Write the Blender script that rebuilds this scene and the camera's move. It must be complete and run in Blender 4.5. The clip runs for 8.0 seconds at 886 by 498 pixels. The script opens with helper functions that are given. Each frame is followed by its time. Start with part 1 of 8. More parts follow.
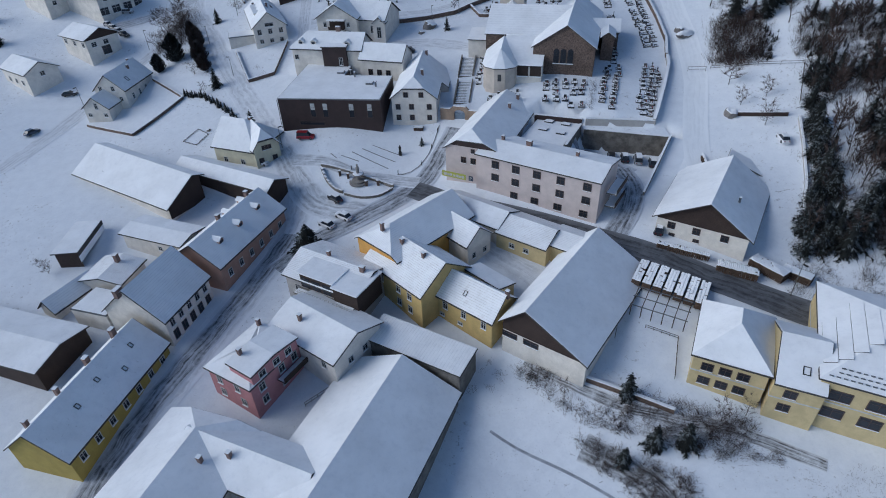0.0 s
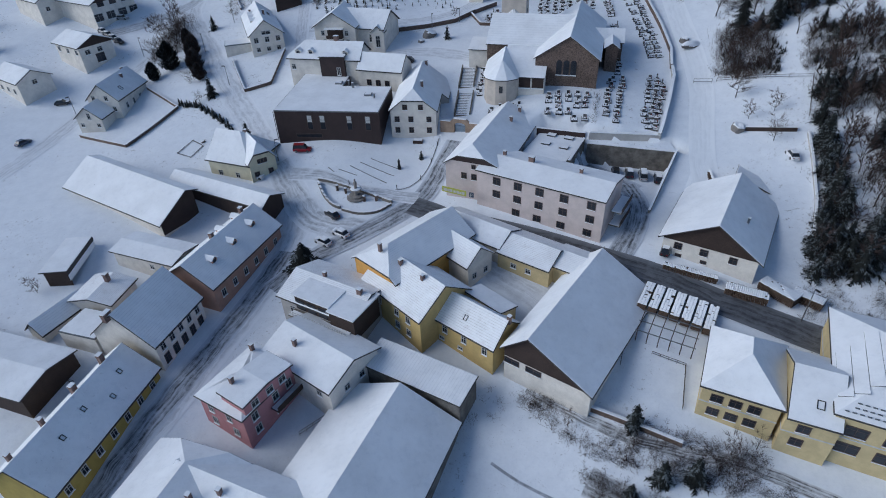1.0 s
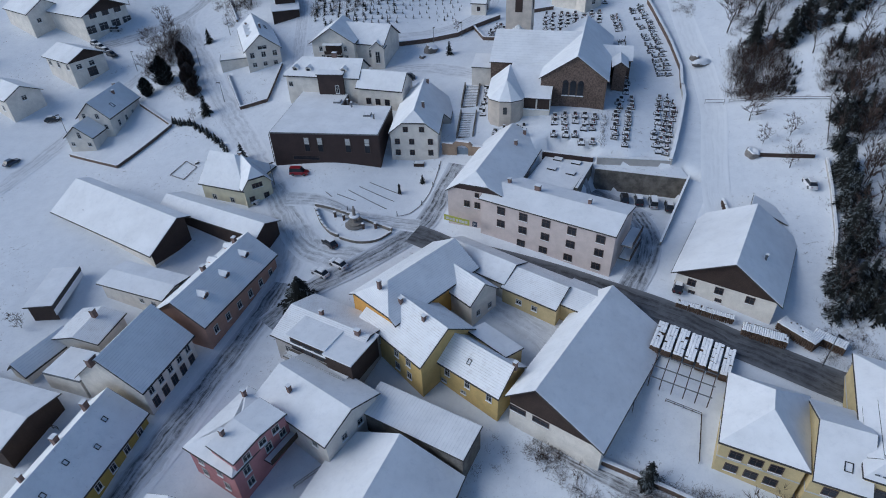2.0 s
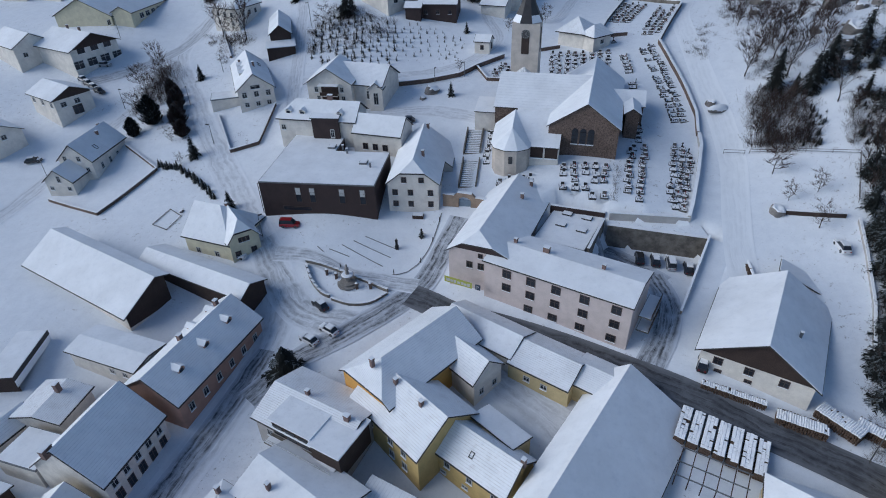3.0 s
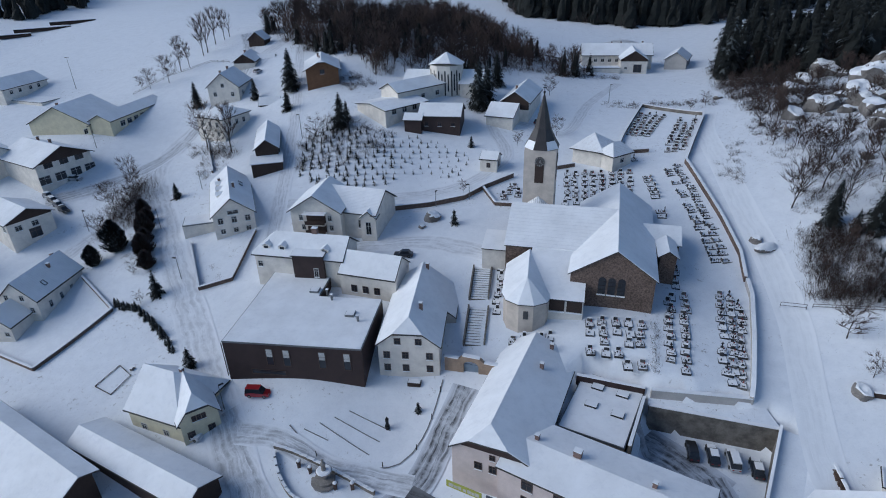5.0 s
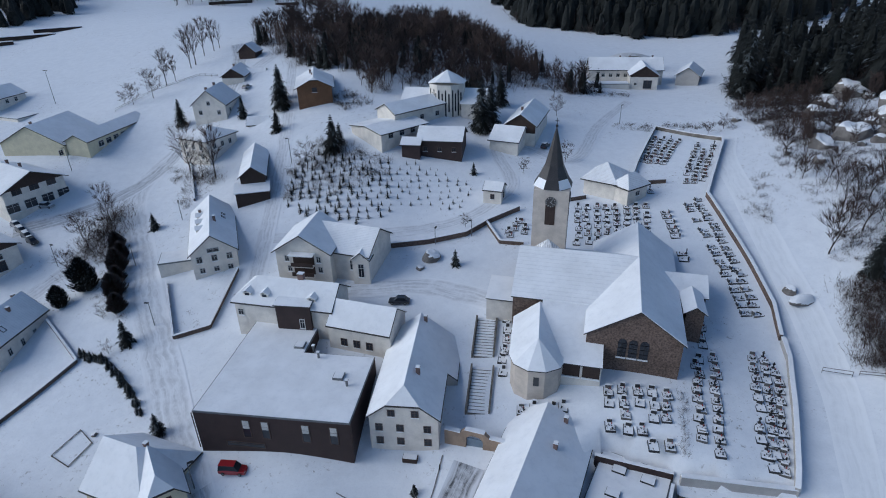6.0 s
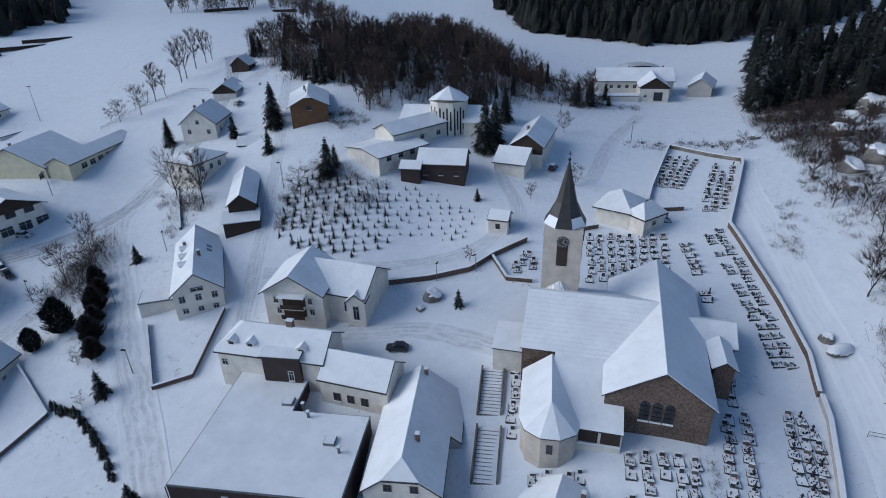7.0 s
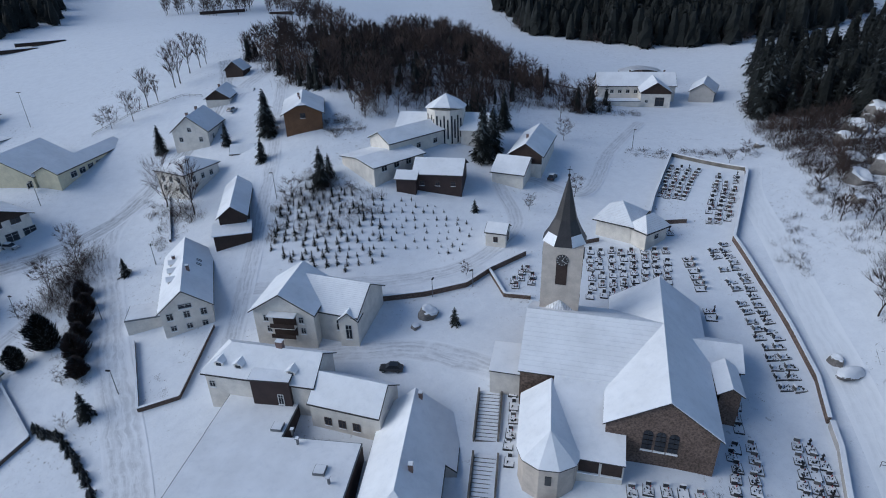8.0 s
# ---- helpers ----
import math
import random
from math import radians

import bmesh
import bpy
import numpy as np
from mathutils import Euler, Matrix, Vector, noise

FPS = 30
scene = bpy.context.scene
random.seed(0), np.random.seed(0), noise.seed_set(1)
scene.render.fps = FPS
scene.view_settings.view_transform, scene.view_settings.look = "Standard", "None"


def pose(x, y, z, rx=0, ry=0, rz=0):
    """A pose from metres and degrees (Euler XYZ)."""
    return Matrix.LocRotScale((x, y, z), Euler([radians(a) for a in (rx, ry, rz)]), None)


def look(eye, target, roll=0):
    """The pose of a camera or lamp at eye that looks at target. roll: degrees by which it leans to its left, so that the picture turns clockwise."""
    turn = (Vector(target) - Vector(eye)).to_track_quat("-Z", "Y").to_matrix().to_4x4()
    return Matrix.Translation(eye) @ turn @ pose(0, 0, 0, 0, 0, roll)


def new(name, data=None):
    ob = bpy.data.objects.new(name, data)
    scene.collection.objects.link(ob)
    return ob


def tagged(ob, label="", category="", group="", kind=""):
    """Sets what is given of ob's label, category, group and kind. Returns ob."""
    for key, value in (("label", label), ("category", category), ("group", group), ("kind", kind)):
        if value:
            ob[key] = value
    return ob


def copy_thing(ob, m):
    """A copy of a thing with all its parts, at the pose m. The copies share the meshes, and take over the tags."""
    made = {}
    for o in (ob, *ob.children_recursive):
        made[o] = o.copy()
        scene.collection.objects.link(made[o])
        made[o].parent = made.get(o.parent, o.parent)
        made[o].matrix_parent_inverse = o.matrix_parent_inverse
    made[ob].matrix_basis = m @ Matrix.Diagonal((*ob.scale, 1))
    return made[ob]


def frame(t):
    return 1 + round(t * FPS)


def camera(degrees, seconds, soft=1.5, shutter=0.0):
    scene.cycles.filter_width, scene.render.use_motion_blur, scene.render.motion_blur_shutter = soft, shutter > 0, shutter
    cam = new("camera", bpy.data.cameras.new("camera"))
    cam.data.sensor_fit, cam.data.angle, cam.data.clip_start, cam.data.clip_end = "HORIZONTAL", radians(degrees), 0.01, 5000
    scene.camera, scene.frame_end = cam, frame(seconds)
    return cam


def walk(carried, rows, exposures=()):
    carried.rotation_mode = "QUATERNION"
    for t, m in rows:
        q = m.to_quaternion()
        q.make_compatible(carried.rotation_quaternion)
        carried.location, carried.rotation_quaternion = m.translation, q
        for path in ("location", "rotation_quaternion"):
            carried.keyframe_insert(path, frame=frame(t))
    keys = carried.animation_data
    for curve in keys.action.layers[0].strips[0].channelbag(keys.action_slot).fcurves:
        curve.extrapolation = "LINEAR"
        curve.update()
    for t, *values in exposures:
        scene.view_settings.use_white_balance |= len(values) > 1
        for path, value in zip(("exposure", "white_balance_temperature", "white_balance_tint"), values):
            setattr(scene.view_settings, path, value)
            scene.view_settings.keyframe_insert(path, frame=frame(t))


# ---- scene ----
cam = camera(74.61, 8.0, soft=1.0)
ROWS = [
    (0, -3.084, -16.855, 66.028, 53.833, 2.075, -3.887),
    (0.5, -2.884, -14.977, 66.458, 53.872, 2.047, -3.898),
    (1, -2.721, -11.881, 67.28, 53.793, 1.945, -3.836),
    (1.2, -2.616, -10.28, 67.689, 53.716, 1.924, -3.832),
    (2.3, -2.177, -0.265, 70.239, 53.571, 1.869, -3.654),
    (2.5, -1.906, 2.573, 69.988, 53.674, 1.71, -3.602),
    (3, -1.59, 8.804, 71.192, 55.531, 1.602, -3.502),
    (3.5, -1.203, 15.173, 72.018, 56.298, 1.563, -3.425),
    (4, -0.736, 22.06, 73.139, 59.458, 1.485, -3.308),
    (4.5, -0.484, 29.132, 73.913, 62.417, 1.38, -3.279),
    (4.7, 0.105, 31.94, 74.267, 62.493, 1.619, -3.201),
    (5.8, 0.315, 48.529, 76.925, 62.586, 1.256, -3.455),
    (6, 0.792, 51.402, 77.459, 62.613, 1.229, -3.25),
    (6.5, 1.232, 58.343, 78.915, 62.587, 1.289, -3.197),
    (7, 1.627, 63.588, 79.96, 62.601, 1.545, -3.163),
    (7.5, 2.08, 66.889, 80.896, 62.507, 2.072, -3.101),
    (8, 2.762, 68.268, 81.167, 62.526, 1.571, -3.172),
]
walk(cam, [(r[0], pose(*r[1:])) for r in ROWS], exposures=[(0.0, -0.7, 5480.0, 8.0), (8.0, -0.7, 5480.0, 8.0)])

# ---- world, sun, exposure ----
SUN_AZ, SUN_EL = 268.0, 30.0     # compass-like: degrees clockwise from +y
world = bpy.data.worlds.new("winter_sky")
scene.world = world
world.use_nodes = True
wn = world.node_tree.nodes
sky = wn.new("ShaderNodeTexSky")
sky.sky_type, sky.sun_disc = "NISHITA", False
sky.sun_elevation, sky.sun_rotation = radians(SUN_EL), radians(SUN_AZ)
sky.air_density, sky.dust_density, sky.ozone_density = 1.0, 1.0, 1.6
world.node_tree.links.new(sky.outputs[0], wn["Background"].inputs[0])
wn["Background"].inputs[1].default_value = 0.145
sun = new("sun", bpy.data.lights.new("sun", "SUN"))
sun.data.energy, sun.data.angle, sun.data.color = 2.75, radians(48), (1.0, 0.92, 0.80)
sd = Vector((math.sin(radians(SUN_AZ)) * math.cos(radians(SUN_EL)), math.cos(radians(SUN_AZ)) * math.cos(radians(SUN_EL)), math.sin(radians(SUN_EL))))
sun.matrix_world = look(sd * 100, (0, 0, 0))


# ---- materials ----
def base_mat(name, rough=0.8, metal=0.0):
    m = bpy.data.materials.new(name)
    m.use_nodes = True
    b = m.node_tree.nodes["Principled BSDF"]
    b.inputs["Roughness"].default_value = rough
    b.inputs["Metallic"].default_value = metal
    return m, m.node_tree.nodes, m.node_tree.links, b


def noise_node(nodes, links, coord, scale, detail=4.0, rough=0.55):
    n = nodes.new("ShaderNodeTexNoise")
    n.inputs["Scale"].default_value, n.inputs["Detail"].default_value, n.inputs["Roughness"].default_value = scale, detail, rough
    links.new(coord, n.inputs["Vector"])
    return n.outputs["Fac"]


def ramp_node(nodes, links, fac, stops):
    r = nodes.new("ShaderNodeValToRGB")
    while len(r.color_ramp.elements) < len(stops):
        r.color_ramp.elements.new(0.5)
    for e, (p, c) in zip(r.color_ramp.elements, stops):
        e.position, e.color = p, (*c, 1) if len(c) == 3 else c
    links.new(fac, r.inputs[0])
    return r.outputs[0]


def mix_node(nodes, links, fac, a, b, mode="MIX"):
    m = nodes.new("ShaderNodeMix")
    m.data_type, m.blend_type = "RGBA", mode
    for sock, v in ((m.inputs[0], fac), (m.inputs[6], a), (m.inputs[7], b)):
        if hasattr(v, "is_linked"):
            links.new(v, sock)
        else:
            sock.default_value = v if isinstance(v, float) else (*v, 1)
    return m.outputs[2]


def bump_node(nodes, links, bsdf, height, strength, dist=0.05):
    b = nodes.new("ShaderNodeBump")
    b.inputs["Strength"].default_value, b.inputs["Distance"].default_value = strength, dist
    links.new(height, b.inputs["Height"])
    links.new(b.outputs[0], bsdf.inputs["Normal"])


def plain_mat(name, color, rough=0.8, metal=0.0, vary=0.18, scale=1.5, stain=0.25, bump=0.15):
    """A surface with fine grain and larger stains, in world scale."""
    m, nodes, links, b = base_mat(name, rough, metal)
    co = nodes.new("ShaderNodeNewGeometry").outputs["Position"]
    fine = noise_node(nodes, links, co, scale * 6, 3)
    big = noise_node(nodes, links, co, scale * 0.35, 5, 0.65)
    lo = tuple(c * (1 - vary) for c in color)
    hi = tuple(min(1, c * (1 + vary * 0.6)) for c in color)
    c1 = ramp_node(nodes, links, fine, [(0.3, lo), (0.7, hi)])
    st = ramp_node(nodes, links, big, [(0.38, (1 - stain,) * 3), (0.62, (1, 1, 1))])
    links.new(mix_node(nodes, links, 1.0, c1, st, "MULTIPLY"), b.inputs["Base Color"])
    bump_node(nodes, links, b, fine, bump)
    return m


def snow_mat(name, thin=0.0, under=(0.2, 0.19, 0.2), ribs=0.0, pitch=0.35, along=0, tint=(0.91, 0.92, 0.94), speck=0.0):
    """Snow; thin lets the covering under it through in patches; ribs show courses or seams of a roof through it."""
    m, nodes, links, b = base_mat(name, 0.75)
    b.inputs["Subsurface Weight"].default_value = 0.0
    geo = nodes.new("ShaderNodeNewGeometry").outputs["Position"]
    loc = nodes.new("ShaderNodeTexCoord").outputs["Object"]
    big = noise_node(nodes, links, geo, 0.16, 6, 0.65)
    fine = noise_node(nodes, links, geo, 2.5, 6, 0.7)
    col = ramp_node(nodes, links, big, [(0.32, tuple(c * 0.88 for c in tint)), (0.62, tint)])
    mott = ramp_node(nodes, links, noise_node(nodes, links, geo, 0.9, 9, 0.72), [(0.34, (0.93, 0.935, 0.945)), (0.5, (1, 1, 1))])
    col = mix_node(nodes, links, 1.0, col, mott, "MULTIPLY")
    pits = ramp_node(nodes, links, noise_node(nodes, links, geo, 3.4, 5, 0.7), [(0.70, (0, 0, 0)), (0.78, (0.22,) * 3)])
    col = mix_node(nodes, links, pits, col, tuple(0.5 * c + 0.1 for c in under))
    height = fine
    if ribs or thin:
        mask = ramp_node(nodes, links, noise_node(nodes, links, geo, 0.55, 6, 0.7), [(0.62 - 0.35 * thin, (0, 0, 0)), (0.75, (thin,) * 3)]) if thin else None
        if ribs:
            sep = nodes.new("ShaderNodeSeparateXYZ")
            links.new(loc, sep.inputs[0])
            mul = nodes.new("ShaderNodeMath")
            mul.operation = "MULTIPLY"
            mul.inputs[1].default_value = 1.0 / pitch
            links.new(sep.outputs[along], mul.inputs[0])
            fr = nodes.new("ShaderNodeMath")
            fr.operation = "FRACT"
            links.new(mul.outputs[0], fr.inputs[0])
            line = ramp_node(nodes, links, fr.outputs[0], [(0.0, (1, 1, 1)), (0.14, (0, 0, 0)), (0.86, (0, 0, 0)), (1.0, (1, 1, 1))])
            wob = ramp_node(nodes, links, noise_node(nodes, links, geo, 0.8, 6, 0.75), [(0.38, (0.05,) * 3), (0.6, (1,) * 3)])
            lm = mix_node(nodes, links, 1.0, line, wob, "MULTIPLY")
            scl = mix_node(nodes, links, 1.0, lm, (ribs,) * 3, "MULTIPLY")
            col = mix_node(nodes, links, scl, col, under)
            height = line
        if mask is not None:
            col = mix_node(nodes, links, mask, col, under)
    if speck:
        sp = ramp_node(nodes, links, noise_node(nodes, links, geo, 1.3, 8, 0.75), [(0.60, (0, 0, 0)), (0.66, (speck,) * 3)])
        col = mix_node(nodes, links, sp, col, (0.09, 0.075, 0.06))
    links.new(col, b.inputs["Base Color"])
    bump_node(nodes, links, b, height, 0.25 if not ribs else 0.4, 0.06)
    return m


def ground_mat():
    """Settled snow on grass: soft drifts, trodden marks and, in the rough places, stalks that show through."""
    m, nodes, links, b = base_mat("snow_ground", 0.75)
    geo = nodes.new("ShaderNodeNewGeometry").outputs["Position"]
    big = noise_node(nodes, links, geo, 0.05, 4, 0.6)
    mid = noise_node(nodes, links, geo, 0.4, 7, 0.7)
    fine = noise_node(nodes, links, geo, 2.2, 7, 0.75)
    c1 = ramp_node(nodes, links, mid, [(0.3, (0.74, 0.765, 0.81)), (0.62, (0.82, 0.845, 0.885))])
    gr = ramp_node(nodes, links, fine, [(0.3, (0.92, 0.93, 0.945)), (0.5, (1, 1, 1))])
    c1 = mix_node(nodes, links, 1.0, c1, gr, "MULTIPLY")
    rough = ramp_node(nodes, links, big, [(0.48, (0, 0, 0)), (0.60, (1, 1, 1))])
    st = ramp_node(nodes, links, noise_node(nodes, links, geo, 1.1, 9, 0.78), [(0.57, (0, 0, 0)), (0.66, (0.8,) * 3)])
    fac = mix_node(nodes, links, 1.0, rough, st, "MULTIPLY")
    thin = ramp_node(nodes, links, noise_node(nodes, links, geo, 0.13, 5, 0.7), [(0.48, (0.0,) * 3), (0.64, (1, 1, 1))])
    tr = ramp_node(nodes, links, noise_node(nodes, links, geo, 2.6, 8, 0.8), [(0.62, (0, 0, 0)), (0.7, (0.5,) * 3)])
    c1 = mix_node(nodes, links, mix_node(nodes, links, 1.0, thin, tr, "MULTIPLY"), c1, (0.2, 0.18, 0.17))
    links.new(mix_node(nodes, links, fac, c1, (0.11, 0.09, 0.075)), b.inputs["Base Color"])
    add = nodes.new("ShaderNodeMath")
    add.operation = "MULTIPLY_ADD"
    add.inputs[1].default_value = 0.5
    links.new(fine, add.inputs[0])
    links.new(mid, add.inputs[2])
    bump_node(nodes, links, b, add.outputs[0], 0.3, 0.2)
    return m


SNOW = snow_mat("snow")
SNOW_GROUND = ground_mat()
SNOW_THIN = snow_mat("snow_thin", thin=0.25)
SNOW_RIB = snow_mat("snow_over_roof_courses", ribs=0.42, pitch=0.34, along=1, under=(0.38, 0.39, 0.45))
SNOW_RIB2 = snow_mat("snow_over_seams", ribs=0.3, pitch=0.55, along=0, under=(0.36, 0.37, 0.42))
SNOW_TILE = snow_mat("snow_over_tiles", thin=0.22, ribs=0.5, pitch=0.33, along=1, under=(0.32, 0.25, 0.22))
SNOW_SPECK = snow_mat("snow_with_specks", thin=0.06, speck=0.22)
ROOF_DARK = plain_mat("roof_boards", (0.055, 0.05, 0.05), 0.8)
WALL = {
    "white": plain_mat("white_plaster", (0.78, 0.73, 0.66), 0.9, vary=0.08, stain=0.16),
    "grey": plain_mat("grey_plaster", (0.46, 0.44, 0.42), 0.9, vary=0.08, stain=0.15),
    "rose": plain_mat("rose_grey_plaster", (0.64, 0.55, 0.52), 0.9, vary=0.06, stain=0.12),
    "pink": plain_mat("pink_plaster", (0.50, 0.24, 0.25), 0.9, vary=0.08, stain=0.15),
    "yellow": plain_mat("yellow_plaster", (0.62, 0.45, 0.18), 0.9, vary=0.08, stain=0.15),
    "cream": plain_mat("cream_yellow_plaster", (0.62, 0.50, 0.27), 0.9, vary=0.08, stain=0.15),
    "ochre": plain_mat("ochre_plaster", (0.66, 0.36, 0.09), 0.9, vary=0.08, stain=0.15),
    "olive": plain_mat("olive_yellow_plaster", (0.42, 0.32, 0.08), 0.9, vary=0.08, stain=0.15),
    "terra": plain_mat("terracotta_plaster", (0.42, 0.26, 0.20), 0.9, vary=0.08, stain=0.15),
    "paleyellow": plain_mat("pale_yellow_plaster", (0.68, 0.63, 0.46), 0.9, vary=0.08, stain=0.15),
    # dark boards; the same colour paints the shade of some openings
    "wood": plain_mat("weathered_boards_and_shaded_openings", (0.055, 0.035, 0.028), 0.85, vary=0.4),
    "brown": plain_mat("brown_cladding", (0.045, 0.026, 0.024), 0.7, vary=0.2),
    "timber": plain_mat("orange_brown_timber", (0.19, 0.095, 0.045), 0.8, vary=0.3),
    "stone": plain_mat("brown_rubble_stone", (0.175, 0.125, 0.10), 0.95, vary=0.6, scale=0.55, stain=0.3, bump=0.7),
    "apse": plain_mat("greyish_cream_plaster", (0.60, 0.53, 0.46), 0.9, vary=0.08, stain=0.2),
    "concrete": plain_mat("old_concrete", (0.22, 0.20, 0.175), 0.9, stain=0.5),
}
GLASS = plain_mat("window_glass_dark", (0.03, 0.035, 0.045), 0.15, bump=0.0)
FRAME = plain_mat("window_frame_white", (0.6, 0.6, 0.58), 0.6)
FRAME_BROWN = plain_mat("window_frame_brown", (0.08, 0.05, 0.04), 0.6)
METAL = plain_mat("galvanised_metal", (0.25, 0.26, 0.27), 0.45, 0.8)
BRICK = plain_mat("chimney_masonry", (0.22, 0.15, 0.13), 0.9)
IRON = plain_mat("dark_iron", (0.03, 0.03, 0.032), 0.5, 0.6)
BARK = plain_mat("bark", (0.06, 0.046, 0.04), 0.95, vary=0.4)
TWIG = plain_mat("bare_twigs", (0.078, 0.053, 0.047), 0.95, vary=0.45)
NEEDLE = plain_mat("spruce_needles", (0.009, 0.012, 0.011), 0.9, vary=0.4)
NEEDLE_SNOW = plain_mat("needles_with_frost", (0.16, 0.18, 0.19), 0.9, vary=0.5)
GRANITE = plain_mat("polished_dark_granite", (0.03, 0.03, 0.033), 0.35, vary=0.4)
GRANITE_LIGHT = plain_mat("grey_granite", (0.14, 0.135, 0.13), 0.6, vary=0.3)


# ---- mesh helpers ----
def part(name, bm, material, parent=None, label="", kind=""):
    me = bpy.data.meshes.new(name)
    bm.to_mesh(me)
    bm.free()
    for mm in material if isinstance(material, (list, tuple)) else [material]:
        me.materials.append(mm)
    ob = new(name, me)
    if parent:
        ob.parent = parent
    return tagged(ob, label, kind=kind)


def box(bm, x0, x1, y0, y1, z0, z1, m=None):
    v = [bm.verts.new((x, y, z)) for z in (z0, z1) for x, y in ((x0, y0), (x1, y0), (x1, y1), (x0, y1))]
    if m is not None:
        for q in v:
            q.co = m @ q.co
    for f in ((3, 2, 1, 0), (4, 5, 6, 7), (0, 1, 5, 4), (1, 2, 6, 5), (2, 3, 7, 6), (3, 0, 4, 7)):
        bm.faces.new([v[i] for i in f])
    return v


def prism(bm, pts, z0, z1):
    """An upright prism over a counter-clockwise outline; z1 may be a list of heights."""
    n = len(pts)
    tops = z1 if isinstance(z1, (list, tuple)) else [z1] * n
    lo = [bm.verts.new((p[0], p[1], z0)) for p in pts]
    hi = [bm.verts.new((p[0], p[1], t)) for p, t in zip(pts, tops)]
    bm.faces.new(lo[::-1])
    bm.faces.new(hi)
    for i in range(n):
        j = (i + 1) % n
        bm.faces.new((lo[i], lo[j], hi[j], hi[i]))


def slab(bm, polys, th, lift=0.0):
    """Roof slabs: each polygon of (x, y, z), thickened straight down."""
    for poly in polys:
        a = [bm.verts.new((x, y, z + lift)) for x, y, z in poly]
        b = [bm.verts.new((x, y, z + lift - th)) for x, y, z in poly]
        bm.faces.new(a)
        bm.faces.new(b[::-1])
        n = len(a)
        for i in range(n):
            j = (i + 1) % n
            bm.faces.new((a[j], a[i], b[i], b[j]))
    bmesh.ops.recalc_face_normals(bm, faces=bm.faces)


def thing(name, x, y, z, rot=0, label="", category="", group="", kind=""):
    e = new(name)
    e.matrix_basis = pose(x, y, z, 0, 0, rot)
    e.empty_display_size = 0.5
    return tagged(e, label, category, group, kind)


# ---- terrain ----
SPOTS = [(8, 52, -9.5), (19, 45, -9), (36, 42, -7), (51, 35, -8.5), (10, 37, -13), (-43, 53, -10), (-72, 30, -13.5), (-20, 92, -2.6),
         (42, 74, .3), (56, 64, -1.8), (33, 80, -1), (-2, 114, 1.5), (2.7, 119.8, 5.6), (59, 94, 5.7), (69, 101, 9.3), (68, 124, 13),
         (80, 118, 17), (81, 149, 23), (38, 125, 13.2), (9, 144, 12), (8, 159, 16.5), (-83, 167, 6.6), (-64, 166, 10.5), (-50, 154, 8),
         (-96, 147, .6), (-76, 107, -2.5), (-33, 95, -5), (-110, 70, -7), (20, 10, -15), (110, 60, 8), (-36, 140, 7.0), (44, 94, 3.8)]
SPOTS_FAR = [(87, 171, 27), (117, 197, 33), (4, 184, 18.7), (-12, 198, 24.7), (20, 187, 21), (46, 234, 27), (92, 213, 27), (94, 293, 25),
             (131, 352, 28), (66, 388, 33), (-29, 251, 38), (-57, 346, 45), (-104, 378, 47), (-130, 278, 28.5), (-104, 227, 22.5),
             (-78, 226, 20.5), (-32, 193, 21), (140, 120, 36), (0, 420, 38), (-170, 180, 10), (44, 109.5, 10.2), (30, 116, 11.2), (53, 109, 9.6), (62, 138, 15.0), (-22, 120, 5.0)]
SP = np.array(SPOTS + SPOTS_FAR, float)


def spline_u(r):
    return r * r * np.log(r + 1e-9)


NSP = len(SP)
TA = np.zeros((NSP + 3, NSP + 3))
TA[:NSP, :NSP] = spline_u(np.hypot(SP[:, None, 0] - SP[None, :, 0], SP[:, None, 1] - SP[None, :, 1])) + np.eye(NSP) * 60
TA[:NSP, NSP:] = np.c_[np.ones(NSP), SP[:, :2]]
TA[NSP:, :NSP] = TA[:NSP, NSP:].T
TW = np.linalg.solve(TA, np.r_[SP[:, 2], 0, 0, 0])


def slope(x, y):
    """Height of the ground, for arrays or numbers; beyond the valley it goes over into wooded hills."""
    x, y = np.asarray(x, float), np.asarray(y, float)
    xc, yc = np.clip(x, -190, 175), np.clip(y, -60, 430)
    r = np.hypot(xc[..., None] - SP[:, 0], yc[..., None] - SP[:, 1])
    z = spline_u(r) @ TW[:NSP] + TW[NSP] + TW[NSP + 1] * xc + TW[NSP + 2] * yc
    out = np.hypot(x - xc, y - yc)
    return z + np.where(y > 430, 0.16, 0.06) * out * (1 - np.exp(-out / 60))


ANNEX = [(20.0, 104.2), (27.6, 117.2), (37.9, 110.9), (28.9, 97.0)]
YARD = [(31.5, 99.5), (36.0, 108.6), (52.6, 104.2), (56.6, 100.6), (46.5, 85.5), (42.6, 87.5), (41.0, 91.0)]


def land(x, y):
    """The slope, with the walled yard and the flat annex dug level into it."""
    z = slope(x, y)
    x, y = np.asarray(x, float), np.asarray(y, float)
    for ring, level in ((YARD, 2.3), (ANNEX, 6.0)):
        ok = np.zeros(z.shape, bool)
        for (x0, y0), (x1, y1) in zip(ring, ring[1:] + ring[:1]):
            ok ^= ((y0 > y) != (y1 > y)) & (x < (x1 - x0) * (y - y0) / (y1 - y0) + x0)
        z = np.where(ok, np.minimum(z, level), z)
    return z


def gz(x, y):
    return float(land(x, y))


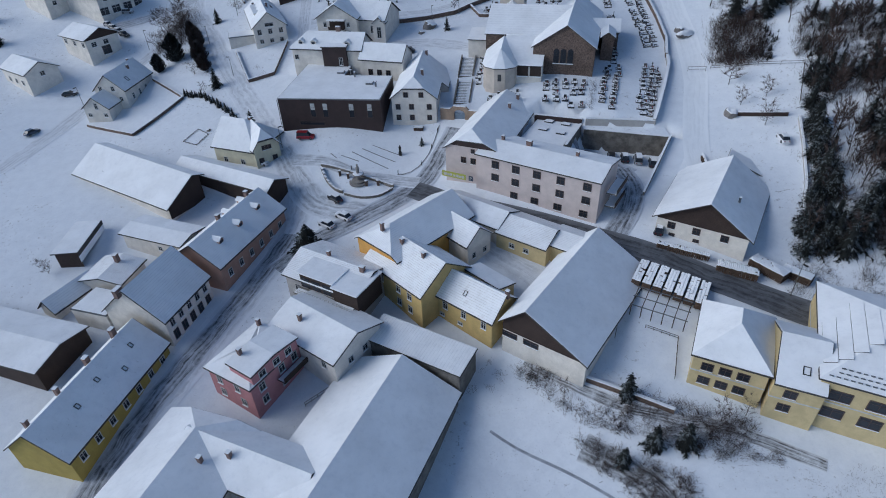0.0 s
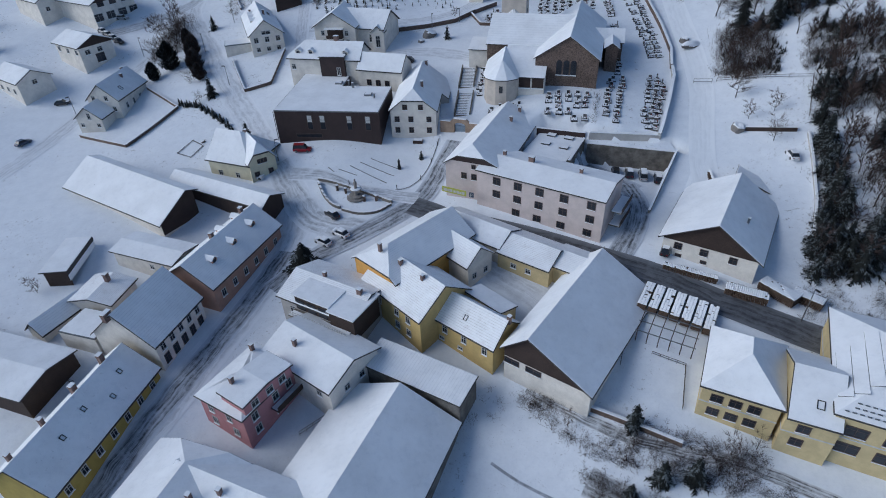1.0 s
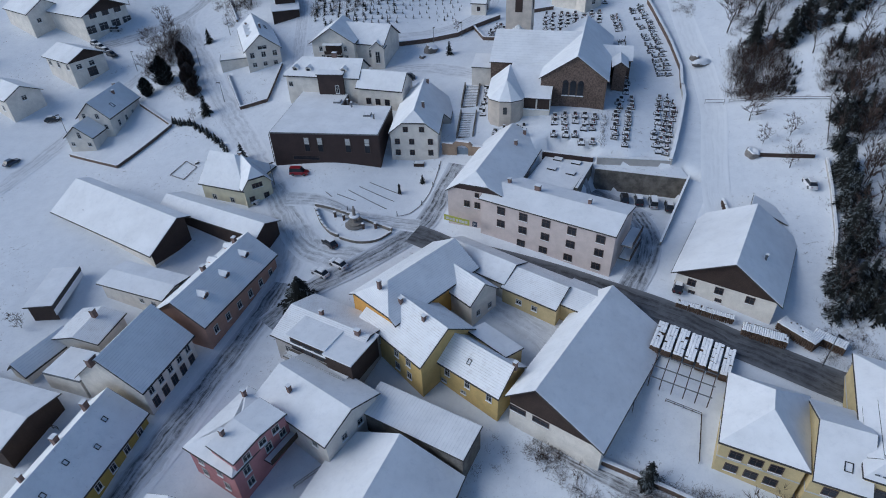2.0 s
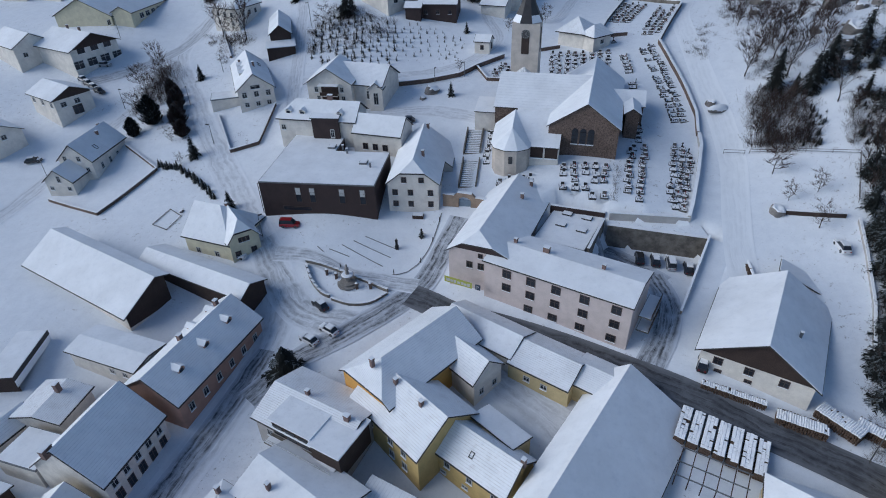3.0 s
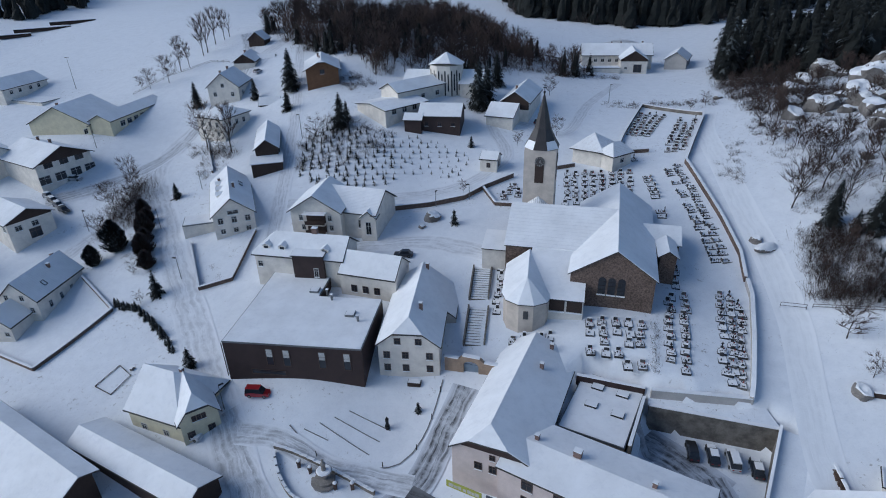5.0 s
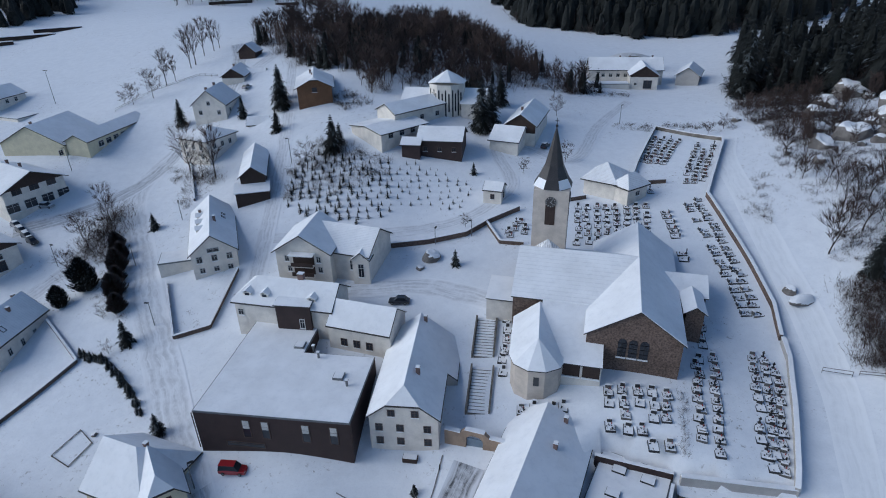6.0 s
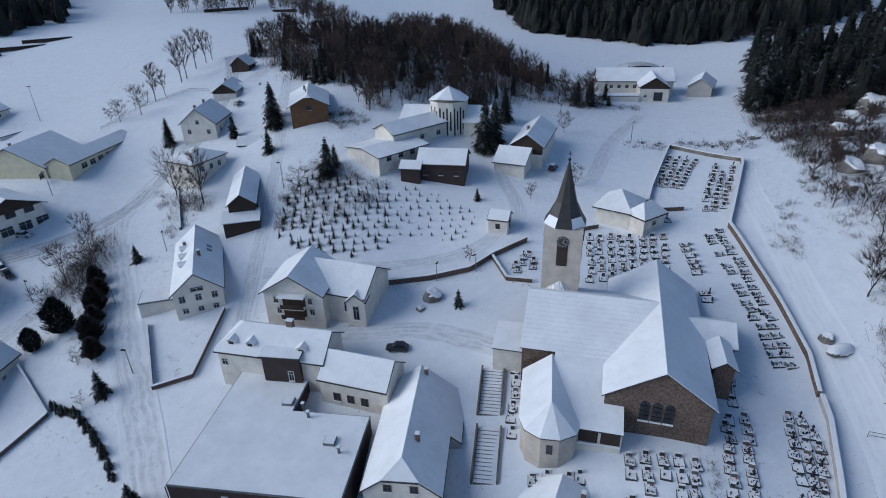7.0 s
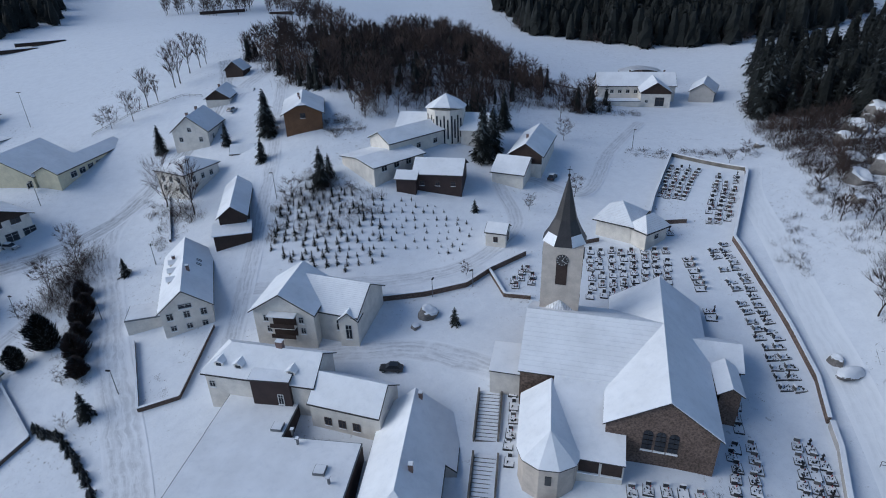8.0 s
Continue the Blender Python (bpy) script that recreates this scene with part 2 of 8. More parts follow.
def axis_steps(lo, hi, step, far):
    core = list(np.arange(lo, hi + step, step))
    a, s = [], step
    while s < far:
        s *= 1.35
        a.append(s)
    up = list(hi + step + np.cumsum(a))
    dn = list(lo - np.cumsum(a))[::-1]
    return np.array(dn + core + up)


def grid_mesh(name, X, Y, zf, material, label, kind="structure", category=""):
    gx, gy = np.meshgrid(X, Y)
    zz = zf(gx, gy)
    co = np.stack([gx, gy, zz], -1).reshape(-1, 3)
    nx, ny = len(X), len(Y)
    i = (np.arange(ny - 1)[:, None] * nx + np.arange(nx - 1)[None, :]).reshape(-1)
    faces = np.stack([i, i + 1, i + 1 + nx, i + nx], -1)
    me = bpy.data.meshes.new(name)
    me.from_pydata(co.tolist(), [], faces.tolist())
    me.materials.append(material)
    me.polygons.foreach_set("use_smooth", [True] * len(me.polygons))
    return tagged(new(name, me), label, category, kind=kind)


grid_mesh("ground", axis_steps(-190, 175, 2.5, 600), axis_steps(-50, 430, 2.5, 900), land, SNOW_GROUND, "snow-covered sloping village ground and fields")


# ---- houses ----
def roof_polys(L, W, he, hr, f0=1.0, f1=1.0, ry=0.0):
    """Pitched roof over L (local x) by W (local y), with the ridge at y = ry and the eaves at he (or a pair: -y side, +y side).
    f0, f1: 1 a gable end, 0 a full hip, between them a half hip."""
    hs = he if isinstance(he, tuple) else (he, he)
    a, b = L / 2, W / 2
    ins = b * 0.9
    polys = []
    xr0, xr1 = -a + (1 - f0) * ins, a - (1 - f1) * ins
    tips = {-1: [], 1: []}
    for sg, h in ((-1, hs[0]), (1, hs[1])):
        p = [(-a, sg * b, h), (a, sg * b, h)]
        for sx, f, xr in ((1, f1, xr1), (-1, f0, xr0)):
            q = (sx * a, sg * b + f * (ry - sg * b), h + f * (hr - h))
            if f < 1:
                tips[sx].append(q)
            if 0 < f < 1:
                p += [q, (xr, ry, hr)] if sx == 1 else [(xr, ry, hr), q]
            else:
                p.append((xr, ry, hr))
        polys.append(p)
    for sx, xr in ((1, xr1), (-1, xr0)):
        if tips[sx]:
            polys.append([tips[sx][0], tips[sx][1], (xr, ry, hr)])
    return polys


def body_bm(L, W, he, hr, f0, f1, down, ry=0.0):
    """Walls with their gables, reaching down into the slope."""
    bm = bmesh.new()
    hs = he if isinstance(he, tuple) else (he, he)
    a, b = L / 2, W / 2
    def ring(x, f):
        out = [(x, -b, -down), (x, b, -down), (x, b, hs[1])]
        if f >= 1:
            out.append((x, ry, hr))
        elif f > 0:
            out += [(x, b + f * (ry - b), hs[1] + f * (hr - hs[1])), (x, -b + f * (ry + b), hs[0] + f * (hr - hs[0]))]
        out.append((x, -b, hs[0]))
        return [bm.verts.new(p) for p in out]
    r0, r1 = ring(-a, f0), ring(a, f1)
    bm.faces.new(r0)
    bm.faces.new(r1[::-1])
    bm.faces.new((r0[0], r0[-1], r1[-1], r1[0]))
    bm.faces.new((r0[1], r1[1], r1[2], r0[2]))
    bm.faces.new((r0[2], r1[2], r1[-1], r0[-1]))
    bm.faces.new((r0[0], r1[0], r1[1], r0[1]))
    bmesh.ops.recalc_face_normals(bm, faces=bm.faces)
    return bm


def side_matrix(side, L, W):
    """A wall's own frame: x along it, y outwards, z up. Sides: s (-y), n (+y), w (-x), e (+x)."""
    ang, d = {"s": (0, W / 2), "n": (180, W / 2), "w": (-90, L / 2), "e": (90, L / 2)}[side]
    return pose(0, 0, 0, 0, 0, ang) @ pose(0, -d, 0)


MESHES = {}


def window(parent, m, w, h, frame_mat=None, bars=1, sill=True, surround=True):
    """A window: surround and sill proud of the wall, sashes and a dark pane set behind them."""
    key = ("win", round(w, 2), round(h, 2), frame_mat.name if frame_mat else "", bars, surround)
    if key not in MESHES:
        bm = bmesh.new()
        t = 0.13 if surround else 0.06
        rim = [[(-w / 2 - t, -t), (w / 2 + t, -t), (w / 2 + t, h + t), (-w / 2 - t, h + t)], [(-w / 2, 0), (w / 2, 0), (w / 2, h), (-w / 2, h)]]
        lo = [[bm.verts.new((x, -0.07, z)) for x, z in q] for q in rim]
        bk = [[bm.verts.new((x, 0.02, z)) for x, z in q] for q in rim]
        for i in range(4):
            k = (i + 1) % 4
            bm.faces.new((lo[0][i], lo[0][k], lo[1][k], lo[1][i]))
            bm.faces.new((bk[0][k], bk[0][i], lo[0][i], lo[0][k]))
            bm.faces.new((lo[1][i], lo[1][k], bk[1][k], bk[1][i]))
            bm.faces.new((bk[0][i], bk[0][k], bk[1][k], bk[1][i]))
        bmesh.ops.recalc_face_normals(bm, faces=bm.faces)
        me = bpy.data.meshes.new("window_frame")
        bm.to_mesh(me)
        bm.free()
        me.materials.append(frame_mat or FRAME)
        bm = bmesh.new()
        box(bm, -w / 2, w / 2, -0.025, 0.02, 0, h)
        mp = bpy.data.meshes.new("pane")
        bm.to_mesh(mp)
        bm.free()
        mp.materials.append(GLASS)
        bm = bmesh.new()
        box(bm, -w / 2 - 0.15, w / 2 + 0.15, -0.2, 0.0, -0.2, -0.13)
        ms = bpy.data.meshes.new("sill")
        bm.to_mesh(ms)
        bm.free()
        ms.materials.append(SNOW)
        bm = bmesh.new()
        c, zt = 0.035, h * 0.68
        pts = [(-w / 2, zt), (-c, zt), (-c, 0), (c, 0), (c, zt), (w / 2, zt), (w / 2, zt + 0.06), (c, zt + 0.06), (c, h), (-c, h), (-c, zt + 0.06), (-w / 2, zt + 0.06)]
        if not bars:
            pts = [(-w / 2, zt), (w / 2, zt), (w / 2, zt + 0.06), (-w / 2, zt + 0.06)]
        va, vb = [bm.verts.new((x, -0.05, z)) for x, z in pts], [bm.verts.new((x, 0.0, z)) for x, z in pts]
        bm.faces.new(va)
        for i in range(len(pts)):
            k = (i + 1) % len(pts)
            bm.faces.new((va[i], va[k], vb[k], vb[i]))
        bmesh.ops.recalc_face_normals(bm, faces=bm.faces)
        mb = bpy.data.meshes.new("glazing_bar")
        bm.to_mesh(mb)
        bm.free()
        mb.materials.append(frame_mat or FRAME)
        MESHES[key] = (me, mp, ms, mb)
    me, mp, ms, mb = MESHES[key]
    fr = new("window", me)
    fr.parent = parent
    fr.matrix_basis = m
    p = new("pane", mp)
    p.parent = fr
    p = new("glazing_bar", mb)
    p.parent = fr
    if sill:
        s = new("sill", ms)
        s.parent = fr
    return fr


def chimney(parent, x, y, z0, z1, w=0.6, d=0.6, material=None):
    bm = bmesh.new()
    box(bm, x - w / 2, x + w / 2, y - d / 2, y + d / 2, z0, z1)
    box(bm, x - w / 2 - 0.06, x + w / 2 + 0.06, y - d / 2 - 0.06, y + d / 2 + 0.06, z1 - 0.12, z1)
    c = part("chimney", bm, material or BRICK, parent)
    bm = bmesh.new()
    box(bm, x - w / 2 + 0.05, x - 0.05, y - d / 2 + 0.08, y + d / 2 - 0.08, z1, z1 + 0.12)
    box(bm, x + 0.05, x + w / 2 - 0.05, y - d / 2 + 0.08, y + d / 2 - 0.08, z1, z1 + 0.12)
    part("flue", bm, IRON, c)
    bm = bmesh.new()
    box(bm, x - w / 2 - 0.05, x + w / 2 + 0.05, y - d / 2 - 0.05, y + d / 2 + 0.05, z1 + 0.12, z1 + 0.22)
    part("snow_cap", bm, SNOW, c)
    return c


def windows(parent, L, W, rows, he=0):
    """rows: (side, height of sill, width, height, xs along the wall, options)."""
    for side, z, w, h, xs, *opt in rows:
        o = opt[0] if opt else {}
        mm = side_matrix(side, L, W)
        for x in xs:
            window(parent, mm @ pose(x, 0, z), w, h, **o)


def house(name, x, y, z, L, W, rot, he, hr, wall="white", f0=1.0, f1=1.0, snow=None, og=0.5, oe=0.6, down=4.0,
          wins=(), chims=(), label="", category="house", boards=(), group="", ry=0.0, dormers=(), lights=()):
    """A house by the outline of its roof (L, W, eave height, ridge height). The walls stand back under the eaves."""
    e = thing(name, x, y, z, rot, label, category, group)
    hs = he if isinstance(he, tuple) else (he, he)
    sl = [(hr - hs[0]) / (W / 2 + ry), (hr - hs[1]) / (W / 2 - ry)]
    Lw, Ww = L - 2 * og, W - 2 * oe
    hw = (hs[0] + oe * sl[0] - 0.02, hs[1] + oe * sl[1] - 0.02)
    part("wall", body_bm(Lw, Ww, hw, hr - 0.02, f0, f1, down, ry), WALL[wall], e)
    polys = roof_polys(L, W, he, hr, f0, f1, ry)
    bm = bmesh.new()
    slab(bm, polys, 0.18, 0.12)
    r = part("roof", bm, ROOF_DARK, e, "dark roof edge under snow")
    rim = 0.1
    bm = bmesh.new()
    slab(bm, roof_polys(L - 2 * rim, W - 2 * rim, (hs[0] + rim * sl[0], hs[1] + rim * sl[1]), hr, f0, f1, ry), 0.12, 0.245)
    part("snow_cover", bm, snow or SNOW, r, "snow lying on the roof")

    def top(yy):
        return hr - (ry - yy) * sl[0] if yy < ry else hr - (yy - ry) * sl[1]
    for c in chims:
        chimney(e, c[0], c[1], top(c[1]) - 0.5, top(c[1]) + c[2] + 0.3, *(c[3:]))
    for dx, dy, dw, dh in dormers:     # small gabled dormer on the slope
        zb, sg = top(dy), (-1 if dy < ry else 1)
        back = dh / max(sl[0 if dy < ry else 1], 0.2)
        bm = bmesh.new()
        box(bm, dx - dw / 2, dx + dw / 2, min(dy, dy - sg * back), max(dy, dy - sg * back), zb - 0.3, zb + dh * 0.75)
        d = part("dormer", bm, WALL[wall], e)
        bm = bmesh.new()
        yo, yi = dy + sg * 0.25, dy - sg * back * 1.5
        slab(bm, [[(dx - dw / 2 - 0.2, yo, zb + dh * 0.7), (dx, yo, zb + dh * 1.15), (dx, yi, zb + dh * 1.15), (dx - dw / 2 - 0.2, yi, zb + dh * 0.7)],
                  [(dx, yo, zb + dh * 1.15), (dx + dw / 2 + 0.2, yo, zb + dh * 0.7), (dx + dw / 2 + 0.2, yi, zb + dh * 0.7), (dx, yi, zb + dh * 1.15)]], 0.16, 0.15)
        part("snow_cover", bm, SNOW, d)
        bm = bmesh.new()
        box(bm, dx - dw * 0.3, dx + dw * 0.3, dy - 0.05, dy + 0.05, zb + 0.05, zb + dh * 0.65)
        part("pane", bm, GLASS, d)
    for dx, dy, dw, dl in lights:      # roof window lying in the slope
        s = sl[0] if dy < ry else -sl[1]
        m = pose(dx, dy, top(dy) + 0.27) @ Matrix.Rotation(math.atan(s), 4, "X")
        bm = bmesh.new()
        for q in ((-dw / 2, -dw / 2 + 0.1, -dl / 2, dl / 2), (dw / 2 - 0.1, dw / 2, -dl / 2, dl / 2), (-dw / 2, dw / 2, -dl / 2, -dl / 2 + 0.1), (-dw / 2, dw / 2, dl / 2 - 0.1, dl / 2)):
            box(bm, *q, -0.1, 0.07, m)
        part("roof_window", bm, IRON, e)
    windows(e, Lw, Ww, wins)
    for side, h0, mat in boards:       # boarded gable from a height upwards; dark boards also stand for a shaded open end
        bm = bmesh.new()
        x0 = (Lw / 2) * (-1 if side == "w" else 1)
        f = f0 if side == "w" else f1
        bw = Ww / 2
        pts = []
        for sg, h in ((-1, hw[0]), (1, hw[1])):
            side_pts = [(sg * bw, h0), (sg * bw, h)] if h0 < h else [(sg * bw + (ry - sg * bw) * (h0 - h) / (hr - h), h0)]
            side_pts.append((sg * bw + f * (ry - sg * bw), h + f * (hr - h) - 0.05))
            pts.append(side_pts)
        pts = pts[0] + pts[1][::-1]
        va = [bm.verts.new((x0 - 0.09, *p)) for p in pts]
        vb = [bm.verts.new((x0 + 0.09, *p)) for p in pts]
        bm.faces.new(va)
        bm.faces.new(vb[::-1])
        for i in range(len(pts)):
            k = (i + 1) % len(pts)
            bm.faces.new((va[i], va[k], vb[k], vb[i]))
        bmesh.ops.remove_doubles(bm, verts=bm.verts, dist=0.001)
        bmesh.ops.recalc_face_normals(bm, faces=bm.faces)
        part("boarded_gable", bm, WALL[mat], e, "dark gable facing of boards, shade of the open end on one barn")
    return e


def flat_block(name, x, y, z, L, W, rot, h, wall="white", down=4.0, wins=(), label="", category="house", roof_rim=0.25, snow=None, oe=0.0):
    e = thing(name, x, y, z, rot, label, category)
    bm = bmesh.new()
    box(bm, -L / 2, L / 2, -W / 2, W / 2, -down, h)
    part("wall", bm, WALL[wall], e)
    bm = bmesh.new()
    box(bm, -L / 2 - oe - 0.05, L / 2 + oe + 0.05, -W / 2 - oe - 0.05, W / 2 + oe + 0.05, h + 0.004, h + roof_rim)
    r = part("roof", bm, METAL, e)
    bm = bmesh.new()
    a = oe - 0.12
    box(bm, -L / 2 - a, L / 2 + a, -W / 2 - a, W / 2 + a, h + roof_rim + 0.004, h + roof_rim + 0.09)
    part("snow_cover", bm, snow or SNOW, r)
    windows(e, L, W, wins)
    return e


def spread(n, length, margin=1.5):
    return [(-length / 2 + margin) + (length - 2 * margin) * (i + 0.5) / n for i in range(n)]

# ---- foreground yards by the stream ----
BR = {"frame_mat": FRAME_BROWN}
NS = {"surround": False}
house("barn", -15.6, 35.5, -13, 34, 21.2, -117.5, 3.9, 8.8, "concrete", label="large grey farm barn with a plain snow-covered gable roof", category="barn")
house("courtyard_house", -30.0, 34.8, -12.5, 22, 10.0, -26.5, 5, 8, "white", snow=SNOW, chims=[(-2, -1.5, 1.0)],
      label="white courtyard wing with snow-covered roof beside the barn")
house("courtyard_house", -42.4, 28.9, -12.5, 30, 17.4, -112, 5, 8.2, "white", f0=0.5, snow=SNOW, chims=[(-7, 3.5, 1.0)],
      label="white street wing with thinly snowed tiled roof", wins=[("s", 1.2, 1, 1.4, spread(5, 24))])
house("pink_house", -32.2, 53.6, -10.5, 10.6, 13.5, -34, 6.3, 8.4, "pink", 0, 0, oe=0.5, chims=[(0.5, -3.2, 2.6), (-3.6, 4.6, 1.2)],
      wins=[("e", 3.9, 1.1, 1.5, [-4, 0.5, 3.5]), ("e", 1.0, 1.1, 1.5, [-4, 0.5]), ("s", 3.9, 1.0, 1.4, [-2.5, 1.5]), ("s", 1.0, 1.0, 1.4, [-2.5, 2.2])],
      label="pink plastered house with snowy hipped roof and raised attic")
e = house("attic_storey", -30.3, 51.6, -10.5, 6.0, 10.4, -37, 8.6, 9.2, "pink", oe=0.35, og=0.35, down=-6.5,
          wins=[("e", 6.9, 1.2, 1.2, [-2.8, 0.2, 2.8])], label="raised pink attic storey under a flat snowy roof", category="attic")
house("house", -21.2, 58.8, -9.5, 16.5, 12.5, -40, 5.6, 8, "white", chims=[(-3, -2.6, 1.2)], snow=SNOW,
      wins=[("s", 3.2, 1, 1.3, [5.2]), ("e", 2.8, 1, 1.2, [-2, 1.5])], label="white house with broad snow-covered gable roof and brown chimney")
house("house", -19.6, 71.6, -8, 17.5, 12.5, -33, 6.3, 8.6, "grey", chims=[(-2, 0.4, 0.9), (6.5, -0.6, 0.9, 0.9, 0.7)], snow=SNOW_TILE,
      wins=[("s", 0.6, 1.3, 0.9, [-3.5, 0.5, 4]), ("s", 3.4, 1.2, 1.3, [-5.5])], label="grey-white house with a roof terrace and snowy tiled roof")
house("yellow_house", -4.3, 79.6, -6, 21.5, 12.6, 42.0, 7.4, 11.3, "ochre", f0=0.25, snow=SNOW_RIB, chims=[(-8.2, 0.2, 0.9)],
      wins=[("w", 3.6, 1.1, 1.5, [-2.5, 2]), ("w", 0.8, 1.1, 1.5, [-2.5, 2])], label="ochre-yellow street wing with ribbed snowy roof")
house("yellow_house", -4.6, 70.6, -8, 16.8, 12.9, -50.8, 7.1, 11.6, "yellow", f0=0.3, snow=SNOW_TILE, chims=[(-2.5, -1.0, 0.9), (3.5, -1.0, 0.8)],
      wins=[("s", 1.6, 1.0, 1.4, [1.5, 4.6]), ("s", 4.6, 1.0, 1.4, [-3.5, 1.5, 4.6])], label="yellow plastered inn wing with snowy tiled roof")
house("yellow_house", 5.6, 62.0, -9, 13.7, 8.6, -43.8, 6.2, 10.0, "yellow", snow=SNOW_TILE, chims=[(-6.3, 0.3, 0.8), (6.6, 0.4, 0.8)], lights=[(-0.5, -2.2, 0.7, 1.0)],
      wins=[("s", 4.0, 0.9, 1.4, [-4, 0.2, 4.6]), ("s", 2.0, 0.9, 0.5, [-4.8, -0.6])], label="yellow plastered wing with snowy tiled roof and chimneys")
house("courtyard_wing", 5.3, 78.6, -5, 9, 7.5, -52, 5.0, 8.2, "white", og=0.3, snow=SNOW_RIB, label="low white courtyard wing with ribbed snowy roof",
      wins=[("e", 1.8, 0.8, 1.1, [-1.5, 1.5])])
house("link_roof", 8.9, 86.0, -4, 15.5, 8.5, -41, 4.4, 6.4, "white", og=0.2, snow=SNOW_THIN, label="snow-covered gateway building between the yellow wings")
house("low_wing", 18.6, 77.6, -4, 11.5, 9.5, -40, 4.0, 6.0, "cream", og=0.2, snow=SNOW_TILE, wins=[("s", 1.6, 1.0, 0.9, [-2, 1.2])], label="low pale yellow wing with thinly snowed tiles")
house("low_wing", 25.0, 73.5, -4, 6.5, 8, -40, 4.2, 5.6, "cream", og=0.1, snow=SNOW_RIB, label="short low wing with snowy roof beside the barn")
house("courtyard_shed", 8.6, 65.9, -6.5, 9.0, 4.6, -50, (5.7, 4.6), 5.75, "cream", ry=-2.2, og=0.2, oe=0.3, snow=SNOW, label="narrow courtyard lean-to with snow-covered roof")
house("barn", 23.8, 59.8, -7, 28.5, 16.4, -129.5, (5.3, 3.8), 9.9, "white", ry=-3.2, snow=SNOW, boards=[("e", 3.6, "wood")], og=0.9,
      wins=[("e", 2.2, 2.6, 1.0, [-6.2, -2.2], BR)], label="big white barn with black boarded gable and long snowy roof", category="barn")
house("shed", -4.85, 53.8, -10.5, 19, 6.4, -33.4, (4.9, 5.6), 5.65, "concrete", ry=2.9, snow=SNOW_RIB2, og=0.3, oe=0.3, label="grey shed with thinly snowed corrugated roof", category="shed")

# ---- school ----
def string_course(e, lw, ww, z, th=0.22):
    bm = bmesh.new()
    box(bm, -lw / 2 - 0.06, lw / 2 + 0.06, -ww / 2 - 0.06, ww / 2 + 0.06, z, z + th)
    part("string_course", bm, FRAME, e, "white string course")


e = house("school", 44.8, 45.7, -8, 14, 11.4, 60, 7.4, 11.6, "cream", 0, 0, snow=SNOW, og=0.5, oe=0.5,
          wins=[("w", 4.9, 1.5, 1.3, [-3.0, -0.45, 2.05], BR), ("w", 2.0, 1.5, 1.3, [-3.0, -0.45, 2.05], BR), ("n", 4.9, 1.3, 1.3, [-3, 1], BR)],
          label="pale yellow school wing with snowy hipped roof")
string_course(e, 13, 10.4, 4.2)
e = house("school_link", 52.2, 40.7, -8, 6.8, 14.6, -28, 7.35, 11.2, "cream", snow=SNOW, og=0.1, oe=0.7, wins=[("s", 4.9, 1.5, 1.3, [-0.8], BR), ("s", 2.0, 1.5, 1.3, [-1.0], BR)],
          lights=[(0.4, -4.6, 1, 1.3)], label="pale yellow link between the school wings under snow", category="school")
string_course(e, 6.6, 13.2, 4.2)
e = house("school", 66.2, 39.2, -8, 22, 23.4, -30, 9.4, 14.2, "cream", 0, 0, snow=SNOW, og=0.5,
      wins=[("s", 5.9, 2.6, 1.7, [-7.5, -2.8, 2, 6.5], BR), ("s", 2.4, 2.6, 1.7, [-7.5, -2.8, 2, 6.5], BR), ("w", 5.9, 1.2, 1.6, [3, 6, 9], BR), ("w", 2.4, 1.2, 1.6, [3, 6, 9], BR)],
      label="large pale yellow school with snowy hipped roof and panels")
string_course(e, 21, 22.2, 5.0)
for k, y in enumerate((-11.0, -10.3, -9.6)):
    for i in range(22 - 2 * k):
        bm = bmesh.new()
        x = -9.6 + 0.7 * k + i * 0.86 + 0.43 * (k % 2)
        z = 9.4 + (y + 11.7) * 0.41 + 0.36
        box(bm, x - 0.26, x + 0.26, y - 0.07, y + 0.07, z, z + 0.13)
        part("snow_guard", bm, METAL, e)

# ---- shop building on the square ----
house("shop_building", 24.1, 92.2, -1, 28.2, 11.9, -35.1, 9.5, 10.8, "rose", f0=1.0, f1=1.0, snow=SNOW, og=0.3, oe=0.5,
      chims=[(-4.2, 0.6, 1.0, 1.1, 0.9), (6.5, 0.8, 0.8), (-10.5, 0.8, 0.8)],
      wins=[("s", 7.2, 1.5, 1.5, [-9.2, -4.4, 0.4, 5.6, 11.2], BR), ("s", 4.2, 1.5, 1.4, [-9.2, -4.4, 0.4, 5.6, 11.2], BR), ("s", 1.0, 1.5, 1.3, [-4.6, 0.2, 5.4, 11.0], BR)],
      label="long rose-grey three-storey shop and apartment house under snow")
house("shop_wing", 15.2, 109.3, -1, 27.6, 13.9, 63.0, (9.4, 9.1), 13.1, "rose", ry=1.2, f0=0.55, snow=SNOW, og=0.3, oe=0.5, chims=[(6, -2.0, 0.9), (12, -2.2, 0.9)],
      wins=[("w", 6.3, 1.0, 1.2, [-2.2, 0.1], BR), ("w", 8.9, 0.7, 0.8, [0], BR)], boards=[("w", 10.2, "brown")],
      label="rose-grey shop wing with half-hipped snowy roof along the lane", category="shop wing")
flat_block("flat_annex", 28.6, 107.3, 1.5, 10.4, 14.6, -32, 5.6, "concrete", label="low flat-roofed annex with snowed-over skylights", category="annex")
house("rear_annex", 66.6, 87.8, 0.2, 4.2, 9.0, 56, (3.9, 7.2), 7.25, "white", ry=4.3, snow=SNOW, og=0.2, label="narrow rear annex under the same snowy roof slope", category="annex")
